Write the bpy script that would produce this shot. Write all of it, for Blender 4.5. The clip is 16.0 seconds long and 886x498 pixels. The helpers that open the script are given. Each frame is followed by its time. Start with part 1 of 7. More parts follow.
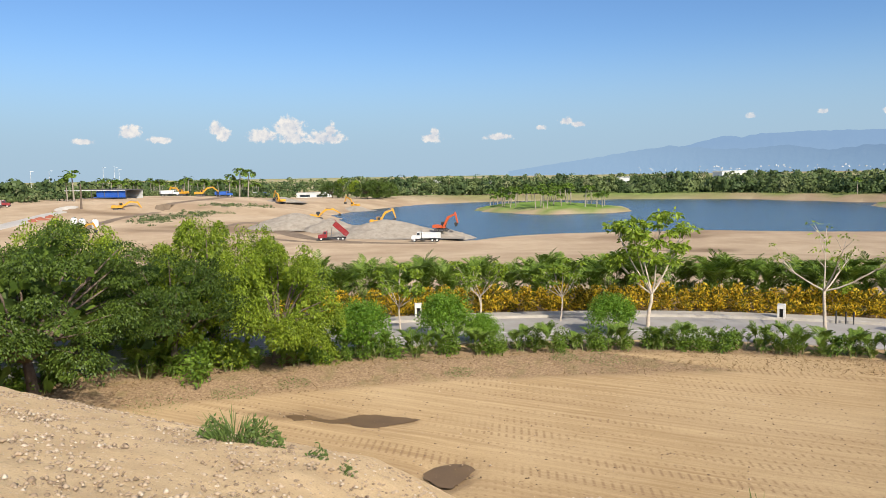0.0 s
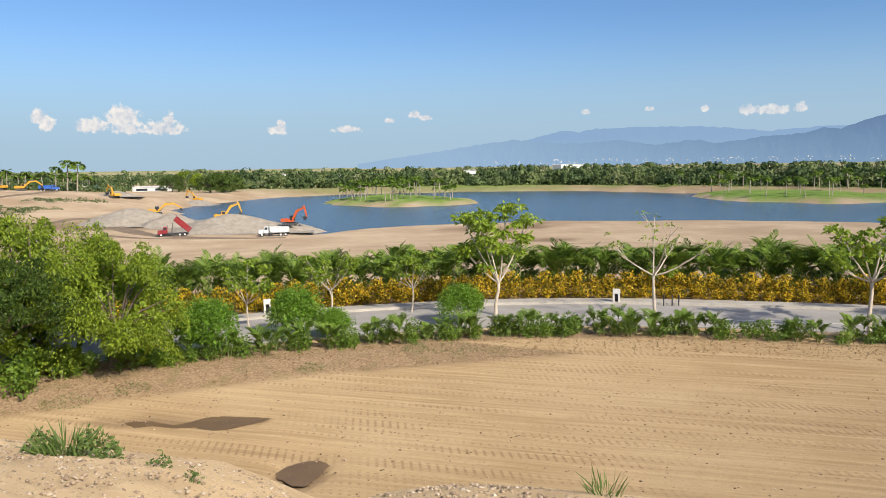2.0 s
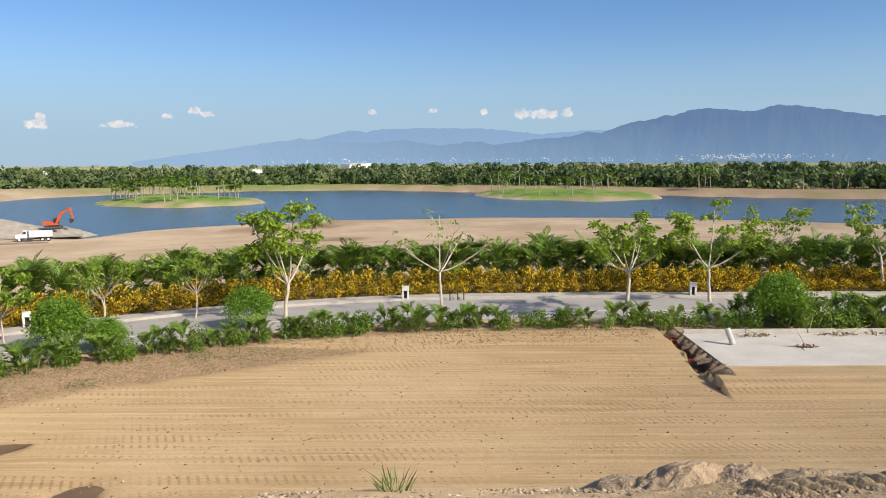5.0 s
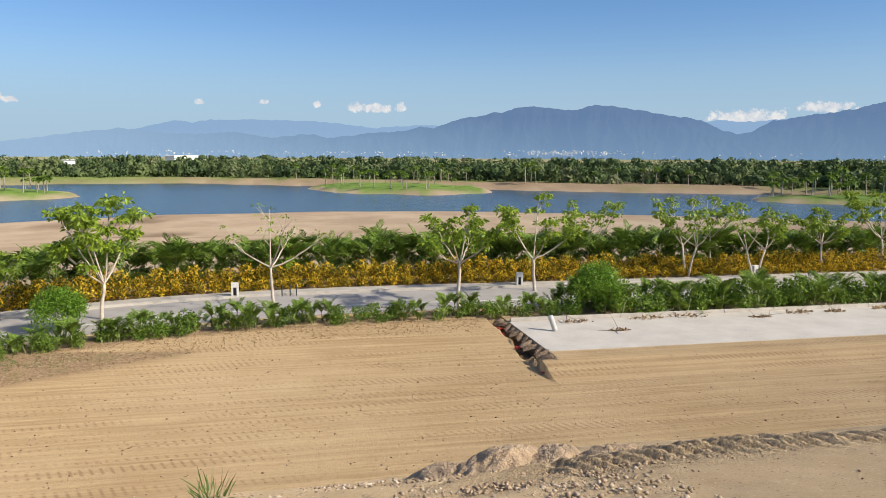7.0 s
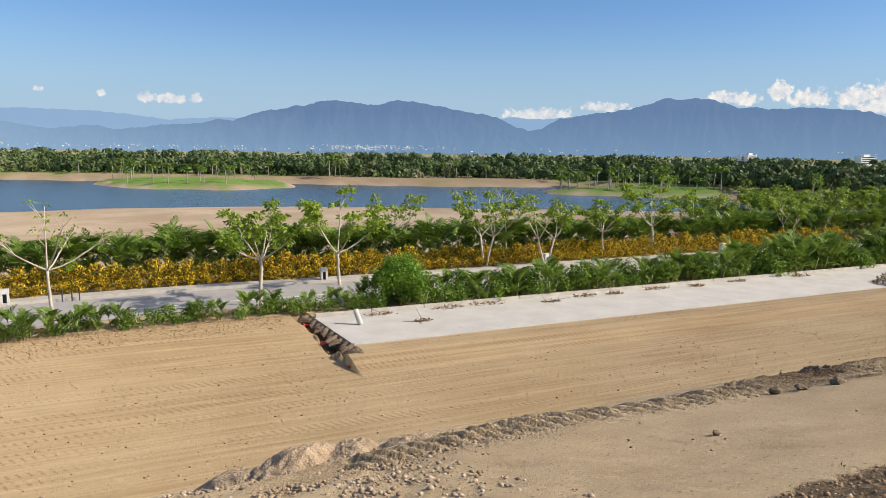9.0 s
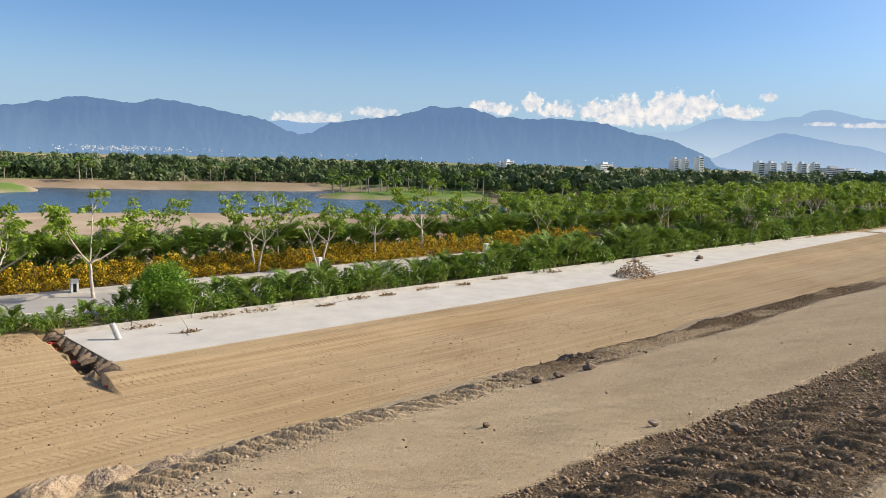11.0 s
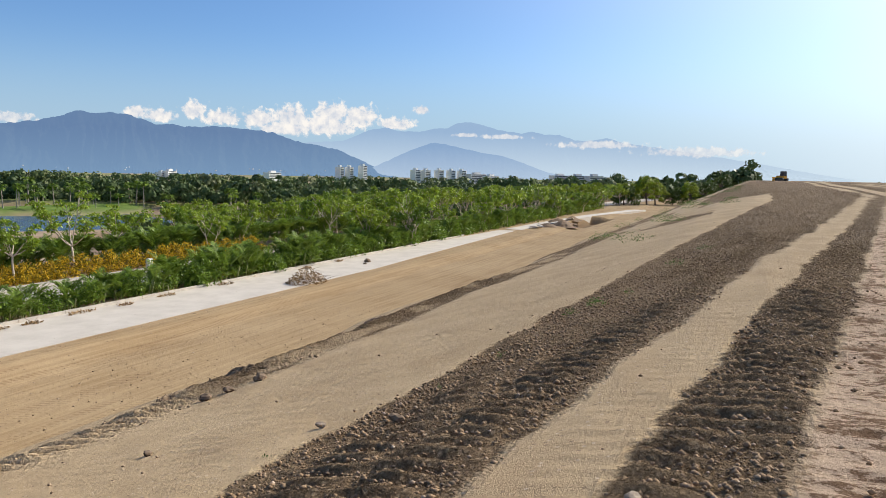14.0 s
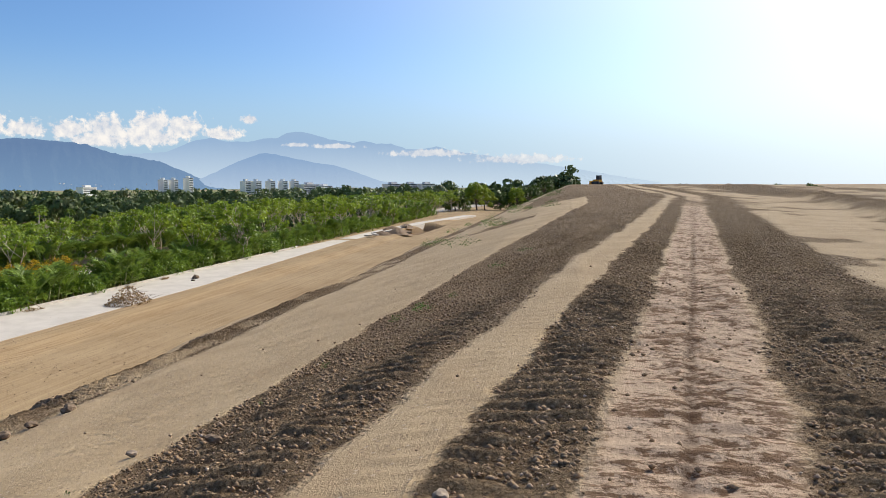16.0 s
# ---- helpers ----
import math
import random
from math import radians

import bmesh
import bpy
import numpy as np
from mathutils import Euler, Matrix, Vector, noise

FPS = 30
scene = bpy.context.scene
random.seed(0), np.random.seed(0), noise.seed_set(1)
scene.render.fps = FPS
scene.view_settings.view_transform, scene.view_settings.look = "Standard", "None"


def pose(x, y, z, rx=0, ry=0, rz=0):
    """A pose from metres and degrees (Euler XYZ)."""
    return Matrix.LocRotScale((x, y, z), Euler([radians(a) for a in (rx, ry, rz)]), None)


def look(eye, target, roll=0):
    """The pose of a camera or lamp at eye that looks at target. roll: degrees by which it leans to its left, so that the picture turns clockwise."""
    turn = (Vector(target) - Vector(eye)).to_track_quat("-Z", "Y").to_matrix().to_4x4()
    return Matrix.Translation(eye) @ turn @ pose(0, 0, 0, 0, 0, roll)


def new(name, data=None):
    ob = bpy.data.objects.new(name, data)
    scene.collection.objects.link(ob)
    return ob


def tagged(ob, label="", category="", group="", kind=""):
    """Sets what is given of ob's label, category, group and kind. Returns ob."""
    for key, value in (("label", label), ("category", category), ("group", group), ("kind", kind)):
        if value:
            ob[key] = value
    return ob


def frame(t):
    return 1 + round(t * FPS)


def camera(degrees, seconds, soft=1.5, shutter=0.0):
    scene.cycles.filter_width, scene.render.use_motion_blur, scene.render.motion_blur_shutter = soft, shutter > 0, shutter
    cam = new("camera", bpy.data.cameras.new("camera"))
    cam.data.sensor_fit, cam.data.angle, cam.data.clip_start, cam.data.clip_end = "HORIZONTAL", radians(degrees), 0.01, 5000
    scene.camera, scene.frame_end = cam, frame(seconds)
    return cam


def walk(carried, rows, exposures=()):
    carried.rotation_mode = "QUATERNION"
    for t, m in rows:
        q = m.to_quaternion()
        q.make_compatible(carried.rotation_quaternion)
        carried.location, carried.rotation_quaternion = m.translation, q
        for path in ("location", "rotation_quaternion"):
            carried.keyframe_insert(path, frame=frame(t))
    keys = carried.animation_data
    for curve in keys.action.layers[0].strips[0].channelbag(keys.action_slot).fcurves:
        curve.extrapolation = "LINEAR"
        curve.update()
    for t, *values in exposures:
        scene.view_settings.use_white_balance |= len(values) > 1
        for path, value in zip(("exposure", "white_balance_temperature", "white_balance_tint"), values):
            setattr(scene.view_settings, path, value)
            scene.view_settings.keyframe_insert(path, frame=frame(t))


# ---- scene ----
cam = camera(60.51, 16.0, soft=0.7)
# seconds, x, y, z, tilt, lean, turn: a hand-held camera turning on the spot on top of the bank
ROWS = [
    (0, 0.000, 0.000, 8.400, 84.329, 0.941, -0.093),
    (0.5, 0.001, 0.018, 8.400, 84.101, 1.006, -2.322),
    (1, 0.004, 0.029, 8.395, 83.885, 0.728, -5.104),
    (1.5, 0.003, 0.041, 8.390, 83.726, 0.396, -8.345),
    (2, 0.008, 0.051, 8.387, 83.628, 0.828, -11.378),
    (2.5, 0.010, 0.066, 8.385, 83.678, 0.353, -14.280),
    (3, 0.020, 0.086, 8.385, 83.682, 0.579, -16.886),
    (3.5, 0.025, 0.100, 8.384, 83.658, 0.383, -19.424),
    (4, 0.033, 0.099, 8.385, 83.606, 0.521, -22.062),
    (6.5, 0.184, 0.061, 8.387, 83.077, -0.331, -35.988),
    (7, 0.225, 0.050, 8.380, 82.941, -0.313, -39.493),
    (7.5, 0.273, 0.039, 8.372, 82.816, -0.317, -42.406),
    (8, 0.324, 0.034, 8.366, 82.735, -0.748, -46.095),
    (8.5, 0.363, 0.031, 8.359, 82.710, -0.534, -49.681),
    (9, 0.408, 0.034, 8.358, 82.638, -0.700, -54.092),
    (11.5, 0.567, 0.091, 8.317, 83.480, -1.126, -75.278),
    (12, 0.576, 0.087, 8.314, 83.626, -0.730, -79.517),
    (12.5, 0.571, 0.088, 8.311, 83.793, -1.031, -83.959),
    (13, 0.578, 0.071, 8.311, 83.944, -0.533, -89.050),
    (13.5, 0.572, 0.026, 8.317, 84.150, -0.663, -92.054),
    (14, 0.568, -0.009, 8.320, 84.426, -0.937, -95.615),
    (14.5, 0.562, -0.039, 8.321, 84.661, -0.775, -98.560),
    (15, 0.544, -0.072, 8.324, 85.004, -0.193, -101.580),
    (15.5, 0.535, -0.110, 8.323, 85.206, -0.108, -104.627),
    (16, 0.517, -0.136, 8.322, 85.166, 0.301, -108.075),
]
walk(cam, [(t, pose(x, y, z, a, b, c)) for t, x, y, z, a, b, c in ROWS], exposures=[(0, -0.02), (5, 0.0), (9, 0.03), (12, 0.08), (16, 0.06)])

# ---- light ----
SUN_AZ, SUN_EL = 152.0, 36.0
world = bpy.data.worlds.new("world")
scene.world = world
world.use_nodes = True
wn = world.node_tree
wn.nodes.clear()
sky = wn.nodes.new("ShaderNodeTexSky")
sky.sky_type, sky.sun_disc = "NISHITA", False
sky.sun_elevation, sky.sun_rotation = radians(SUN_EL), radians(SUN_AZ)
sky.air_density, sky.dust_density, sky.ozone_density, sky.altitude = 1.0, 0.2, 1.5, 0
bg = wn.nodes.new("ShaderNodeBackground")
bg.inputs["Strength"].default_value = 0.094
wo = wn.nodes.new("ShaderNodeOutputWorld")
sa, se = radians(SUN_AZ), radians(SUN_EL)
SUN_DIR = Vector((math.sin(sa) * math.cos(se), math.cos(sa) * math.cos(se), math.sin(se)))


def world_node(kind, op=None, **values):
    n = wn.nodes.new(kind)
    if op:
        n.operation = op
    for k, v in values.items():
        n.inputs[int(k[1:])].default_value = v
    return n


# clear blue air, a pale humid layer near the horizon, a glow round the sun
tint = world_node("ShaderNodeMix")
tint.data_type, tint.blend_type = "RGBA", "MULTIPLY"
tint.inputs[0].default_value, tint.inputs[7].default_value = 1.0, (0.73, 0.98, 1.32, 1)
wn.links.new(sky.outputs[0], tint.inputs[6])
direction = wn.nodes.new("ShaderNodeTexCoord")
axes = wn.nodes.new("ShaderNodeSeparateXYZ")
wn.links.new(direction.outputs["Generated"], axes.inputs[0])
fade = world_node("ShaderNodeMapRange", i1=0.0, i2=0.2, i3=0.92, i4=0.0)
fade.interpolation_type = "SMOOTHERSTEP"
wn.links.new(axes.outputs["Z"], fade.inputs[0])
humid = world_node("ShaderNodeMix")
humid.data_type = "RGBA"
humid.inputs[7].default_value = (4.1, 5.7, 7.3, 1)
wn.links.new(fade.outputs[0], humid.inputs[0])
wn.links.new(tint.outputs[2], humid.inputs[6])
near_sun = world_node("ShaderNodeVectorMath", "DOT_PRODUCT", i1=SUN_DIR)
wn.links.new(direction.outputs["Generated"], near_sun.inputs[0])
lift = world_node("ShaderNodeMath", "MAXIMUM", i1=0.0)
wn.links.new(near_sun.outputs["Value"], lift.inputs[0])
power = world_node("ShaderNodeMath", "POWER", i1=6.0)
wn.links.new(lift.outputs[0], power.inputs[0])
glow = world_node("ShaderNodeMix")
glow.data_type, glow.blend_type = "RGBA", "ADD"
glow.inputs[7].default_value = (17, 15.0, 12.0, 1)
wn.links.new(power.outputs[0], glow.inputs[0])
wn.links.new(humid.outputs[2], glow.inputs[6])
wn.links.new(glow.outputs[2], bg.inputs["Color"])
wn.links.new(bg.outputs[0], wo.inputs["Surface"])
lamp = bpy.data.lights.new("sun", "SUN")
lamp.energy, lamp.angle, lamp.color = 5.0, radians(0.6), (1.0, 0.93, 0.8)
sun = new("sun", lamp)
sun.matrix_world = look(SUN_DIR * 100, (0, 0, 0))

# ---- noise and plan ----
UX, UY = math.sin(radians(117.5)), math.cos(radians(117.5))   # the bank runs this way
NX, NY = -UY, UX                                             # and falls this way


def grain(x, y, seed=0):
    """Smooth value noise in 0..1 on arrays."""
    x, y = np.asarray(x, float), np.asarray(y, float)
    xi, yi = np.floor(x), np.floor(y)
    fx, fy = x - xi, y - yi
    fx, fy = fx * fx * (3 - 2 * fx), fy * fy * (3 - 2 * fy)

    def h(a, b):
        v = np.sin(a * 127.1 + b * 311.7 + seed * 74.7) * 43758.5453
        return v - np.floor(v)
    return (h(xi, yi) * (1 - fx) + h(xi + 1, yi) * fx) * (1 - fy) + (h(xi, yi + 1) * (1 - fx) + h(xi + 1, yi + 1) * fx) * fy


def fractal(x, y, octaves=4, seed=0):
    total, amp, k = 0.0, 0.5, 1.0
    for i in range(octaves):
        total, amp, k = total + amp * (grain(np.asarray(x) * k, np.asarray(y) * k, seed + i) - 0.5), amp * 0.5, k * 2.03
    return total


def step(a, b, v):
    q = np.clip((np.asarray(v, float) - a) / (b - a), 0, 1)
    return q * q * (3 - 2 * q)


def polyline(points, n):
    """Evenly spaced points on a smooth curve through the given ones."""
    p = np.array(points, float)
    p = np.vstack([2 * p[0] - p[1], p, 2 * p[-1] - p[-2]])
    out = []
    for i in range(1, len(p) - 2):
        for q in np.linspace(0, 1, 24, endpoint=False):
            a, b, c, d = p[i - 1], p[i], p[i + 1], p[i + 2]
            out.append(0.5 * (2 * b + (c - a) * q + (2 * a - 5 * b + 4 * c - d) * q * q + (3 * b - a - 3 * c + d) * q ** 3))
    out = np.array(out + [p[-2]])
    run = np.r_[0, np.cumsum(np.hypot(*np.diff(out, axis=0).T))]
    at = np.linspace(0, run[-1], n)
    return np.c_[np.interp(at, run, out[:, 0]), np.interp(at, run, out[:, 1])]


# far kerb of the road, from the south-west round to the east
ROAD = polyline([(-75, -18), (-52, 14), (-37, 28), (-22, 37.3), (-10, 42.0), (2, 44.3), (12, 44.2), (20, 42.2), (28, 38.6), (35, 34.8), (43, 30.6),
                 (52, 26.0), (70, 16.6), (100, 1), (150, -25), (230, -68), (340, -140)], 400)
RD = np.gradient(ROAD, axis=0)
RD /= np.hypot(RD[:, 0], RD[:, 1])[:, None]
RN = np.c_[-RD[:, 1], RD[:, 0]]                               # away from the bank
ROAD_RUN = np.r_[0, np.cumsum(np.hypot(*np.diff(ROAD, axis=0).T))]


def beyond_road(x, y):
    """Signed distance past the far kerb: positive towards the lake."""
    x, y = np.ravel(x), np.ravel(y)
    if len(x) < 50:
        dx, dy = x[:, None] - ROAD[None, ::2, 0], y[:, None] - ROAD[None, ::2, 1]
        k = np.argmin(dx * dx + dy * dy, axis=1)
        i = np.arange(len(x))
        return np.hypot(dx[i, k], dy[i, k]) * np.sign(dx[i, k] * RN[::2, 0][k] + dy[i, k] * RN[::2, 1][k])
    best, sign = np.full(x.shape, 1e9), np.zeros(x.shape)
    for i in range(0, 400, 2):
        dx, dy = x - ROAD[i, 0], y - ROAD[i, 1]
        d = dx * dx + dy * dy
        m = d < best
        best[m] = d[m]
        sign[m] = (dx * RN[i, 0] + dy * RN[i, 1])[m]
    return np.sqrt(best) * np.sign(sign)


def road_at(run, off):
    """A place by its run along the kerb and its distance past it."""
    i = np.interp(run, ROAD_RUN, np.arange(400))
    k = int(min(max(i, 0), 398))
    f = i - k
    p, n = ROAD[k] * (1 - f) + ROAD[k + 1] * f, RN[k] * (1 - f) + RN[k + 1] * f
    return p[0] + n[0] * off, p[1] + n[1] * off


def inside(x, y, poly):
    """Signed distance to a closed outline: positive inside."""
    best, inn = np.full(np.shape(x), 1e9), np.zeros(np.shape(x), bool)
    for (ax, ay), (bx, by) in zip(poly, np.roll(poly, -1, axis=0)):
        ex, ey = bx - ax, by - ay
        q = np.clip(((x - ax) * ex + (y - ay) * ey) / (ex * ex + ey * ey), 0, 1)
        best = np.minimum(best, np.hypot(x - ax - q * ex, y - ay - q * ey))
        if ay != by:
            inn ^= ((ay > y) != (by > y)) & (x < (bx - ax) * (y - ay) / (by - ay) + ax)
    return np.where(inn, best, -best)


LAKE_Z = -9.0
LAKE = np.array([(-52, 330), (-30, 262), (-12, 222), (5, 194), (18, 208), (36, 215), (76, 217), (118, 202), (154, 180), (180, 148), (212, 102), (238, 60),
                 (250, 20), (262, 10), (285, 40), (283, 66), (295, 84), (330, 85), (332, 110), (345, 172), (297, 226), (268, 282), (212, 366), (172, 444),
                 (112, 466), (30, 464), (-14, 438), (-40, 379)], float)
ISLE = np.array([(15, 356), (22, 330), (44, 311), (66, 313), (81, 324), (84, 345), (74, 385), (55, 405), (32, 400), (18, 380)], float)
SPIT = np.array([(192, 345), (182, 292), (203, 259), (230, 254), (250, 262), (262, 288), (250, 330), (215, 362)], float)
SPIT_E = np.array([(282, 150), (283, 132), (291, 121), (300, 100), (320, 90), (345, 95), (350, 130), (320, 152), (296, 160)], float)
BANK_L = [-90, -62, -40, -24, -6, 0, 0.6, 1.7, 2.9, 4.3, 5.2, 7.0, 8.0, 15.3, 18, 30, 60]
BANK_Z = [0, 0.5, 6.6, 7.2, 7.25, 7.2, 7.12, 6.93, 6.58, 6.2, 5.95, 5.35, 4.95, 0.35, 0.05, 0, 0]


def height(x, y, br=None):
    x, y = np.asarray(x, float), np.asarray(y, float)
    s, l = x * UX + y * UY, x * NX + y * NY
    if br is None:
        br = beyond_road(x, y).reshape(x.shape)
    # the bank, a little wavy along its edge and rising gently away to the east
    wav = 1.1 * fractal(s * 0.12, l * 0 + 3, 3, 5) * step(3, 8, l)
    notch = (0.4 * step(3.5, 1, s) + 0.95 * np.exp(-((s + 3.4) / 0.9) ** 2)) * step(2.5, 5.5, l)
    z = np.interp(l + wav + notch, BANK_L, BANK_Z)
    z = z * (1 + 0.125 * step(10, 110, s) * step(9, -2, l)) * step(-260, -60, s) * (1 - step(330, 480, s))
    z += np.where((s > 30) & (l < 6), 0.5 * fractal(s * 0.05, l * 0.09, 3, 8) * step(30, 80, s) * step(6, -3, l), 0)
    # graded shelf: slightly lower than the road, with a low verge
    shelf = -0.45 * step(-10.2, -12.2, br) * np.where(s < 10.5, step(29.5, 24, l - 7), step(29.4, 27.2, l))
    z = z + shelf * step(9, 16, l)
    # towards the lake
    drop = -np.interp(br, [0, 8, 14, 40, 122, 400, 4000], [0, 0, 0.5, 2.9, 8.6, 8.3, 8.3])
    far_side = step(1.0, 8, br)
    z = np.where(br > 0, drop * far_side + z * (1 - far_side), z)
    yard = 7.8 * np.exp(-((x + 165) / 100) ** 2 - ((y - 330) / 140) ** 2)
    z += np.where(br > 8, yard * step(8, 60, br), 0)
    z += np.where(br > 20, 0.9 * fractal(x * 0.02, y * 0.02, 4, 2) * step(20, 90, br), 0)
    # lake basin, islands
    ld = inside(x, y, LAKE) + 4 * fractal(x * 0.05, y * 0.05, 3, 4)
    shore = LAKE_Z - 0.09 * ld
    z = np.where(ld > 0, np.maximum(shore, LAKE_Z - 2.5), np.where((ld > -60) & (br > 12), np.minimum(z, np.maximum(z * step(0, -60, ld) + shore * (1 - step(0, -60, ld)), LAKE_Z + 0.05)), z))
    z = np.where(br > 60, np.maximum(z, np.where(ld > 0, -99, LAKE_Z + 0.06 * np.minimum(-ld, 12))), z)
    z += np.where((br > 150) & (ld < 0) & (np.hypot(x, y) > 300), 2.3 * step(-1, -11, ld) * (1 - step(-60, -140, ld)), 0)
    for poly in (ISLE, SPIT, SPIT_E):
        q = inside(x, y, poly) + 3 * fractal(x * 0.07, y * 0.07, 3, 9)
        z = np.where(q > -12, np.maximum(z, LAKE_Z + np.minimum(0.5 * q, 1.3 + 0.07 * q)), z)
    return z

# ---- materials ----
def material(name, base=(0.5, 0.5, 0.5), rough=0.8, metal=0.0):
    m = bpy.data.materials.new(name)
    m.use_nodes = True
    b = m.node_tree.nodes["Principled BSDF"]
    b.inputs["Base Color"].default_value = (*base, 1)
    b.inputs["Roughness"].default_value, b.inputs["Metallic"].default_value = rough, metal
    b.inputs["Specular IOR Level"].default_value = 0.3
    return m


class Net:
    """Short spelling for node trees."""

    def __init__(self, m):
        self.t = m.node_tree
        self.b = self.t.nodes["Principled BSDF"]

    def node(self, kind, **values):
        n = self.t.nodes.new(kind)
        for k, v in values.items():
            n.inputs[k.replace("_", " ")].default_value = v
        return n

    def link(self, a, b):
        self.t.links.new(a, b)

    def coords(self, scale=(1, 1, 1), space="Object"):
        c, m = self.t.nodes.new("ShaderNodeTexCoord"), self.t.nodes.new("ShaderNodeMapping")
        m.inputs["Scale"].default_value = scale
        self.link(c.outputs[space], m.inputs[0])
        return m.outputs[0]

    def noise(self, co, scale, detail=4.0, rough=0.6):
        n = self.node("ShaderNodeTexNoise", Scale=scale, Detail=detail, Roughness=rough)
        self.link(co, n.inputs["Vector"])
        return n.outputs["Fac"]

    def ramp(self, fac, *stops):
        r = self.t.nodes.new("ShaderNodeValToRGB")
        e = r.color_ramp.elements
        while len(e) < len(stops):
            e.new(0.5)
        for el, (p, c) in zip(e, stops):
            el.position, el.color = p, (*c, 1) if len(c) == 3 else c
        self.link(fac, r.inputs[0])
        return r.outputs[0]

    def mix(self, fac, a, b, blend="MIX"):
        n = self.t.nodes.new("ShaderNodeMix")
        n.data_type, n.blend_type = "RGBA", blend
        for sock, v in ((n.inputs[0], fac), (n.inputs[6], a), (n.inputs[7], b)):
            if hasattr(v, "links"):
                self.link(v, sock)
            else:
                sock.default_value = v if isinstance(v, (int, float)) else (*v, 1)
        return n.outputs[2]

    def calc(self, op, a, b=0.0):
        n = self.t.nodes.new("ShaderNodeMath")
        n.operation = op
        for sock, v in ((n.inputs[0], a), (n.inputs[1], b)):
            if hasattr(v, "links"):
                self.link(v, sock)
            else:
                sock.default_value = v
        return n.outputs[0]

    def bump(self, fac, strength, dist, normal=None):
        n = self.node("ShaderNodeBump", Strength=strength, Distance=dist)
        self.link(fac, n.inputs["Height"])
        if normal is not None:
            self.link(normal, n.inputs["Normal"])
        return n.outputs[0]

    def colour(self, out):
        self.link(out, self.b.inputs["Base Color"])

    def normal(self, out):
        self.link(out, self.b.inputs["Normal"])


def speckled(name, a, b, scale=3.0, rough=0.8, bump=0.3, dist=0.02, metal=0.0, fine=40.0):
    m = material(name, a, rough, metal)
    n = Net(m)
    co = n.coords()
    big, small = n.noise(co, scale), n.noise(co, fine, 3)
    n.colour(n.mix(n.calc("MULTIPLY", n.ramp(big, (0.35, (0, 0, 0)), (0.65, (1, 1, 1))), n.ramp(small, (0.2, (0.4, 0.4, 0.4)), (0.7, (1, 1, 1)))), a, b))
    if bump:
        n.normal(n.bump(small, bump, dist))
    return m


def leafy(name, dark, light, shine=0.22, through_it=0.27):
    """Leaves: two greens by plant and by leaf, a little light passing through."""
    m = material(name, light, 0.45)
    n = Net(m)
    geo = n.t.nodes.new("ShaderNodeNewGeometry")
    obj = n.t.nodes.new("ShaderNodeObjectInfo")
    f = n.calc("ADD", n.calc("MULTIPLY", geo.outputs["Random Per Island"], 0.75), n.calc("MULTIPLY", obj.outputs["Random"], 0.25))
    c = n.mix(f, dark, light)
    n.colour(c)
    n.b.inputs["Specular IOR Level"].default_value = shine
    tr = n.node("ShaderNodeBsdfTranslucent")
    n.link(n.mix(0.4, c, tuple(min(1, 1.3 * v) for v in light)), tr.inputs["Color"])
    mix = n.node("ShaderNodeMixShader", Fac=through_it)
    out = n.t.nodes["Material Output"]
    n.link(n.b.outputs[0], mix.inputs[1])
    n.link(tr.outputs[0], mix.inputs[2])
    n.link(mix.outputs[0], out.inputs[0])
    return m


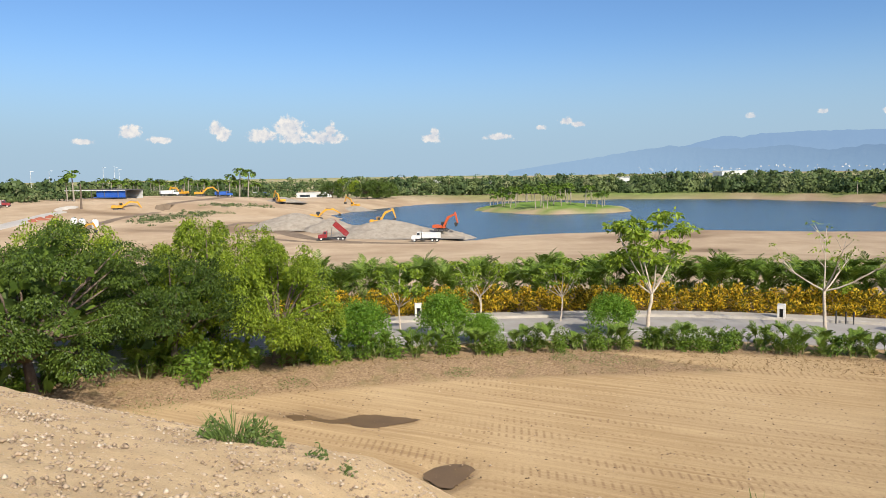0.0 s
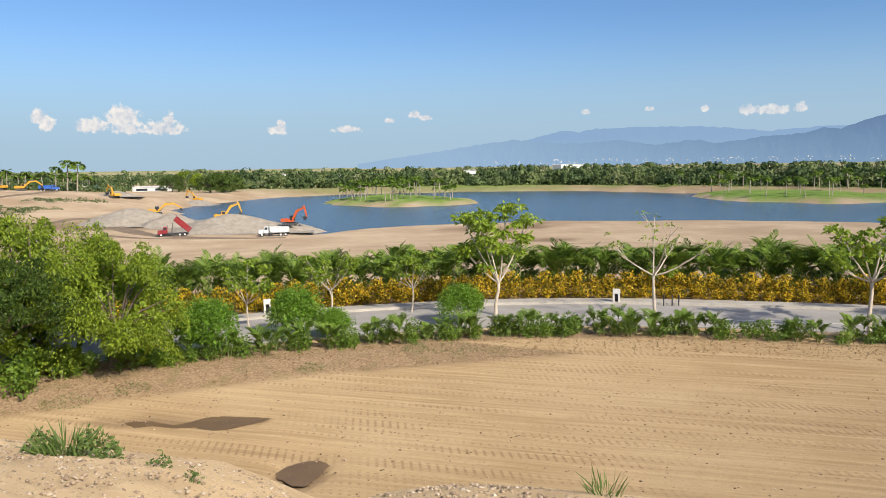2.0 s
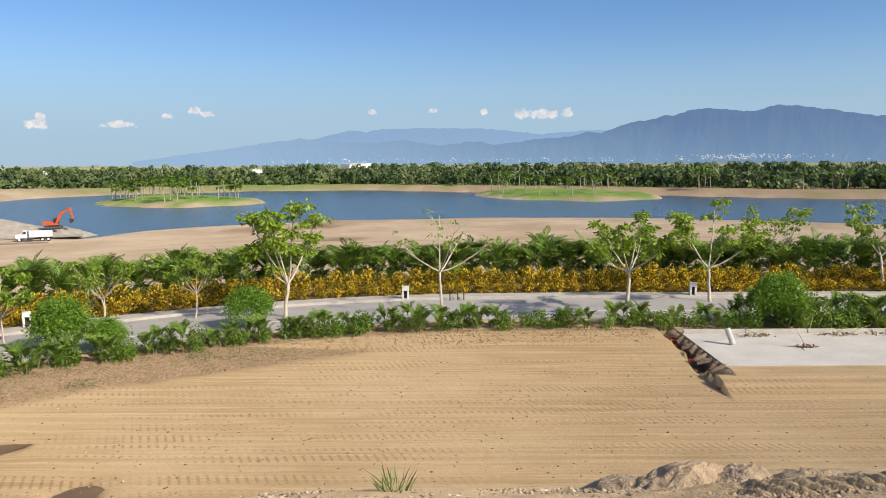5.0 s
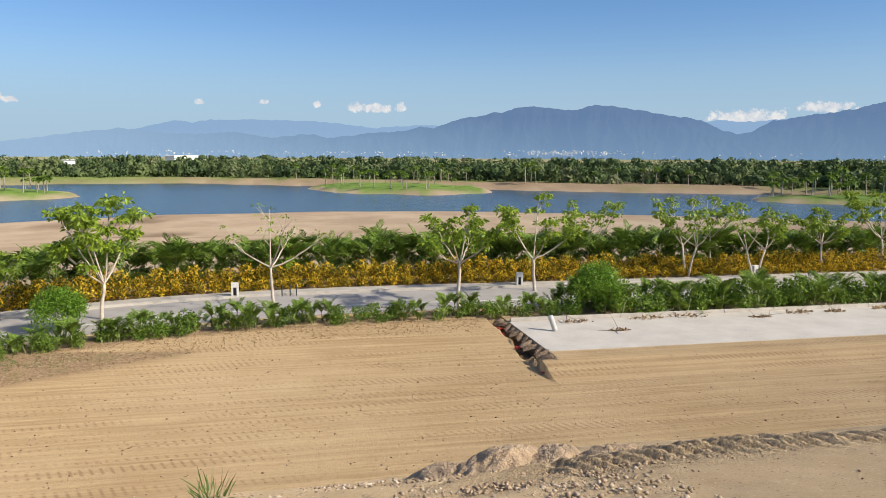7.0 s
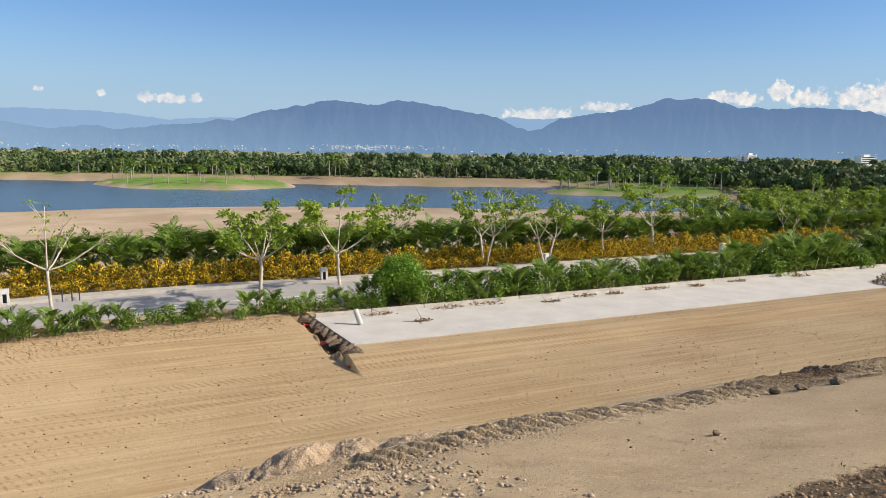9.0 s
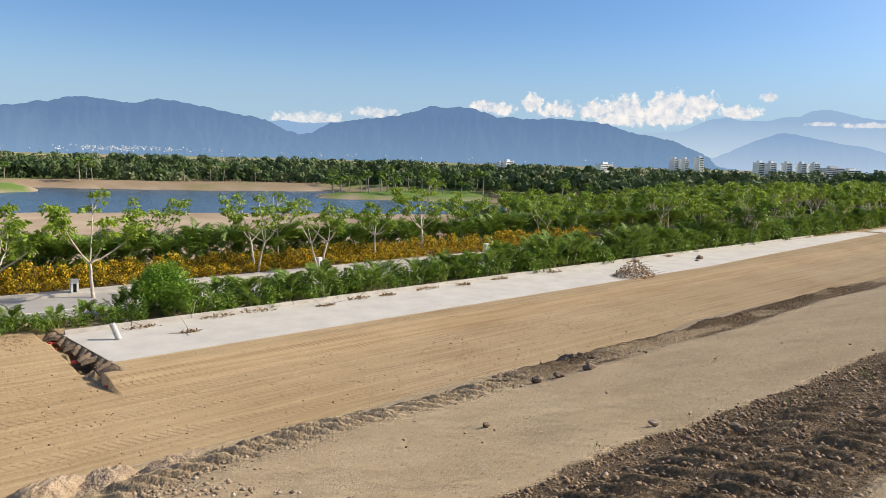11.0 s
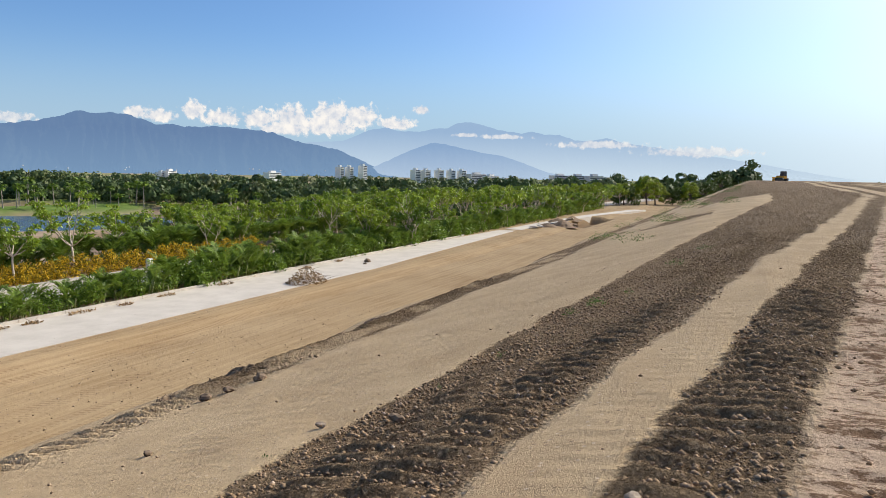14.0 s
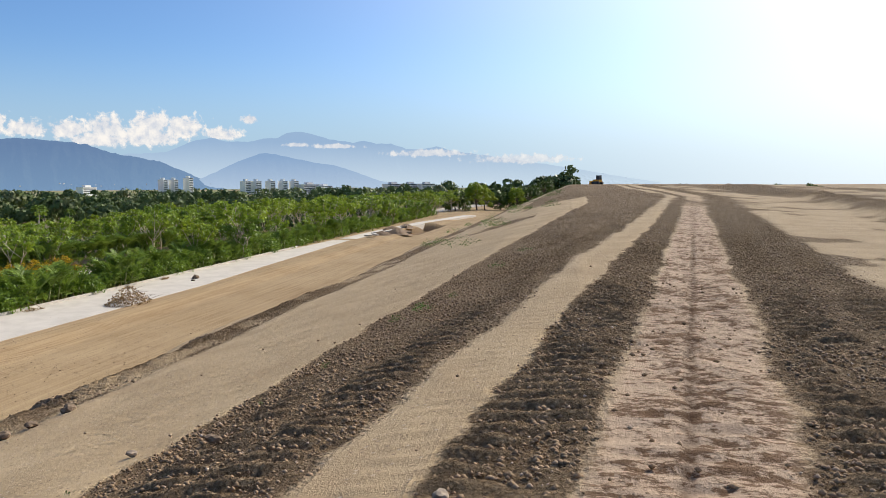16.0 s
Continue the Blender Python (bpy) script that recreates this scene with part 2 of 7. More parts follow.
def ground_material():
    m = material("earth", (0.4, 0.3, 0.2), 0.95)
    n = Net(m)
    n.b.inputs["Diffuse Roughness"].default_value = 0.45
    n.b.inputs["Specular IOR Level"].default_value = 0.1
    co = n.coords()
    along = n.t.nodes.new("ShaderNodeMapping")
    along.vector_type = "TEXTURE"
    along.inputs["Rotation"].default_value = (0, 0, radians(-27.5))
    along.inputs["Scale"].default_value = (14.0, 0.55, 1)
    n.link(n.t.nodes["Texture Coordinate"].outputs["Object"], along.inputs[0])
    za, zb = n.t.nodes.new("ShaderNodeAttribute"), n.t.nodes.new("ShaderNodeAttribute")
    za.attribute_name, zb.attribute_name = "zone_a", "zone_b"
    sa_, sb_ = n.t.nodes.new("ShaderNodeSeparateColor"), n.t.nodes.new("ShaderNodeSeparateColor")
    n.link(za.outputs["Color"], sa_.inputs[0])
    n.link(zb.outputs["Color"], sb_.inputs[0])
    gravel, clay, grass = sa_.outputs
    sand, dark, straw = sb_.outputs
    big, mid, fine, tiny = n.noise(co, 0.12, 5), n.noise(co, 1.1, 5), n.noise(co, 9, 5, 0.7), n.noise(co, 60, 3, 0.7)
    streak = n.noise(along.outputs[0], 2.2, 5, 0.65)
    # graded earth with wheel streaks
    earth = n.mix(n.ramp(streak, (0.36, (0, 0, 0)), (0.66, (1, 1, 1))), (0.36, 0.242, 0.122), (0.53, 0.38, 0.206))
    earth = n.mix(n.ramp(big, (0.4, (0, 0, 0)), (0.65, (1, 1, 1))), earth, (0.51, 0.37, 0.206))
    earth = n.mix(n.calc("MULTIPLY", n.ramp(fine, (0.5, (0, 0, 0)), (0.75, (1, 1, 1))), 0.5), earth, (0.32, 0.205, 0.115))
    lines = n.t.nodes.new("ShaderNodeMapping")
    lines.vector_type = "TEXTURE"
    lines.inputs["Rotation"].default_value = (0, 0, radians(-27.5))
    lines.inputs["Scale"].default_value = (30.0, 0.22, 1)
    n.link(n.t.nodes["Texture Coordinate"].outputs["Object"], lines.inputs[0])
    scrape = n.noise(lines.outputs[0], 1.0, 4, 0.6)
    earth = n.mix(n.calc("MULTIPLY", n.ramp(scrape, (0.48, (0, 0, 0)), (0.68, (1, 1, 1))), 0.36), earth, (0.29, 0.18, 0.095))
    earth = n.mix(n.calc("MULTIPLY", n.ramp(scrape, (0.28, (1, 1, 1)), (0.42, (0, 0, 0))), 0.35), earth, (0.58, 0.43, 0.245))
    crumbs = n.node("ShaderNodeTexVoronoi", Scale=3.2)
    n.link(co, crumbs.inputs["Vector"])
    earth = n.mix(n.ramp(crumbs.outputs["Distance"], (0.05, (0.75, 0.75, 0.75)), (0.11, (0, 0, 0))), earth, (0.22, 0.14, 0.085))
    # tyre treads: short bars in narrow bands that run with the bank
    turn = n.t.nodes.new("ShaderNodeMapping")
    turn.vector_type = "TEXTURE"
    turn.inputs["Rotation"].default_value = (0, 0, radians(-27.5))
    n.link(n.t.nodes["Texture Coordinate"].outputs["Object"], turn.inputs[0])
    run_, side_ = n.t.nodes.new("ShaderNodeSeparateXYZ"), n.t.nodes.new("ShaderNodeCombineXYZ")
    n.link(turn.outputs[0], run_.inputs[0])
    n.link(n.calc("MULTIPLY", run_.outputs[0], 0.035), side_.inputs[0])
    n.link(run_.outputs[1], side_.inputs[1])
    lanes = n.noise(side_.outputs[0], 1.7, 2, 0.5)
    lane = n.ramp(lanes, (0.52, (0, 0, 0)), (0.56, (1, 1, 1)), (0.60, (1, 1, 1)), (0.64, (0, 0, 0)))
    bars = n.calc("SINE", n.calc("MULTIPLY", n.calc("ADD", run_.outputs[0], n.calc("MULTIPLY", run_.outputs[1], 0.4)), 23.0))
    tread = n.calc("MULTIPLY", n.calc("MULTIPLY", n.calc("MAXIMUM", bars, 0.0), lane), n.ramp(n.noise(co, 0.2, 2), (0.36, (0, 0, 0)), (0.5, (1, 1, 1))))
    earth = n.mix(n.calc("MULTIPLY", tread, 0.65), earth, (0.25, 0.155, 0.085))
    earth = n.mix(n.calc("MULTIPLY", n.ramp(tiny, (0.5, (0, 0, 0)), (0.72, (1, 1, 1))), 0.45), earth, (0.27, 0.17, 0.095))
    # pale fill on the bank
    pale = n.mix(n.ramp(mid, (0.35, (0, 0, 0)), (0.7, (1, 1, 1))), (0.51, 0.365, 0.208), (0.63, 0.465, 0.272))
    pale = n.mix(n.calc("MULTIPLY", n.ramp(tiny, (0.45, (0, 0, 0)), (0.7, (1, 1, 1))), 0.5), pale, (0.4, 0.272, 0.157))
    pebble = n.node("ShaderNodeTexVoronoi", Scale=17.0)
    n.link(co, pebble.inputs["Vector"])
    pale = n.mix(n.ramp(pebble.outputs["Distance"], (0.12, (0.8, 0.8, 0.8)), (0.24, (0, 0, 0))), pale, n.mix(n.ramp(pebble.outputs["Color"], (0.45, (0, 0, 0)), (0.55, (1, 1, 1))), (0.27, 0.194, 0.123), (0.66, 0.524, 0.357)))
    # loose gravelly soil
    vor = n.node("ShaderNodeTexVoronoi", Scale=30.0)
    n.link(co, vor.inputs["Vector"])
    grains = n.ramp(vor.outputs["Color"], (0.2, (0.38, 0.248, 0.138)), (0.55, (0.57, 0.39, 0.218)), (0.85, (0.78, 0.57, 0.345)))
    stones = n.mix(n.ramp(vor.outputs["Distance"], (0.25, (0, 0, 0)), (0.6, (1, 1, 1))), grains, (0.235, 0.15, 0.081))
    lumps = n.noise(co, 22, 5, 0.75)
    stones = n.mix(n.calc("MULTIPLY", n.ramp(lumps, (0.38, (1, 1, 1)), (0.6, (0, 0, 0))), 0.75), stones, (0.22, 0.145, 0.081))
    stones = n.mix(n.calc("MULTIPLY", n.ramp(mid, (0.4, (0, 0, 0)), (0.7, (1, 1, 1))), 0.7), stones, (0.366, 0.251, 0.137))
    stones = n.mix(n.calc("MULTIPLY", n.ramp(tiny, (0.4, (0, 0, 0)), (0.7, (1, 1, 1))), 0.35), stones, (0.439, 0.314, 0.182))
    beach = n.mix(n.ramp(n.noise(co, 0.05, 6, 0.65), (0.38, (0, 0, 0)), (0.62, (1, 1, 1))), (0.33, 0.235, 0.15), (0.46, 0.35, 0.235))
    beach = n.mix(n.calc("MULTIPLY", n.ramp(n.noise(co, 0.6, 5, 0.7), (0.5, (0, 0, 0)), (0.7, (1, 1, 1))), 0.4), beach, (0.35, 0.25, 0.165))
    turf = n.mix(n.ramp(n.noise(co, 0.12, 6, 0.7), (0.35, (0, 0, 0)), (0.68, (1, 1, 1))), (0.105, 0.175, 0.03), (0.2, 0.28, 0.06))
    dry = n.mix(n.ramp(fine, (0.35, (0, 0, 0)), (0.7, (1, 1, 1))), (0.2, 0.125, 0.075), (0.42, 0.3, 0.175))
    dry = n.mix(n.ramp(mid, (0.5, (0, 0, 0)), (0.7, (0.6, 0.6, 0.6))), dry, (0.17, 0.15, 0.06))
    zc = n.t.nodes.new("ShaderNodeAttribute")
    zc.attribute_name = "zone_c"
    sc_ = n.t.nodes.new("ShaderNodeSeparateColor")
    n.link(zc.outputs["Color"], sc_.inputs[0])
    ridge = n.t.nodes.new("ShaderNodeMapping")
    ridge.vector_type = "TEXTURE"
    ridge.inputs["Rotation"].default_value = (0, 0, radians(-36.3))
    ridge.inputs["Scale"].default_value = (0.042, 0.11, 1)
    n.link(n.t.nodes["Texture Coordinate"].outputs["Object"], ridge.inputs[0])
    print_ = n.noise(ridge.outputs[0], 1.0, 7, 0.75)
    patch = n.calc("ADD", print_, n.calc("MULTIPLY", n.calc("SUBTRACT", n.noise(co, 2.6, 4), 0.5), 0.5))
    rosy = n.mix(n.ramp(patch, (0.485, (0, 0, 0)), (0.54, (1, 1, 1))), (0.72, 0.52, 0.345), n.mix(lumps, (0.15, 0.082, 0.043), (0.36, 0.215, 0.12)))
    ragged = n.ramp(n.calc("ADD", gravel, n.calc("MULTIPLY", n.calc("SUBTRACT", lumps, 0.5), 1.1)), (0.36, (0, 0, 0)), (0.62, (1, 1, 1)))
    c = n.mix(clay, earth, pale)
    c = n.mix(ragged, c, stones)
    c = n.mix(sc_.outputs[0], c, rosy)
    c = n.mix(sand, c, beach)
    c = n.mix(straw, c, dry)
    c = n.mix(grass, c, turf)
    # dark and wet ground, plus the shade painted inside the trench
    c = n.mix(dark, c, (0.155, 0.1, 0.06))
    c = n.mix(n.calc("MULTIPLY", sc_.outputs[1], 0.8), c, (0.12, 0.065, 0.035))
    n.colour(c)
    soft = n.bump(n.calc("ADD", n.calc("MULTIPLY", fine, 0.45), n.calc("ADD", n.calc("MULTIPLY", tiny, 0.4), n.calc("MULTIPLY", n.noise(co, 170, 2, 0.6), 0.22))), 0.7, 0.045)
    soft = n.bump(n.calc("MULTIPLY", print_, sc_.outputs[0]), 0.6, 0.05, soft)
    soft = n.bump(streak, 0.3, 0.06, soft)
    rocky = n.bump(n.calc("MULTIPLY", n.calc("SUBTRACT", 0.6, vor.outputs["Distance"]), gravel), 1.0, 0.055, soft)
    n.normal(n.bump(n.calc("MULTIPLY", lumps, gravel), 1.0, 0.085, rocky))
    return m


def water_material():
    m = material("lake_water", (0.05, 0.085, 0.115), 0.22)
    n = Net(m)
    n.b.inputs["Specular IOR Level"].default_value = 0.5
    co = n.coords((1, 1, 1))
    w = n.noise(co, 1.6, 4, 0.6)
    n.normal(n.bump(w, 0.5, 0.25))
    return m


EARTH = ground_material()
WATER = water_material()
ASPHALT = speckled("pale_asphalt", (0.40, 0.365, 0.325), (0.33, 0.295, 0.26), 0.8, 0.85, 0.2, 0.01, fine=30)
CONCRETE = speckled("concrete", (0.57, 0.52, 0.45), (0.46, 0.415, 0.355), 0.6, 0.85, 0.25, 0.01, fine=14)
PAVING = speckled("footway_concrete", (0.47, 0.42, 0.35), (0.37, 0.32, 0.26), 0.8, 0.9, 0.2, 0.01)
KERB = speckled("kerb_concrete", (0.55, 0.5, 0.43), (0.42, 0.37, 0.31), 2.0, 0.85, 0.2, 0.01)
PAINT = speckled("road_paint", (0.7, 0.68, 0.62), (0.55, 0.52, 0.46), 3.0, 0.7, 0.0)


# ---- building helpers ----
def mesh_from(name, verts, faces, mat=None, smooth=False):
    me = bpy.data.meshes.new(name)
    me.from_pydata([tuple(map(float, v)) for v in verts], [], [tuple(map(int, f)) for f in faces])
    if mat is not None:
        me.materials.append(mat)
    if smooth:
        me.polygons.foreach_set("use_smooth", [True] * len(me.polygons))
    me.update()
    return me


def grid_mesh(name, xs, ys, zs, mat):
    """A mesh from two-dimensional arrays of places."""
    r, c = xs.shape
    me = bpy.data.meshes.new(name)
    me.vertices.add(r * c)
    me.vertices.foreach_set("co", np.stack([xs, ys, zs], -1).astype(np.float32).ravel())
    i = (np.arange(r - 1)[:, None] * c + np.arange(c - 1)[None, :]).ravel()
    quads = np.stack([i, i + 1, i + 1 + c, i + c], 1).astype(np.int32)
    me.loops.add(quads.size)
    me.loops.foreach_set("vertex_index", quads.ravel())
    me.polygons.add(len(quads))
    me.polygons.foreach_set("loop_start", np.arange(0, quads.size, 4, dtype=np.int32))
    me.polygons.foreach_set("loop_total", np.full(len(quads), 4, np.int32))
    me.polygons.foreach_set("use_smooth", np.ones(len(quads), bool))
    me.materials.append(mat)
    me.update(calc_edges=True)
    me.validate()
    return me


def part(name, me, parent, label=""):
    ob = new(name, me)
    ob.parent = parent
    if label:
        ob["label"] = label
    return ob


def thing(name, label, category, group="", at=None, kind=""):
    ob = new(name)
    ob.empty_display_size = 0.2
    if at is not None:
        ob.matrix_basis = at
    return tagged(ob, label, category, group, kind)


def place_z(x, y):
    return float(height(np.array([x]), np.array([y]))[0])

# ---- ground: one sheet to the horizon ----
def spaced(fine_lo, fine_hi, fine, lo, hi, grow_lo, grow_hi):
    a = list(np.arange(fine_lo, fine_hi, fine))
    v, d = fine_hi, fine
    while v < hi:
        a.append(v)
        d = min(d * (1 + grow_hi), 400)
        v += d
    a.append(hi)
    v, d = fine_lo, fine
    while v > lo:
        d = min(d * (1 + grow_lo), 400)
        v -= d
        a.insert(0, max(v, lo))
    return np.array(a)


# tracks left by a crawler on top of the bank
def track_lines(s, l):
    """Lateral places measured along the crawler's tracks, which bear slightly to the south."""
    return l + 0.155 * (np.minimum(s, 48) - 3.4)


def zones(x, y, br):
    s, l = x * UX + y * UY, x * NX + y * NY
    ld = inside(x, y, LAKE)
    rag = 0.26 * fractal(s * 0.9, l * 0.9, 3, 12) + 0.16 * fractal(s * 6, l * 4, 3, 13)
    q = track_lines(s, l) + rag
    q1 = l + 0.1 * (np.minimum(s, 40) - 3.4) + rag
    on_bank = (1 - step(10, 13, l)) * (br < 0)
    dark1 = step(1.3, 1.42, q) * (1 - step(2.72, 2.9, q1)) * (0.72 + 0.28 * step(-0.1, 0.1, fractal(s * 1.5, l * 3, 3, 14)))
    dark2 = step(0.06, 0.16, q) * (1 - step(0.68, 0.8, q))
    dark3 = step(-2.35, -2.1, q) * (1 - step(-0.88, -0.74, q))
    gravel = np.maximum.reduce([dark1, dark2, dark3]) * on_bank * step(-0.5, 2.0, s)
    rim = step(5.1, 5.6, l + 0.9 * fractal(s * 0.35, l * 0.35, 3, 21)) * (1 - step(6.9, 7.3, l + 0.6 * fractal(s * 0.5, l * 0.5, 3, 22))) * on_bank * step(1.2, 2.2, s)
    gravel = np.maximum(gravel, (0.3 + 0.7 * step(6.5, 9, s)) * rim * (0.4 + 0.6 * step(-0.14, 0.08, fractal(s * 1.1, l * 1.7, 4, 23))))
    berm = np.exp(-((q + 5.8 + 0.02 * s) / 0.55) ** 2) * step(8, 16, s) * on_bank
    gravel = np.maximum(gravel, berm)
    gravel = np.maximum(gravel, 0.6 * (q < -2) * step(0.05, 0.14, fractal(s * 0.5, l * 1.2, 4, 64)) * on_bank)
    far_top = step(24, 48, s) * on_bank * (l < 9)
    gravel = np.maximum(gravel, far_top * step(-0.07, 0.04, fractal(s * 0.055, l * 0.45, 4, 63)) * 0.9)
    lane = (step(29.5, 30.5, s) * (1 - step(33.5, 34.5, s)) * 0.9 + step(70, 74, s) * (1 - step(84, 90, s)) * 0.8) * (l > 1.5)
    gravel = np.maximum(gravel, lane * on_bank * step(-0.2, 0.05, fractal(s * 0.7, l * 0.7, 3, 81)))
    clay = on_bank
    straw = step(-10.3, -9.6, br) * (1 - step(-8.3, -7.6, br)) * (l < 37.5) * (s < 24)
    straw = np.maximum(straw, step(-12.6, -11.6, br + 1.2 * fractal(x * 0.3, y * 0.3, 3, 3)) * (1 - step(-10, -9.6, br)) * (l < 34) * (s < 18))
    straw = np.maximum(straw, (br > -0.2) * (br < 11) * 0.9)
    sand = step(9, 16, br) * (1 - step(60, 130, s) * step(120, 60, br))
    straw = np.maximum(straw, step(9, 16, br) * step(60, 130, s) * step(120, 60, br))
    isle = np.maximum.reduce([step(1.5, 4, inside(x, y, p)) for p in (ISLE, SPIT, SPIT_E)])
    straw = np.maximum(straw, 0.8 * step(-1, -6, ld) * (1 - step(-40, -70, ld)) * (np.hypot(x, y) > 300) * (br > 100) * (x > 0))
    far_green = step(-7, -18, ld) * (np.hypot(x, y) > 300) * (x > 20)
    far_green = np.maximum(far_green, step(430, 520, np.hypot(x, y)) * (br > 0))
    far_green = np.maximum(far_green, 0.5 * step(-2, -6, ld) * (np.hypot(x, y) > 300) * (x > 20))
    grass = np.maximum(isle, 0.85 * far_green * step(-0.06, 0.1, fractal(x * 0.02, y * 0.02, 4, 31) + 0.03))
    dark = 0.75 * step(0.13, 0.2, fractal(x * 0.018, y * 0.045, 4, 41)) * (br > 70) * (ld < -4) * (1 - isle) * (np.hypot(x, y) < 300)
    wet = step(-5, 0, ld) * (ld < 3) * (br > 60) * 0.35
    dark = np.maximum(dark, wet * (1 - isle))
    for hs_, hl, ha, hb, dz in PUDDLES:
        dark = np.maximum(dark, 0.5 * step(1.05, 0.9, np.hypot((s - hs_) / ha, (l - hl) / hb) + 0.5 * fractal(s * 1.5, l * 1.5, 3, 77)))
    return gravel, clay, grass * (br > 0), sand, dark, straw


PUDDLES = [(-16.2, 22.0, 1.9, 0.42, 0.09), (-14.2, 22.8, 1.3, 0.5, 0.1), (-18.3, 21.3, 1.2, 0.35, 0.07), (-9.9, 19.0, 0.85, 1.15, 0.22)]


def ground():
    s = np.r_[spaced(-10.0, 2.4, 0.1, -4800, 2.4, 0.06, 0.05)[:-1], np.arange(2.4, 9.0, 0.034), np.arange(9.0, 17.0, 0.07), spaced(17.0, 19.0, 0.1, 17.0, 4800, 0.05, 0.055)]
    l = np.r_[spaced(-4.0, -2.4, 0.1, -4800, -2.4, 0.07, 0.05)[:-1], np.arange(-2.4, 3.1, 0.038), np.arange(3.1, 5.2, 0.07), np.arange(5.2, 7.4, 0.042), spaced(7.4, 8.4, 0.1, 7.4, 4800, 0.05, 0.045)]
    s, l = np.r_[s[s < 125.5], np.arange(126, 173, 0.9), s[s > 173.5]], np.r_[l[l < 22.6], np.arange(23.0, 28.4, 0.32), np.arange(28.4, 38.6, 0.2), l[l > 38.8]]
    S, L = np.meshgrid(s, l, indexing="ij")
    X, Y = S * UX + L * NX, S * UY + L * NY
    BR = beyond_road(X, Y).reshape(X.shape)
    Z = height(X, Y, BR)
    g, c, gr, sa2, dk, st = zones(X, Y, BR)
    near = np.clip(1.4 - np.hypot(S, L) / 60, 0, 1) * (BR < -8)
    Z += near * (0.05 * fractal(S * 0.9, L * 1.5, 4, 51) + g * (0.045 * fractal(S * 3.1, L * 3.1, 3, 52) + 0.05 * fractal(S * 13, L * 13, 3, 56)) + 0.012 * fractal(S * 15, L * 4.5, 3, 61))
    Z += step(4, 2, S) * step(-40, -12, S) * step(0.5, 2.5, L) * step(9, 7, L) * (0.09 * fractal(S * 2.6, L * 2.6, 4, 83) + 0.03 * fractal(S * 9, L * 9, 2, 84))
    # cleat marks of the crawler, across its line of travel
    q = track_lines(S, L)
    along = (S - 0.155 * L) / 1.012
    beat = np.sin(along * 2 * np.pi / 0.18 + 1.6 * fractal(S * 0.7, L * 0.7, 2, 53) + 1.2 * fractal(S * 3, L * 3, 2, 57))
    worn = step(-0.16, 0.05, fractal(S * 0.55, L * 1.6, 3, 54))
    cleat = np.clip(2.6 * beat + 2.5 * fractal(S * 9, L * 9, 2, 55), -0.8, 1) * worn
    belt = np.maximum.reduce([np.exp(-((q - 0.42) / 0.3) ** 4), np.exp(-((q + 1.2) / 0.28) ** 4), 0.8 * np.exp(-((q + 1.85) / 0.25) ** 4), np.exp(-((q - 1.75) / 0.22) ** 4), np.exp(-((q - 2.3) / 0.2) ** 4), 0.12 * np.exp(-((q - 1.02) / 0.14) ** 4)])
    Z += 0.027 * cleat * belt * step(1.5, 3, S) * step(30, 22, np.hypot(S, L)) * (L < 4)
    rose = np.exp(-((q + 0.38) / 0.42) ** 4) * step(0.5, 2, S)
    bars = np.clip(2.2 * np.sin(along * 2 * np.pi / 0.17 + 3.0 * fractal(S * 1.1, L * 1.6, 3, 58)), -1, 1) * step(-0.1, 0.14, fractal(S * 2.2, L * 3.3, 3, 59))
    Z += 0.009 * (bars + 5 * fractal(S * 14, L * 9, 3, 60)) * rose * step(24, 16, S)
    Z += 0.42 * np.exp(-((q + 5.8 + 0.02 * S) / 0.55) ** 2) * step(8, 16, S) * (1 - step(70, 90, S)) * (1 + fractal(S * 0.8, L * 0.8, 3, 65))
    # crumbled ridge with cleat notches along the edge of the bank
    edge = L + 0.8 * fractal(S * 0.35, L * 0.35, 3, 21)
    on_edge = step(1.2, 2.4, S)
    Z += 0.085 * np.exp(-((edge - 6.15) / 0.33) ** 2) * (1 + 1.6 * fractal(S * 1.3, L * 1.3, 3, 66)) * on_edge * (1 - step(30, 60, S))
    teeth = np.exp(-((edge - 6.02) / 0.3) ** 4) * step(1.8, 2.8, S) * (1 - step(17, 24, S)) * (0.45 + 0.55 * step(-0.15, 0.0, fractal(S * 0.5, L * 0.1, 2, 29)))
    Z += 0.036 * teeth * np.clip(2.8 * np.sin((S + 0.35 * L + 0.15 * fractal(S * 2, L * 2, 2, 27)) * 2 * np.pi / 0.175) + 3.0 * fractal(S * 6, L * 6, 2, 28), -1, 0.7)
    Z += 0.07 * np.exp(-((edge - 6.15) / 0.5) ** 2) * on_edge * (1 - step(20, 40, S)) * fractal(S * 7, L * 7, 3, 67)
    rut = np.exp(-((q + 0.33 + 0.03 * fractal(S * 0.8, L * 0 + 2, 3, 68)) / 0.022) ** 2) * (S > 0)
    Z -= 0.014 * rut
    # shallow hollows where rain stands
    for hs_, hl, ha, hb, dz in PUDDLES:
        Z -= dz * np.exp(-((S - hs_) / ha) ** 2 - ((L - hl) / hb) ** 2)
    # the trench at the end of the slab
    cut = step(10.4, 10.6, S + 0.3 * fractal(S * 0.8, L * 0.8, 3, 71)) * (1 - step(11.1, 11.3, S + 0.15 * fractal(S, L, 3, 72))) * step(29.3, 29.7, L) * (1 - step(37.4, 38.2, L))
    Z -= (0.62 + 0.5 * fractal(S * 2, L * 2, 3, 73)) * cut
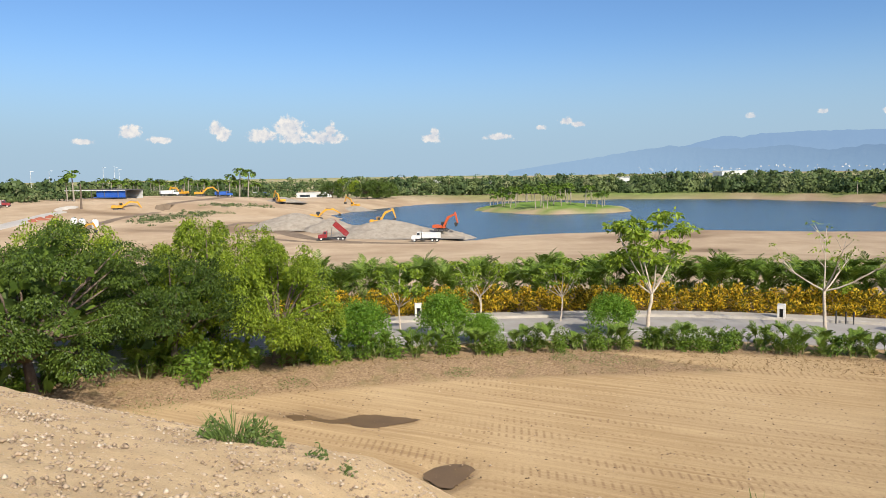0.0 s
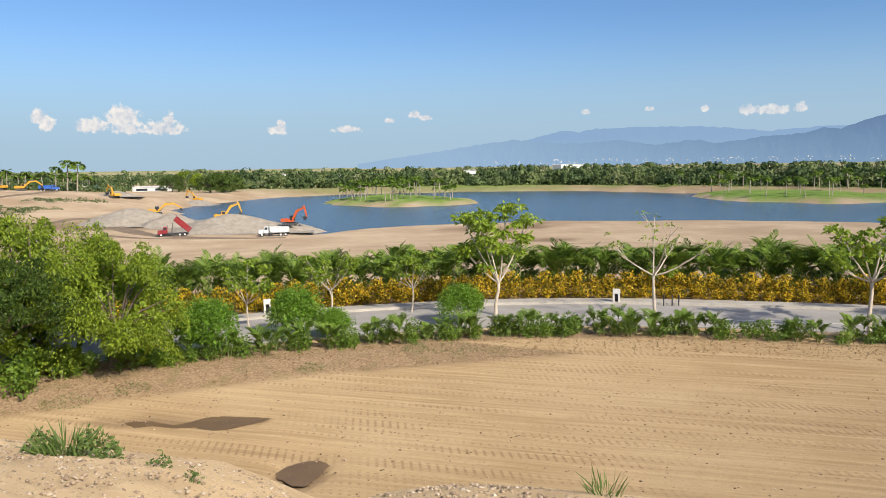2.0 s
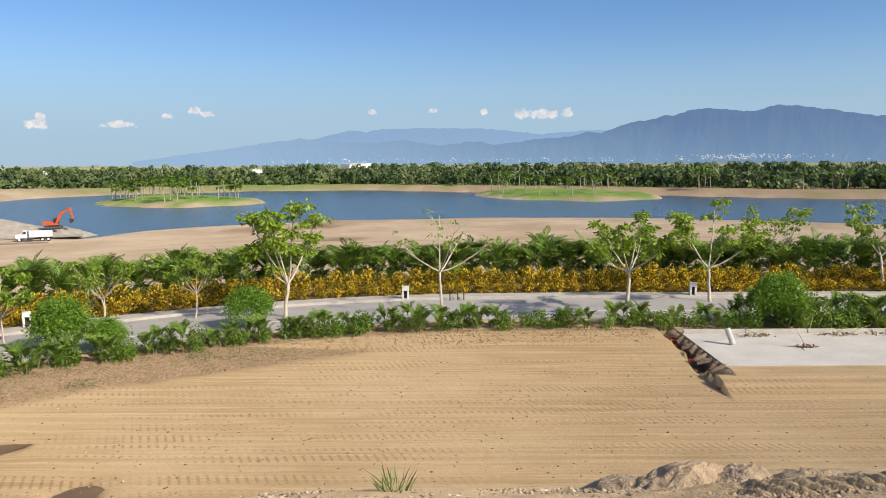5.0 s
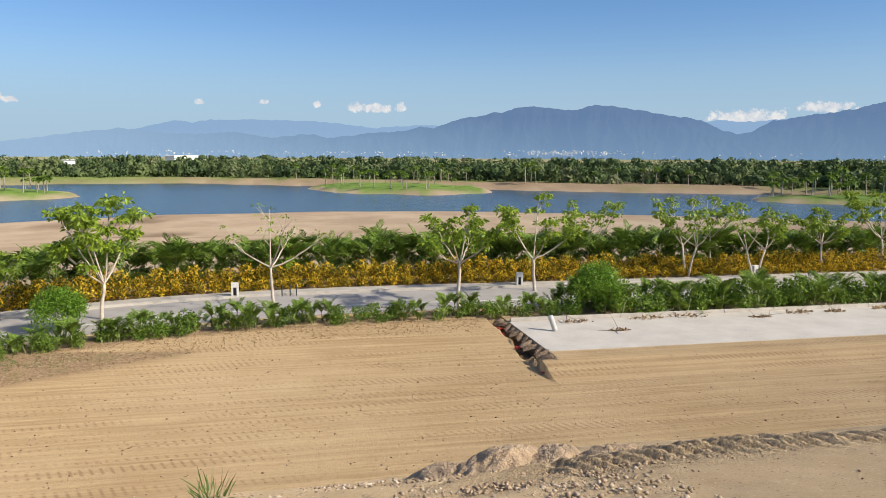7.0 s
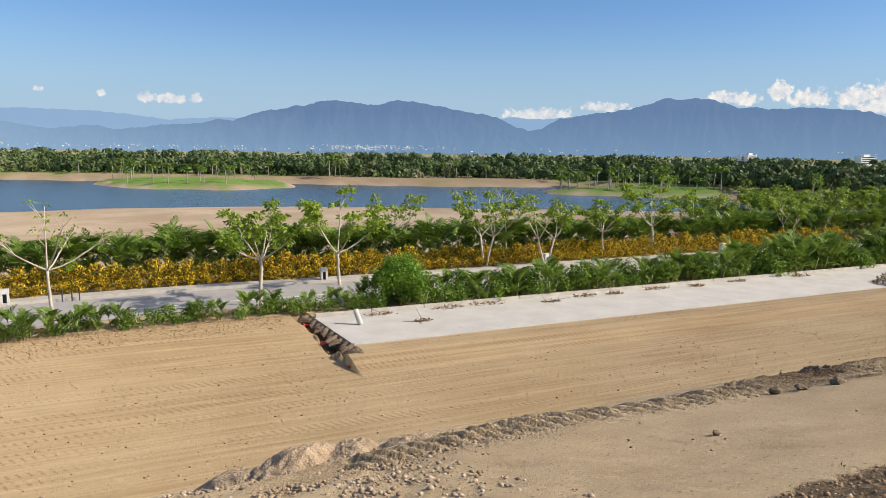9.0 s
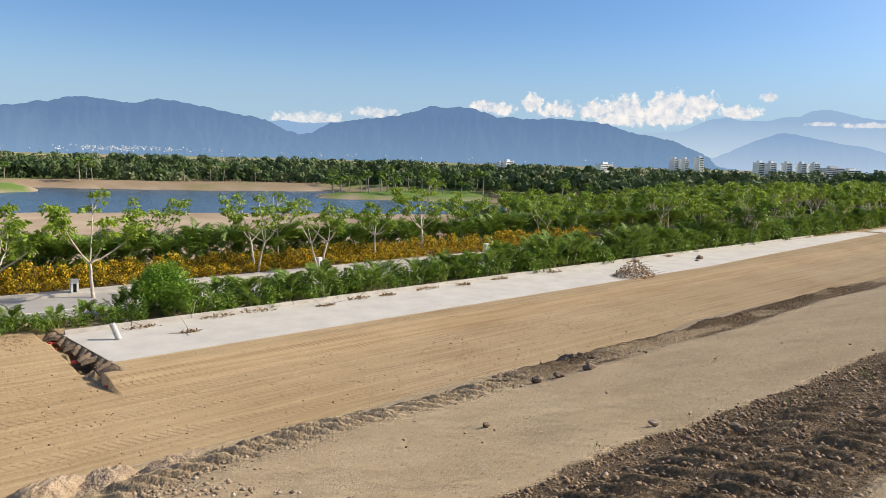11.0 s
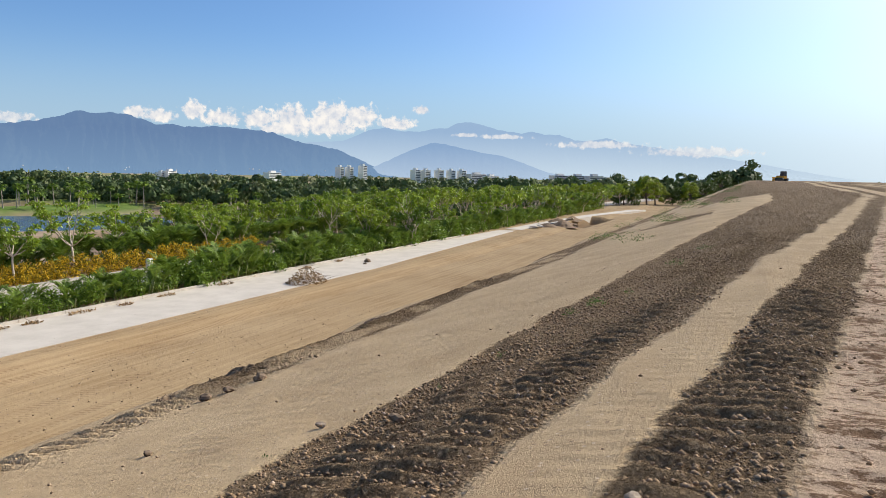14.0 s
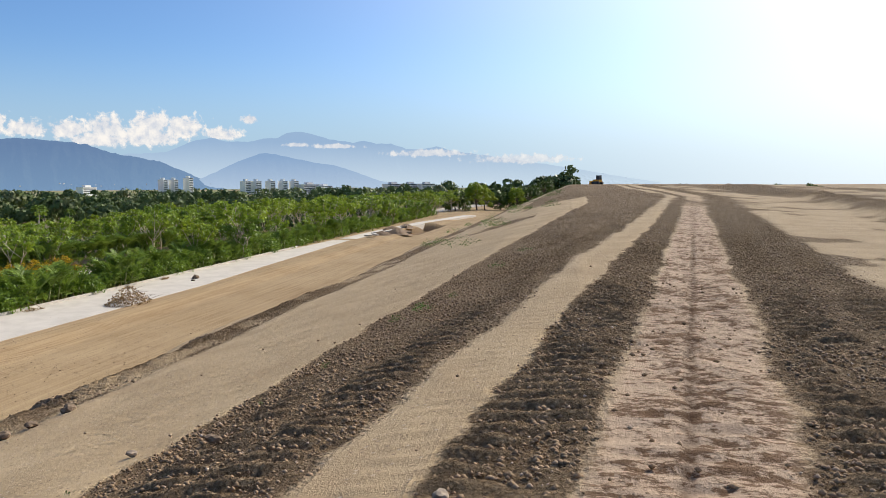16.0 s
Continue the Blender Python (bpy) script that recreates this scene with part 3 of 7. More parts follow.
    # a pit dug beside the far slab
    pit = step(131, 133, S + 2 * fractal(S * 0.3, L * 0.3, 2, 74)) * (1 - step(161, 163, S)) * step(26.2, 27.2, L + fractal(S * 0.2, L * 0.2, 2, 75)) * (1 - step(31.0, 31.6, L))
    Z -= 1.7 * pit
    # the trench's shade goes into the ground colour; the pit's earth is dark
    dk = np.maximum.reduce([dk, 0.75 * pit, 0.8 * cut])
    me = grid_mesh("ground", X, Y, Z, EARTH)
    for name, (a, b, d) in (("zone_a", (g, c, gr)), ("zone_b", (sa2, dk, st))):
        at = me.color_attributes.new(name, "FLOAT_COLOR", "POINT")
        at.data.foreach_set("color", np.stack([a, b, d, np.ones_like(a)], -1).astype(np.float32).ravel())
    q = q + 0.1 * fractal(S * 0.9, L * 0.9, 3, 12)
    rosy = step(-0.9, -0.72, q) * (1 - step(0.0, 0.12, q)) * (1 - step(10, 13, L)) * step(0.5, 2, S) * (1 - step(25, 60, S)) * (1 - 0.6 * g)
    me.color_attributes.new("zone_c", "FLOAT_COLOR", "POINT").data.foreach_set("color", np.stack([rosy, rut, rosy, np.ones_like(rosy)], -1).astype(np.float32).ravel())
    return tagged(new("ground", me), "graded tan earth, gravelly bank and sandy lake shore", "ground", kind="structure")


ground()


def ribbon(name, off_a, off_b, z_a, z_b, run_a, run_b, mat, n=220, thick=0.0):
    """A strip that follows the road between two distances from its far kerb."""
    runs = np.linspace(run_a, run_b, n)
    a = np.array([road_at(r, off_a) for r in runs])
    b = np.array([road_at(r, off_b) for r in runs])
    rows_x = [b[:, 0], a[:, 0]]
    rows_y = [b[:, 1], a[:, 1]]
    rows_z = [np.full(n, z_b), np.full(n, z_a)]
    if thick:
        rows_x = [b[:, 0]] + rows_x + [a[:, 0]]
        rows_y = [b[:, 1]] + rows_y + [a[:, 1]]
        rows_z = [np.full(n, z_b - thick)] + rows_z + [np.full(n, z_a - thick)]
    me = grid_mesh(name, np.array(rows_x), np.array(rows_y), np.array(rows_z), mat)
    me.polygons.foreach_set("use_smooth", [False] * len(me.polygons))
    return me


RUN0 = 20.0
RUN1 = float(ROAD_RUN[-1]) - 5
road = tagged(new("road", ribbon("road", -7.3, -1.35, 0.05, 0.05, RUN0, RUN1, ASPHALT, thick=0.3)), "pale dusty asphalt road curving past the hedge", "road", kind="structure")
pave = tagged(new("pavement", ribbon("pavement", -1.2, 0.0, 0.17, 0.17, RUN0, RUN1, PAVING, thick=0.3)), "light concrete footway beside the road", "pavement", kind="structure")
tagged(new("trim_kerb", ribbon("kerb", -1.37, -1.19, 0.19, 0.19, RUN0, RUN1, KERB, thick=0.3)), "low concrete kerb along the road", "kerb", kind="structure")
tagged(new("trim_line", ribbon("line", -5.3, -5.15, 0.054, 0.054, RUN0, RUN1, PAINT)), "worn white edge line on the road", "road marking", kind="structure")


def sl(s, l):
    return s * UX + l * NX, s * UY + l * NY


def slab(name, s0, s1, l0, l1, z0, z1, mat, parent=None):
    """A box that lies along the bank."""
    v = [(*sl(s, l), z) for z in (z0, z1) for s, l in ((s0, l0), (s1, l0), (s1, l1), (s0, l1))]
    me = mesh_from(name, v, [(3, 2, 1, 0), (4, 5, 6, 7), (0, 1, 5, 4), (1, 2, 6, 5), (2, 3, 7, 6), (3, 0, 4, 7)], mat)
    return me


def slab_run(name, stations, mat):
    """A slab along the bank whose edges shift from station to station: run, near edge, far edge, top."""
    st = np.array(stations, float)
    rows = [(st[:, 1], -1.3), (st[:, 1], None), (st[:, 2], None), (st[:, 2], -1.3)]
    X = np.array([st[:, 0] * UX + e * NX for e, _ in rows])
    Y = np.array([st[:, 0] * UY + e * NY for e, _ in rows])
    Z = np.array([st[:, 3] if z is None else np.full(len(st), z) for _, z in rows])
    me = grid_mesh(name, X, Y, Z, mat)
    me.polygons.foreach_set("use_smooth", [False] * len(me.polygons))
    return me


tagged(new("concrete_strip", slab_run("concrete_strip", [(11.3, 30.4, 36.2, 0.03), (60, 30.4, 36.4, 0.03), (74, 31.2, 36.5, 0.03), (112, 33.0, 35.6, 0.03)], CONCRETE)), "pale dusty concrete slab strip beside the graded earth", "pavement", kind="structure")
tagged(new("concrete_strip_far", slab_run("concrete_strip_far", [(114, 32.6, 35.4, 0.05), (135, 32.4, 35.0, 0.05), (165, 31.0, 33.6, 0.05), (205, 25.0, 28.5, 0.05)], CONCRETE)), "pale concrete strip running on towards the bend", "pavement", kind="structure")
lake_v = [(-400, 100, LAKE_Z), (500, -60, LAKE_Z), (500, 600, LAKE_Z), (-400, 600, LAKE_Z)]
tagged(new("water", mesh_from("water", lake_v, [(0, 1, 2, 3)], WATER)), "calm blue-grey lake reflecting the sky", "lake", kind="structure")

# ---- plants ----
rng = np.random.default_rng(7)
BARK_PALE = speckled("pale_bark", (0.62, 0.52, 0.42), (0.45, 0.36, 0.27), 4.0, 0.9, 0.4, 0.02)
BARK_DARK = speckled("dark_bark", (0.2, 0.15, 0.11), (0.11, 0.08, 0.06), 4.0, 0.9, 0.4, 0.02)
BARK_PALM = speckled("palm_trunk_grey", (0.42, 0.36, 0.29), (0.27, 0.22, 0.17), 3.0, 0.9, 0.3, 0.02)
STALK = speckled("green_palm_stem", (0.22, 0.25, 0.08), (0.3, 0.27, 0.13), 5, 0.7, 0.0)
LEAF_YOUNG = leafy("young_tree_leaves", (0.07, 0.13, 0.012), (0.36, 0.46, 0.045), through_it=0.3)
LEAF_PALM = leafy("palm_leaflets", (0.03, 0.075, 0.01), (0.27, 0.38, 0.055), through_it=0.22)
LEAF_SHRUB = leafy("shrub_leaves", (0.035, 0.085, 0.01), (0.25, 0.36, 0.045), through_it=0.22)
LEAF_FEATHER = leafy("feathery_leaves", (0.06, 0.14, 0.012), (0.26, 0.42, 0.045), through_it=0.25)
LEAF_DARK = leafy("dark_tree_leaves", (0.014, 0.034, 0.006), (0.125, 0.185, 0.026), through_it=0.15)
LEAF_BRIGHT = leafy("broad_tree_leaves", (0.04, 0.085, 0.008), (0.37, 0.46, 0.04), through_it=0.3)
LEAF_DRY = leafy("dry_leaves", (0.16, 0.095, 0.045), (0.44, 0.3, 0.15), through_it=0.15)
LEAF_WEED = leafy("weed_leaves", (0.075, 0.12, 0.03), (0.2, 0.28, 0.07))


def croton_material():
    m = leafy("croton_leaves", (0.3, 0.2, 0.02), (0.6, 0.42, 0.04), through_it=0.25)
    n = Net(m)
    geo = n.t.nodes["Geometry"]
    c = n.ramp(geo.outputs["Random Per Island"], (0.0, (0.025, 0.045, 0.008)), (0.45, (0.085, 0.1, 0.015)), (0.56, (0.58, 0.38, 0.02)), (0.85, (0.88, 0.62, 0.035)), (1.0, (0.5, 0.2, 0.02)))
    n.colour(c)
    return m


LEAF_CROTON = croton_material()


def leaf_arrays(base, way, side, length, width, droop=0.0):
    """Diamond leaves: arrays of corners, four a leaf."""
    base, way, side = np.asarray(base, float), np.asarray(way, float), np.asarray(side, float)
    way = way / np.linalg.norm(way, axis=1)[:, None]
    side = side - way * (side * way).sum(1)[:, None]
    side = side / np.maximum(np.linalg.norm(side, axis=1)[:, None], 1e-6)
    length, width = np.broadcast_to(length, len(base))[:, None], np.broadcast_to(width, len(base))[:, None]
    down = np.array([0, 0, -1.0]) * droop * length
    mid = base + way * length * 0.45
    return np.stack([base, mid + side * width / 2, base + way * length + down, mid - side * width / 2], 1)


def leaf_mesh(name, corners, mat):
    n = len(corners)
    me = bpy.data.meshes.new(name)
    me.vertices.add(4 * n)
    me.vertices.foreach_set("co", corners.astype(np.float32).ravel())
    me.loops.add(4 * n)
    me.loops.foreach_set("vertex_index", np.arange(4 * n, dtype=np.int32))
    me.polygons.add(n)
    me.polygons.foreach_set("loop_start", np.arange(0, 4 * n, 4, dtype=np.int32))
    me.polygons.foreach_set("loop_total", np.full(n, 4, np.int32))
    me.materials.append(mat)
    me.update(calc_edges=True)
    return me


def scatter_dirs(n, up=0.0):
    v = rng.normal(size=(n, 3))
    v[:, 2] += up
    return v / np.linalg.norm(v, axis=1)[:, None]


class Tubes:
    """Tapered round limbs gathered in one mesh."""

    def __init__(self):
        self.v, self.f = [], []

    def limb(self, points, radii, sides=6):
        points = [Vector(p) for p in points]
        start = len(self.v)
        for i, (p, r) in enumerate(zip(points, radii)):
            d = (points[min(i + 1, len(points) - 1)] - points[max(i - 1, 0)]).normalized()
            a = d.cross(Vector((0.3, 1, 0.2))).normalized()
            b = d.cross(a)
            for k in range(sides):
                q = 2 * math.pi * k / sides
                self.v.append(p + r * (a * math.cos(q) + b * math.sin(q)))
        for i in range(len(points) - 1):
            for k in range(sides):
                a, b = start + i * sides + k, start + i * sides + (k + 1) % sides
                self.f.append((a, b, b + sides, a + sides))
        self.f.append(tuple(start + (len(points) - 1) * sides + k for k in range(sides)))

    def mesh(self, name, mat):
        return mesh_from(name, self.v, self.f, mat, True)


def young_tree(h, crown, full, trunks=1, fork=0.42, seed=1, leaf=0.29, mat=None, tuft=46, girth=0.1):
    """Planted tree: pale crooked stem, limbs that fork upwards, tufts of large leaves at their ends."""
    r = random.Random(seed)
    t = Tubes()
    tips = []

    def jig(w):
        return Vector((r.uniform(-w, w), r.uniform(-w, w), r.uniform(-w, w)))

    def limb(a, b, r0, r1, bow, sides):
        pts = []
        mid = (a + b) / 2 + bow
        for i in range(6):
            u = i / 5
            pts.append(a * (1 - u) ** 2 + mid * 2 * u * (1 - u) + b * u * u + (jig(0.035 * h / 6) if 0 < i < 5 else Vector((0, 0, 0))))
        t.limb(pts, [r0 + (r1 - r0) * i / 5 for i in range(6)], sides)
        return pts

    for k in range(trunks):
        turn = 6.283 * k / trunks + r.uniform(-0.4, 0.4)
        way = Vector((math.cos(turn), math.sin(turn), 0))
        foot = way * (0.1 if trunks > 1 else 0.0) + Vector((0, 0, -0.12))
        top = way * (crown * 0.14 if trunks > 1 else r.uniform(0.1, 0.3)) + Vector((0, 0, h * fork * r.uniform(0.92, 1.08)))
        g0 = girth * (0.8 if trunks > 1 else 1.0)
        limb(foot, top, g0 * 1.15, g0 * 0.75, jig(0.12), 7)
        count = r.choice((5, 6)) if trunks == 1 else r.choice((3, 4))
        for j in range(count):
            a = turn + (6.283 * j / count + r.uniform(-0.35, 0.35) if trunks == 1 else (j - (count - 1) / 2) * 1.3 + r.uniform(-0.3, 0.3))
            reach = crown / 2 * r.uniform(0.6, 0.92)
            lift_ = r.uniform(0.62, 0.92)
            if j == count - 1 and trunks == 1:
                reach, lift_ = reach * 0.3, 0.96
            end = Vector((reach * math.cos(a), reach * math.sin(a), h * lift_))
            out = Vector((math.cos(a), math.sin(a), 0))
            main = limb(top, end, g0 * 0.55, g0 * 0.17, out * 0.1 * reach + Vector((0, 0, -0.06 * h)) + jig(0.12), 5)
            tips.append(end)
            for m in (2, 3, 4):
                for v in range(2 if m > 2 else 1):
                    d = (main[m + 1] - main[m - 1]).normalized()
                    b = a + r.uniform(-1.5, 1.5)
                    nd = (d * 0.55 + Vector((math.cos(b), math.sin(b), 0)) * r.uniform(0.4, 0.8) + Vector((0, 0, 0.4))).normalized()
                    tip = main[m] + nd * h * r.uniform(0.1, 0.22)
                    tip.z = min(tip.z, h * 0.98)
                    twig = limb(main[m], tip, g0 * 0.26, g0 * 0.09, jig(0.08), 4)
                    tips.append(tip)
                    if r.random() < 0.5:
                        tips.append(twig[3] + jig(0.2))
    corners = []
    for c in tips:
        if r.random() > min(1.0, full * 1.5):
            continue
        c = np.array(c)
        n = max(5, int(tuft * r.uniform(0.6, 1.4)))
        wide = r.uniform(0.28, 0.52) * (0.6 + 0.4 * full) * h / 6
        d = rng.normal(size=(n, 3))
        d /= np.linalg.norm(d, axis=1)[:, None]
        d[:, 2] = np.abs(d[:, 2]) * 0.95 - 0.22
        base = c + d * wide * rng.uniform(0.45, 1.0, (n, 1)) * np.array((1, 1, 0.8))
        way = d * np.array((0.9, 0.9, 0.3)) + rng.normal(size=(n, 3)) * 0.4 - np.array((0, 0, 0.4))
        side = np.cross(d, way) + rng.normal(size=(n, 3)) * 0.25
        corners.append(leaf_arrays(base, way, side, leaf * rng.uniform(0.7, 1.25, n), leaf * 0.52, 0.12))
    return t.mesh("trunk", BARK_PALE), leaf_mesh("crown", np.concatenate(corners), mat or LEAF_YOUNG)


def frond(base, az, length, rise, n=15, leaflet=0.5, width=0.06, curve=1.5):
    """One feather leaf: its rib and two rows of leaflets."""
    d = np.array((math.cos(az), math.sin(az), 0))
    q = np.linspace(0, 1, n)
    ang = rise - curve * q ** 1.4
    seg = length / n
    pts = np.cumsum(np.c_[np.cos(ang)[:, None] * d[None, :2] * seg, np.sin(ang) * seg], axis=0) + base
    tang = np.gradient(pts, axis=0)
    tang /= np.linalg.norm(tang, axis=1)[:, None]
    side = np.cross(tang, (0, 0, 1))
    side /= np.maximum(np.linalg.norm(side, axis=1)[:, None], 1e-6)
    size = leaflet * np.sin(np.pi * (0.12 + 0.83 * q)) + 0.06
    out = []
    keep = q > 0.14
    for sgn in (1, -1):
        way = side * sgn * 0.8 + tang * 0.95 + np.array((0, 0, 0.2)) + rng.normal(size=pts.shape) * 0.12
        out.append(leaf_arrays(pts[keep], way[keep], tang[keep], size[keep], width, 0.18))
    rib = np.stack([pts[:-1] + side[:-1] * 0.012, pts[1:] + side[1:] * 0.01, pts[1:] - side[1:] * 0.01, pts[:-1] - side[:-1] * 0.012], 1)
    return np.concatenate(out + [rib])


def palm_clump(h, stems, fronds, seed):
    r = random.Random(seed)
    stalks, leaves = [], []
    for k in range(stems):
        t = Tubes()
        stalks.append(t)
        a, d = r.uniform(0, 6.28), r.uniform(0.1, 0.45) * h / 3
        foot = Vector((d * math.cos(a), d * math.sin(a), -0.05))
        top = foot + Vector((0.15 * math.cos(a), 0.15 * math.sin(a), h * r.uniform(0.28, 0.5)))
        t.limb([foot, (foot + top) / 2, top], [0.035, 0.03, 0.022], 5)
        for j in range(fronds):
            leaves.append(frond(np.array(top), a + r.uniform(-2.2, 2.2), h * r.uniform(0.5, 0.72), r.uniform(1.0, 1.5), 12, h * 0.2, 0.034 * h, r.uniform(0.6, 1.35)))
        for j in range(max(2, fronds - 3)):
            low = foot + Vector((0, 0, h * 0.05))
            leaves.append(frond(np.array(low), a + r.uniform(-2.6, 2.6), h * r.uniform(0.38, 0.6), r.uniform(0.9, 1.5), 9, h * 0.19, 0.042 * h, r.uniform(0.5, 1.2)))
    return [t.mesh("stem", STALK) for t in stalks] + [leaf_mesh("crown", np.concatenate(leaves), LEAF_PALM)]


def tall_palm(h, crown, seed, fronds=13):
    r = random.Random(seed)
    t = Tubes()
    lean = Vector((r.uniform(-0.06, 0.06), r.uniform(-0.06, 0.06), 1))
    pts = [lean * (h * q) + Vector((0, 0, -0.3)) for q in (0, 0.3, 0.65, 1)]
    t.limb(pts, [0.24, 0.2, 0.17, 0.13], 7)
    top = np.array(pts[-1])
    lv = [frond(top, 6.283 * k / fronds + r.uniform(-0.3, 0.3), crown * r.uniform(0.85, 1.1), r.uniform(0.1, 1.25), 11, crown * 0.42, crown * 0.17, r.uniform(1.3, 2.1)) for k in range(fronds)]
    return t.mesh("trunk", BARK_PALM), leaf_mesh("crown", np.concatenate(lv), LEAF_PALM)


def leaf_dome(name, rx, ry, rz, n, leaf, mat, lumps=7, seed=1, base=0.0, aspect=0.5, shell=0.35, rise=0.1, lump=(0.3, 0.5)):
    """Foliage in uneven lumps over a dome; the leaves lie over each other like scales, with stray ones."""
    g = np.random.default_rng(seed)
    corners = []
    for k in range(lumps):
        a, e = g.uniform(0, 6.283), g.uniform(0.0, 1.3)
        f = g.uniform(0.35, 0.78)
        c = np.array((rx * f * math.cos(a) * math.cos(e), ry * f * math.sin(a) * math.cos(e), base + rz * (0.3 + 0.5 * math.sin(e))))
        m = n // lumps
        d = g.normal(size=(m, 3))
        d /= np.linalg.norm(d, axis=1)[:, None]
        rad = np.array((rx, ry, rz)) * g.uniform(*lump) * (1 - shell * g.random((m, 1)) ** 2)
        p = c + d * rad
        p[:, 2] = np.maximum(p[:, 2], 0.04)
        way = d * 0.5 + g.normal(size=(m, 3)) * 0.45 + np.array((0, 0, rise))
        corners.append(leaf_arrays(p, way, np.cross(d, way) + g.normal(size=(m, 3)) * 0.35, leaf * g.uniform(0.6, 1.3, m), leaf * aspect, 0.2))
        # oversized leaves added inside each lump to stop the light
        k2 = 5 if n < 1000 else 12
        p = c + g.normal(size=(k2, 3)) * rad[:1] * 0.3
        p[:, 2] = np.maximum(p[:, 2], 0.05)
        corners.append(leaf_arrays(p, g.normal(size=(k2, 3)), g.normal(size=(k2, 3)), rad[0].mean() * 0.45, rad[0].mean() * 0.3, 0.1))
    return leaf_mesh(name, np.concatenate(corners), mat)


def big_tree(h, rx, n, leaf, mat, seed, low=0.25, lumps=34, flat=1.0, bark=None, droop=0.5):
    """Broad tree: forked trunk, limbs, and foliage in many small ragged sprays with dark gaps between."""
    g = np.random.default_rng(seed)
    t = Tubes()
    corners = []
    fork = Vector((0.2, 0.1, h * 0.24))
    t.limb([(0, 0, -0.3), (0.1, 0.0, h * 0.12), fork], [0.28, 0.22, 0.18], 8)
    for k in range(lumps):
        a, q = g.uniform(0, 6.283), (k + g.random()) / lumps
        zz = h * (low + (0.93 - low) * q)
        hull = rx * math.sqrt(max(0.03, 1 - ((q - 0.3) / 0.74) ** 2)) * g.uniform(0.72, 1.05)
        c = np.array((hull * math.cos(a), hull * math.sin(a), zz + 0.05 * h * g.normal()))
        mid = (fork + Vector(c)) / 2 + Vector((0, 0, 0.35))
        if k % 2 == 0:
            t.limb([fork, mid, c], [0.09, 0.05, 0.02], 5)
        m = n // lumps
        size = rx * g.uniform(0.13, 0.3)
        d = g.normal(size=(m, 3))
        d /= np.linalg.norm(d, axis=1)[:, None]
        d[:, 2] = np.abs(d[:, 2]) - 0.5 * g.random(m)
        p = c + d * size * np.array((1, 1, 0.75 * flat)) * (1 - 0.45 * g.random((m, 1)) ** 1.5)
        p[:, 2] -= droop * size * np.hypot(d[:, 0], d[:, 1]) ** 2.5 * g.uniform(0.5, 1.3, m)
        way = d * np.array((0.8, 0.8, 0.2)) + g.normal(size=(m, 3)) * 0.4 - np.array((0, 0, 0.5))
        # large inner leaves, added only to keep light out of the crown
        core = c * np.array((0.5, 0.5, 0.85)) + g.normal(size=(6, 3)) * size * 0.3
        corners.append(leaf_arrays(core, g.normal(size=(6, 3)), g.normal(size=(6, 3)), size * 0.6, size * 0.45, 0.1))
        corners.append(leaf_arrays(p, way, np.cross(d, way) + g.normal(size=(m, 3)) * 0.4, leaf * g.uniform(0.6, 1.3, m), leaf * 0.55, 0.2))
    return t.mesh("trunk", bark or BARK_DARK), leaf_mesh("crown", np.concatenate(corners), mat)


def plant(name, label, category, group, meshes, names, x, y, turn=0.0, size=1.0, z=None):
    ob = thing(name, label, category, group, pose(x, y, (place_z(x, y) if z is None else z) - 0.03, 0, 0, turn) @ Matrix.Scale(size, 4))
    for me, nm in zip(meshes, names):
        part(nm, me, ob)
    return ob


# young trees along both sides of the road: place, kind, size, turn
KINDS = [young_tree(6.3, 6.2, 1.0, 1, 0.3, 18, 0.27, None, 52), young_tree(5.7, 5.2, 0.75, 1, 0.42, 5, 0.26, None, 34), young_tree(6.2, 5.6, 0.85, 1, 0.36, 9, 0.26, None, 36), young_tree(5.8, 5.4, 0.6, 1, 0.42, 14, 0.17, None, 9, 0.085),
         young_tree(6.0, 5.0, 0.6, 2, 0.34, 21, 0.26, None, 26), young_tree(3.6, 2.6, 0.6, 1, 0.4, 31, 0.2, None, 26, 0.05), young_tree(3.8, 3.0, 0.45, 2, 0.34, 33, 0.2, None, 22, 0.05)]
TREES = [(10.9, 40.1, 0, 1.0, 30), (6.5, 42.1, 5, 1.02, 10), (2.1, 43.3, 6, 1.0, 80), (-2.3, 39.7, 5, 1.0, 160), (18.6, 36.2, 3, 1.0, 190), (26.9, 31.0, 1, 1.0, 40),
         (34.2, 32.2, 2, 0.98, 120), (44.5, 36.5, 4, 0.95, 10), (46.6, 29.6, 4, 1.04, 75), (49.4, 26.0, 4, 0.97, 150), (56.5, 24.9, 1, 0.85, 200), (63.0, 23.3, 2, 1.05, 20),
         (70.0, 21.8, 1, 0.93, 90), (78.3, 15.5, 4, 0.82, 130), (85.4, 14.1, 2, 0.95, 260), (52.0, 31.0, 3, 0.95, 200), (22.5, 43.0, 6, 0.62, 15), (-14.0, 44.0, 5, 0.9, 70)]
LABELS = ["leafy young tree with a pale forked trunk beside the road", "young tree with open tufts of yellow-green leaves by the hedge", "rounded young tree with pale limbs beside the road",
          "almost bare young tree with pale crooked limbs", "multi-stemmed young tree with white bark and leaf tufts", "slender young tree with small yellowish crown", "thin two-stemmed young tree with sparse leaves"]
for x, y, k, size, turn in TREES:
    plant("young_tree", LABELS[k], "tree", "young trees along the road", KINDS[k], ("trunk", "crown"), x, y, turn, size)
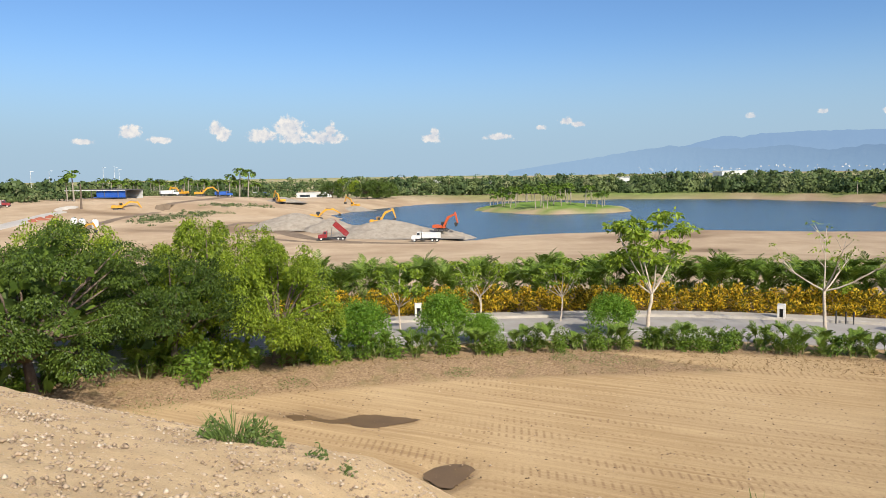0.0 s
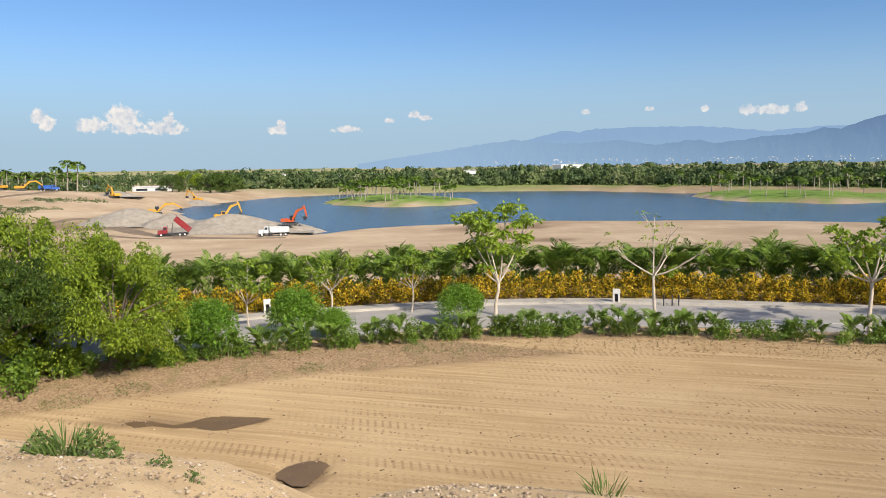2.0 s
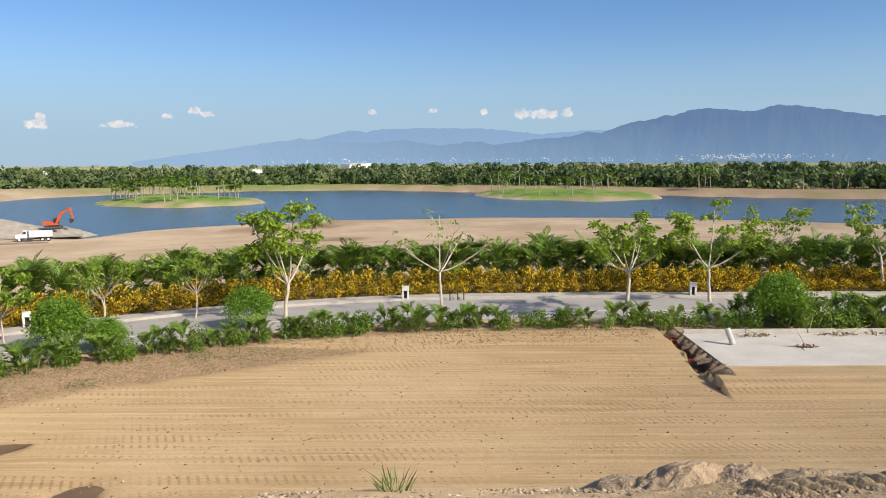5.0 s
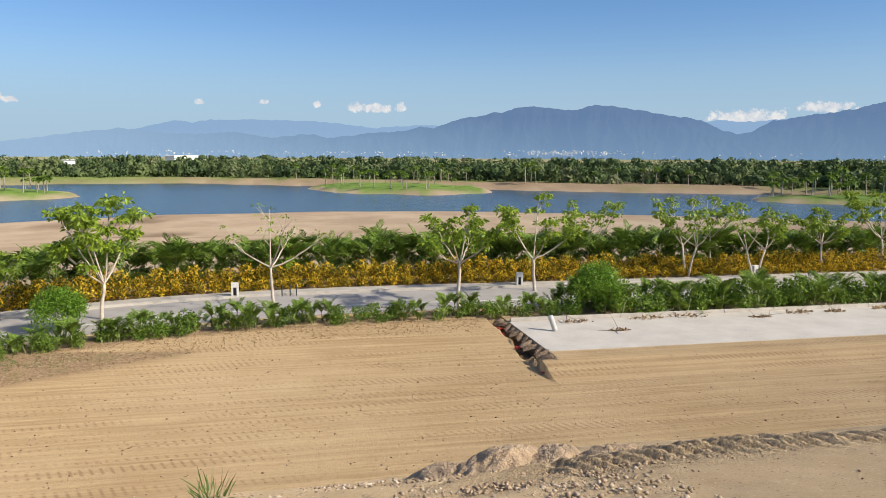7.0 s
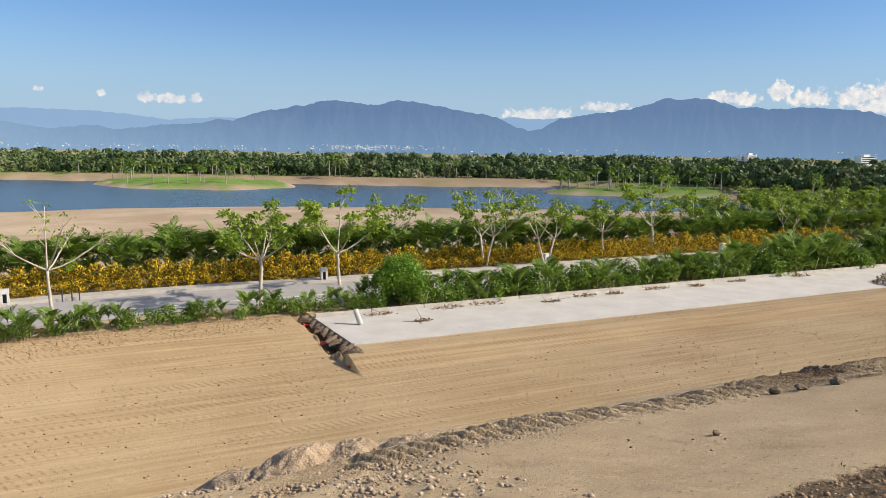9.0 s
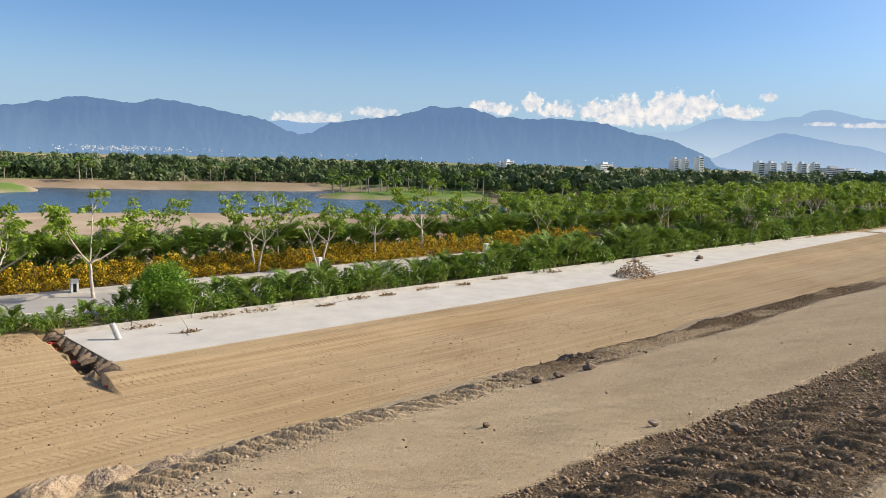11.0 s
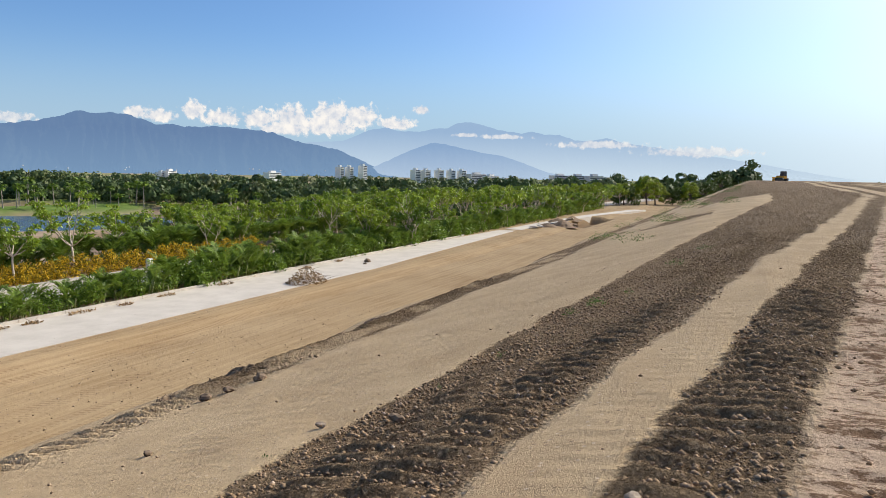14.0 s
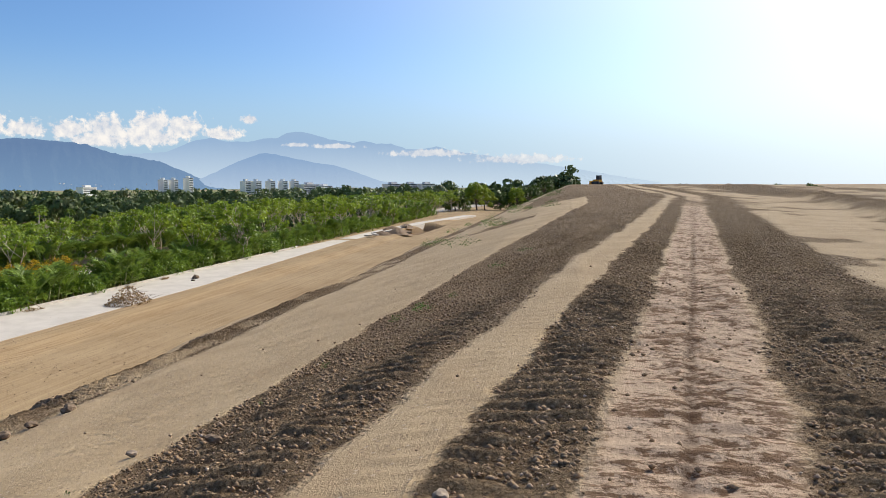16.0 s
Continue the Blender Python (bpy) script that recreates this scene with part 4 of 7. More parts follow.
EAST = {0: young_tree(6.0, 5.6, 0.9, 1, 0.3, 71, 0.4, LEAF_BRIGHT, 26), 1: young_tree(5.9, 5.0, 0.65, 1, 0.4, 72, 0.38, LEAF_YOUNG, 22), 2: young_tree(5.6, 5.2, 0.8, 2, 0.32, 73, 0.4, LEAF_SHRUB, 24), 4: young_tree(6.0, 4.8, 0.55, 3, 0.3, 74, 0.38, LEAF_YOUNG, 16)}
r2 = random.Random(5)
for i in range(240):
    run = r2.uniform(ROAD_RUN[np.argmin(np.hypot(ROAD[:, 0] - 82, ROAD[:, 1] - 10))], RUN1 - 60)
    off = r2.choice((-9.2, 2.5, 5, 7.5, 10, 14, 18, 23, 28)) + r2.uniform(-1.4, 1.4)
    x, y = road_at(run, off)
    k = r2.choice((1, 2, 4, 4, 0))
    plant("young_tree", LABELS[k], "tree", "young trees along the road", EAST[k], ("trunk", "crown"), x, y, r2.uniform(0, 360), r2.uniform(0.62, 1.18))

# palm hedge behind the croton hedge
PALMS = [palm_clump(3.0, 6, 5, s) for s in (1, 2, 3)]
r3 = random.Random(8)
run = 62.0
while run < 235:
    x, y = road_at(run, 4.4 + r3.uniform(-0.8, 1.0))
    plant("palm_clump", "bushy green feather palm clump in the roadside hedge", "palm", "palm hedge", PALMS[r3.randrange(3)], ["stem"] * 6 + ["crown"], x, y, r3.uniform(0, 360), r3.uniform(0.82, 1.12))
    if run < 190:
        x, y = road_at(run + 0.8, 7.3 + r3.uniform(-1.0, 1.0))
        plant("palm_clump", "bushy green feather palm clump in the roadside hedge", "palm", "palm hedge", PALMS[r3.randrange(3)], ["stem"] * 6 + ["crown"], x, y, r3.uniform(0, 360), r3.uniform(0.75, 1.08))
    run += r3.uniform(1.4, 1.9)

# croton hedge, two rows
CROTONS = [leaf_dome("croton_bush", 0.78, 0.78, 1.3, 560, 0.2, LEAF_CROTON, 13, s, rise=0.75) for s in (1, 2, 3)]
CROTON_LOW = [leaf_dome("croton_bush", 0.62, 0.62, 0.66, 340, 0.18, LEAF_CROTON, 9, s, rise=0.75) for s in (4, 5)]
run = 66.0
while run < 192:
    for meshes, off, size in ((CROTONS, 1.75, 1.0), (CROTON_LOW, 0.75, 1.0)):
        x, y = road_at(run + r3.uniform(-0.1, 0.1), off + r3.uniform(-0.15, 0.15))
        ob = new("croton_bush", r3.choice(meshes))
        ob.matrix_basis = pose(x, y, place_z(x, y) - 0.03, 0, 0, r3.uniform(0, 360)) @ Matrix.Scale(size * r3.uniform(0.88, 1.12), 4)
        tagged(ob, "yellow and orange croton bush in a clipped hedge", "shrub", "croton hedge")
    run += 1.0 if run < 165 else 1.5

# low planting on the near side of the road
SMALL_PALMS = [palm_clump(1.35, 4, 4, s) for s in (11, 12)]
BUSHES = [leaf_dome("green_shrub", 0.7, 0.7, 0.95, 420, 0.17, LEAF_SHRUB, 9, s) for s in (21, 22)]
run = 55.0
while run < 330:
    for off in (-8.7, -9.4) if run < 138 else (-8.1, -9.1, -10.0):
        x, y = road_at(run + r3.uniform(-0.3, 0.3), off + r3.uniform(-0.25, 0.25))
        if x < -9.5:
            continue
        tall = 0.9 if run < 138 else 1.5 if run < 165 else 1.95 if run < 240 else 2.2
        if r3.random() < (0.6 if run < 138 else 0.5):
            plant("small_palm", "low spreading green palm in the verge planting", "palm", "verge planting", SMALL_PALMS[r3.randrange(2)], ["stem"] * 4 + ["crown"], x, y, r3.uniform(0, 360), tall * r3.uniform(0.7, 1.1))
        elif r3.random() < (0.88 if run < 138 else 0.9):
            ob = new("green_shrub", BUSHES[r3.randrange(2)])
            ob.matrix_basis = pose(x, y, place_z(x, y) - 0.03, 0, 0, r3.uniform(0, 360)) @ Matrix.Scale(tall * r3.uniform(0.6, 1.05), 4)
            tagged(ob, "low leafy green shrub in the verge planting", "shrub", "verge planting")
    run += 0.85 if run < 138 else 1.15 if run < 240 else 1.8

# feathery bright bushes
FEATHER = [(leaf_dome("crown", 1.9, 1.9, 2.2, 8000, 0.14, LEAF_FEATHER, 46, s, 0.35, rise=0.1, shell=0.5, aspect=0.42, lump=(0.16, 0.34)), s) for s in (41, 42)]
for x, y, size, k in ((0.1, 37.4, 1.0, 0), (-3.9, 34.8, 1.02, 1), (8.6, 38.3, 0.85, 1), (32.4, 25.9, 1.06, 0), (-6.6, 35.0, 0.8, 0), (1.9, 36.9, 0.6, 1)):
    stalks = []
    for a in (0.3, 1.9, 3.4, 5.0):
        t = Tubes()
        stalks.append(t)
        t.limb([(0, 0, -0.1), (0.25 * math.cos(a), 0.25 * math.sin(a), 0.7), (0.6 * math.cos(a), 0.6 * math.sin(a), 1.6)], [0.05, 0.04, 0.02], 5)
    plant("feathery_bush", "bright green feathery bush with thin stems", "shrub", "feathery bushes", [t.mesh("stem", BARK_PALE) for t in stalks] + [FEATHER[k][0]], ["stem"] * 4 + ["crown"], x, y, 40 * k + x * 9, size)

# dense trees at the bend
BIG = [big_tree(6.7, 3.2, 34000, 0.13, LEAF_BRIGHT, 3, 0.1, 58, 1.15, None, 1.1), big_tree(6.6, 4.4, 34000, 0.12, LEAF_DARK, 4, 0.36, 64, 0.5, None, 0.3)]
for x, y, k, size, turn in ((-7.6, 33.4, 0, 0.86, 0), (-10.8, 35.2, 0, 1.0, 130), (-11.8, 32.4, 1, 0.78, 60), (-15.8, 28.6, 1, 0.98, 200), (-21.3, 26.8, 1, 1.0, 310), (-17.5, 35.2, 0, 1.0, 20), (-26, 31, 1, 1.1, 100)):
    plant("broad_tree", ("dense bright green broadleaf tree with cascading foliage", "dark green spreading tree with layered feathery foliage")[k], "tree", "trees at the bend", BIG[k], ("trunk", "crown"), x, y, turn, size)


# shaded planting under them
run = 20.0
while run < 100:
    for off in (-8.3, -9.3, -10.4):
        x, y = road_at(run + r3.uniform(-0.4, 0.4), off + r3.uniform(-0.3, 0.3))
        if -33 < x < -9.0 and y > 20 and r3.random() < 0.45:
            if r3.random() < 0.45:
                plant("small_palm", "low green palm in the shade under the trees", "palm", "planting under the trees", SMALL_PALMS[r3.randrange(2)], ["stem"] * 4 + ["crown"], x, y, r3.uniform(0, 360), r3.uniform(0.7, 1.2))
            else:
                ob = new("green_shrub", BUSHES[r3.randrange(2)])
                ob.matrix_basis = pose(x, y, place_z(x, y) - 0.03, 0, 0, r3.uniform(0, 360)) @ Matrix.Scale(r3.uniform(0.7, 1.3), 4)
                tagged(ob, "leafy green shrub in the shade under the trees", "shrub", "planting under the trees")
    run += 1.05

# far woods, one mesh
def wood_material():
    m = leafy("far_wood_leaves", (0.03, 0.06, 0.02), (0.12, 0.16, 0.055), shine=0.1, through_it=0.12)
    n = Net(m)
    geo = n.t.nodes["Geometry"]
    kind = n.t.nodes.new("ShaderNodeAttribute")
    kind.attribute_name = "tree_tint"
    # greens lifted a little towards blue, as distance haze in the colour
    c = n.ramp(kind.outputs["Fac"], (0.0, (0.08, 0.12, 0.045)), (0.45, (0.125, 0.17, 0.06)), (0.85, (0.185, 0.225, 0.08)), (1.0, (0.27, 0.28, 0.14)))
    c = n.mix(n.calc("MULTIPLY", geo.outputs["Random Per Island"], 0.4), c, (0.035, 0.06, 0.02))
    n.colour(c)
    return m


LEAF_WOOD = wood_material()


def wood_patch(name, label, places, mat, most=200):
    corners, tints = [], []
    for x, y, z, h, w in places:
        quads = most if math.hypot(x, y) < 560 else most // 2
        g = np.random.default_rng(int(abs(x * 7 + y * 13)) % 99991)
        lumps = 9
        a = g.uniform(0, 6.283, lumps)
        q = g.random(lumps)
        wide = w * 0.34 * np.sqrt(np.clip(1 - ((q - 0.3) / 0.75) ** 2, 0.05, 1)) * g.uniform(0.4, 1, lumps)
        c = np.stack([wide * np.cos(a), wide * np.sin(a), h * (0.18 + 0.64 * q)], 1)
        c[0] = (0, 0, h * 0.82)
        d = g.normal(size=(quads, 3))
        d /= np.linalg.norm(d, axis=1)[:, None]
        d[:, 2] = np.abs(d[:, 2]) - 0.45 * g.random(quads)
        k = g.integers(0, lumps, quads)
        p = c[k] + d * (g.uniform(0.13, 0.24, lumps) * w)[k][:, None] * np.array((1, 1, 0.75))
        p[:, 2] = np.maximum(p[:, 2], 0.2)
        way = np.cross(d, g.normal(size=(quads, 3)))
        corners.append(leaf_arrays(p + np.array((x, y, z)), way, np.cross(d, way), w * g.uniform(0.09, 0.15, quads), w * 0.11, 0.05))
        tints.append(np.full(quads * 4, g.random() ** 1.3))
    me = leaf_mesh(name, np.concatenate(corners), mat)
    me.attributes.new("tree_tint", "FLOAT", "POINT").data.foreach_set("value", np.concatenate(tints).astype(np.float32))
    return tagged(new(name, me), label, "woods", kind="stuff")


def polar(az, r):
    return r * math.sin(radians(az)), r * math.cos(radians(az))


r4 = random.Random(12)
places = []
for row, (near, step_deg) in enumerate(((0, 0.62), (14, 0.62), (32, 0.6), (60, 0.6), (110, 0.55), (190, 0.5), (330, 0.42))):
    az = -36.0
    while az < 117:
        az += step_deg * r4.uniform(0.6, 1.4)
        edge = np.interp(az, [-36, -26, -14, -8, -3, 3, 12, 22, 30, 44, 52, 60, 66, 72, 84, 96, 106, 117], [330, 400, 520, 600, 520, 500, 510, 500, 460, 420, 410, 420, 400, 370, 330, 300, 300, 340])
        rr = edge + near + r4.uniform(-7, 7)
        x, y = polar(az, rr)
        if -12 < az < -7 and row < 3:
            continue
        h = 8.0 - place_z(x, y) + r4.uniform(-6.5, 1.2) + 2.2 * float(fractal(np.array([az * 0.35]), np.array([row * 3.1]), 3, 5)[0]) if row > 1 else r4.uniform(3.5, 11.5)
        places.append((x, y, place_z(x, y) - 0.5, max(h, 5), r4.uniform(9, 16)))
half = [p for p in places if p[0] > 120]
wood_patch("woods_east", "dense dark green woodland beyond the lake", half, LEAF_WOOD)
wood_patch("woods_north", "dark green woodland beyond the construction yard", [p for p in places if p[0] <= 120], LEAF_WOOD)
# scrub between the road and the lake in the east
scrub = []
for i in range(1000):
    run, off = r4.uniform(160, RUN1 - 40), 9 + 62 * r4.random() ** 1.5
    x, y = road_at(run, off)
    if math.atan2(x, y) < radians(73) or float(inside(np.array([x]), np.array([y]), LAKE)[0]) > -6:
        continue
    scrub.append((x, y, place_z(x, y) - 0.2, r4.uniform(1.3, 3.0) + (0.8 if off > 25 else 0), r4.uniform(2.5, 5)))
wood_patch("scrub_east", "low green scrub between the road and the lake", scrub, LEAF_WOOD, 130)

# palms on the islands and shores
TALLS = [tall_palm(7.5, 2.6, s) for s in (1, 2)] + [tall_palm(5.0, 2.8, 3)]


def palms_in(poly, n, group, label, lo=0.7, hi=1.1, seed=3):
    q = random.Random(seed)
    p = np.array(poly)
    made = 0
    while made < n:
        x, y = q.uniform(p[:, 0].min(), p[:, 0].max()), q.uniform(p[:, 1].min(), p[:, 1].max())
        if float(inside(np.array([x]), np.array([y]), p)[0]) < 6:
            continue
        plant("tall_palm", label, "palm", group, TALLS[q.randrange(3)], ("trunk", "crown"), x, y, q.uniform(0, 360), q.uniform(lo, hi))
        made += 1


palms_in(ISLE, 46, "palms on the island", "tall feather palm with grey trunk on the grassy island")
palms_in(SPIT, 22, "palms on the grassy spit", "tall palm with pale trunk on the grassy spit", seed=4)
palms_in(SPIT_E, 22, "palms on the eastern lawn", "palm with pale trunk on the eastern lawn", seed=5)
for i in range(46):
    az = r4.uniform(-24, -13.5)
    x, y = polar(az, r4.uniform(395, 450))
    plant("tall_palm", "tall feather palm in the far grove", "palm", "palms in the far grove", TALLS[r4.randrange(2)], ("trunk", "crown"), x, y, r4.uniform(0, 360), r4.uniform(0.85, 1.1))
for az, rr, size in ((-14.3, 380, 1.6), (-14.9, 385, 1.65), (-25.8, 330, 1.45), (-26.2, 333, 1.2), (-15.6, 390, 1.3)):
    x, y = polar(az, rr)
    plant("tall_palm", "tall feather palm standing above the grove", "palm", "palms in the far grove", TALLS[0], ("trunk", "crown"), x, y, az * 9, size)
for i in range(34):
    az = r4.uniform(28, 82)
    x, y = polar(az, np.interp(az, [28, 44, 60, 72, 82], [455, 405, 400, 360, 320]) + r4.uniform(-8, 6))
    plant("tall_palm", "palm with pale trunk at the edge of the woods", "palm", "palms by the woods", TALLS[r4.randrange(3)], ("trunk", "crown"), x, y, r4.uniform(0, 360), r4.uniform(0.9, 1.35))

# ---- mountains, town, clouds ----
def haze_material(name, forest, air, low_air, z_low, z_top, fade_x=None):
    """Distant forested slopes, lit by the sun; the blue air before them is painted in as emission, paler towards their
    foot.
    """
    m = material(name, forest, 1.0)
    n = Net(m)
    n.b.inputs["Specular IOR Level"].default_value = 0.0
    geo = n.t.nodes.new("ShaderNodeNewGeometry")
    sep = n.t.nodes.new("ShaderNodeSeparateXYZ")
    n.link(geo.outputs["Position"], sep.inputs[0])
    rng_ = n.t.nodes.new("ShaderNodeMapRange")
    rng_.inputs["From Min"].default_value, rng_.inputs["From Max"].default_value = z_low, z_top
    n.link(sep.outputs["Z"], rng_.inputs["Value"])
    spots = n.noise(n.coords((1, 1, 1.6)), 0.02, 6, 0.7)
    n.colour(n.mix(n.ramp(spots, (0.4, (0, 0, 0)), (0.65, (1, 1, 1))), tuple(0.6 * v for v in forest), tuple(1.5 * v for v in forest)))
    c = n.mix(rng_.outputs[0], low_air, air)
    # westward the emitted haze shifts to sky colour, hiding the range
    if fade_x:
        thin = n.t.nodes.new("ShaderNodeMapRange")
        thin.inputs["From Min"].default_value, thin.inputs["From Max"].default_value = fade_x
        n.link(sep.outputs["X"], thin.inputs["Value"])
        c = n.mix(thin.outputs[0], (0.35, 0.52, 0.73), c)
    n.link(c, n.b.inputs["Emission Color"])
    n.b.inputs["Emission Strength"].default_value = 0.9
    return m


def ridge(name, label, peaks, radius, depth, mat, seed, rough=0.2, foot=-14.0):
    """A range: peaks given by bearing and height angle, with spurs and gullies in front."""
    a = np.arange(peaks[0][0], peaks[-1][0], 0.08)
    el = np.interp(a, [p[0] for p in peaks], [p[1] for p in peaks])
    el = el + rough * fractal(a * 2.6, a * 0 + seed, 5, seed) * np.minimum(1, el)
    rows = np.linspace(0, 1, 40)
    A, Q = np.meshgrid(np.radians(a), rows)
    top = np.tan(np.radians(el))[None, :] * (radius + depth) + 8.4
    bend = A * 57.3 + 1.6 * fractal(A * 40, Q * 2.0, 3, seed + 5) * (1 - Q)
    spur = 1 - 2 * np.abs(grain(bend * 0.75, Q * 0.9, seed + 3) - 0.5) + 0.6 * (1 - 2 * np.abs(grain(bend * 1.9, Q * 1.8, seed + 4) - 0.5)) + 0.3 * (1 - 2 * np.abs(grain(bend * 4.5, Q * 4, seed + 6) - 0.5)) - 0.95
    R = radius + depth * Q - depth * 0.4 * spur * Q ** 0.5 * (1 - Q) ** 0.5
    Zz = foot + (top - foot) * np.clip(Q ** 0.9 * (1 + 0.4 * spur * (1 - Q)), 0, 1)
    return tagged(new(name, grid_mesh(name, R * np.sin(A), R * np.cos(A), Zz, mat)), label, "mountain", kind="structure")


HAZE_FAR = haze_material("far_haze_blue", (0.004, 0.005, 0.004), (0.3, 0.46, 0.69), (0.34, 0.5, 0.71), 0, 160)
HAZE_MAIN = haze_material("mountain_haze", (0.006, 0.007, 0.005), (0.145, 0.24, 0.42), (0.2, 0.325, 0.505), -10, 210, fade_x=(800, 2800))
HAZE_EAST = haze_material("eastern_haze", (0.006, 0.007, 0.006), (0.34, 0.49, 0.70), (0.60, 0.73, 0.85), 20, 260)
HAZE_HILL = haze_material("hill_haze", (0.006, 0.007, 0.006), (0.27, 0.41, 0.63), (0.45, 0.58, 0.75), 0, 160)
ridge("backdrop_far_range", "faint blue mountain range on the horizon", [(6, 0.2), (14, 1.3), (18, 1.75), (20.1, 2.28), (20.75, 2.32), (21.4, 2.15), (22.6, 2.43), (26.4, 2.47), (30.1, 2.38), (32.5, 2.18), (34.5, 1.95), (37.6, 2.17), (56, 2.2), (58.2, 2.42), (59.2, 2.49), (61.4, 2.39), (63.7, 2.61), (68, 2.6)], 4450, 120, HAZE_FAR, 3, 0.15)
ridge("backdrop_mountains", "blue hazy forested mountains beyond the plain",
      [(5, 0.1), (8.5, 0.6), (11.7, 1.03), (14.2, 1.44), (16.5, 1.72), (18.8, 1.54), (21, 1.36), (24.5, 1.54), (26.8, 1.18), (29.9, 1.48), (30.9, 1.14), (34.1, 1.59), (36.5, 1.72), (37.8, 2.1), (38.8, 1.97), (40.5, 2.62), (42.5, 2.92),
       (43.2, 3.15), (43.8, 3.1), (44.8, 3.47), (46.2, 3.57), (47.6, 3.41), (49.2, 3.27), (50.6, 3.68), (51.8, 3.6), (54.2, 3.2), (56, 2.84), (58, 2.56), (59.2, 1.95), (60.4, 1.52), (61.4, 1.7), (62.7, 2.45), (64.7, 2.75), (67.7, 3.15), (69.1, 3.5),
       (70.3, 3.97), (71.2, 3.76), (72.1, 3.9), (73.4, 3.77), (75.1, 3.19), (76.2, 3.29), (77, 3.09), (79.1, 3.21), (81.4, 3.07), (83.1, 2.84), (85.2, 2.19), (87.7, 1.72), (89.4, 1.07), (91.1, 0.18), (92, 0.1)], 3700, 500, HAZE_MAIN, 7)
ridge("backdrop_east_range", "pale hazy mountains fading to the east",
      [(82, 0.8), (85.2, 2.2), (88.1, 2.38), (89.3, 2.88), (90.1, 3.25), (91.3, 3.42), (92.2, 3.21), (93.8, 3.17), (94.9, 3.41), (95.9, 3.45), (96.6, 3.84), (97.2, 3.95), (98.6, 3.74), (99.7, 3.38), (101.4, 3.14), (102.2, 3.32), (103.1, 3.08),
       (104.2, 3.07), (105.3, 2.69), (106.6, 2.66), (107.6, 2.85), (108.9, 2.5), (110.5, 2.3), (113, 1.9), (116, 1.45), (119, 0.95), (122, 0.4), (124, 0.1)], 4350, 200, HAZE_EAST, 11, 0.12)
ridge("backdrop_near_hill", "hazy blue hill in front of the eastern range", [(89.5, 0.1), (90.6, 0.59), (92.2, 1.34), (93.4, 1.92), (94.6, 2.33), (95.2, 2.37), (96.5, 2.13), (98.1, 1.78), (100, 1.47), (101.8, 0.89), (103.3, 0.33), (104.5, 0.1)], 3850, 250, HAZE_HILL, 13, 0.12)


def cloud_sheet(name, heaps, az0, az1, radius, seed, thick=1.0):
    """A far sheet of air with soft cumulus heaps: bearing, height angle, half width, half height."""
    A, E = np.meshgrid(np.arange(az0, az1, 0.11), np.arange(1.2, 6.2, 0.09), indexing="ij")
    env = np.zeros_like(A)
    for az, el, w, h in heaps:
        low = np.where(E < el, 0.7, 1.0)
        env = np.maximum(env, np.exp(-((A - az) / (1.15 * w)) ** 2 - ((E - el - 0.1 * h) / (1.3 * h * low)) ** 2))
    R = np.radians(A)
    me = grid_mesh(name, radius * np.sin(R), radius * np.cos(R), 8.4 + radius * np.tan(np.radians(E)), cloud_material(thick))
    me.attributes.new("heap", "FLOAT", "POINT").data.foreach_set("value", env.astype(np.float32).ravel())
    return tagged(new(name, me), "soft white cumulus clouds low over the horizon", "clouds", kind="structure")


def cloud_material(thick):
    m = material("cloud_white", (0, 0, 0), 1.0)
    n = Net(m)
    heap = n.t.nodes.new("ShaderNodeAttribute")
    heap.attribute_name = "heap"
    co = n.coords()
    puff = n.calc("ADD", n.calc("MULTIPLY", n.calc("SUBTRACT", n.noise(co, 0.022, 8, 0.62), 0.5), 1.7), heap.outputs["Fac"])
    cover = n.ramp(puff, (0.44, (0, 0, 0)), (0.72, (thick, thick, thick)))
    # sunlit white and grey shading are both painted into the emission by noise
    shade = n.noise(co, 0.022, 5, 0.6)
    em = n.node("ShaderNodeEmission", Strength=1.0)
    n.link(n.ramp(shade, (0.35, (0.60, 0.64, 0.72)), (0.66, (0.93, 0.89, 0.84))), em.inputs["Color"])
    clear, mix = n.node("ShaderNodeBsdfTransparent"), n.node("ShaderNodeMixShader")
    n.link(n.calc("MULTIPLY", cover, n.ramp(heap.outputs["Fac"], (0.05, (0, 0, 0)), (0.25, (1, 1, 1)))), mix.inputs[0])
    n.link(clear.outputs[0], mix.inputs[1])
    n.link(em.outputs[0], mix.inputs[2])
    n.link(mix.outputs[0], n.t.nodes["Material Output"].inputs[0])
    return m


cloud_sheet("backdrop_clouds_west", [(-22.1, 3.05, 0.7, 0.5), (-20.2, 2.6, 0.8, 0.25), (-25, 2.5, 0.8, 0.22), (-16.3, 3.35, 0.55, 0.5), (-15.8, 2.85, 0.5, 0.5), (-13.2, 2.8, 1.2, 0.5), (-11.2, 3.35, 1.1, 0.75), (-10.9, 2.7, 1.0, 0.5),
                                     (-8.6, 2.65, 1.5, 0.5), (-8.2, 3.15, 0.5, 0.55), (-0.7, 2.6, 0.7, 0.4), (-0.5, 2.95, 0.35, 0.4), (4.2, 2.6, 1.1, 0.28), (9.3, 3.65, 0.5, 0.3), (10.2, 3.4, 0.6, 0.25), (7.4, 3.2, 0.4, 0.2)], -29, 13, 4720, 1)
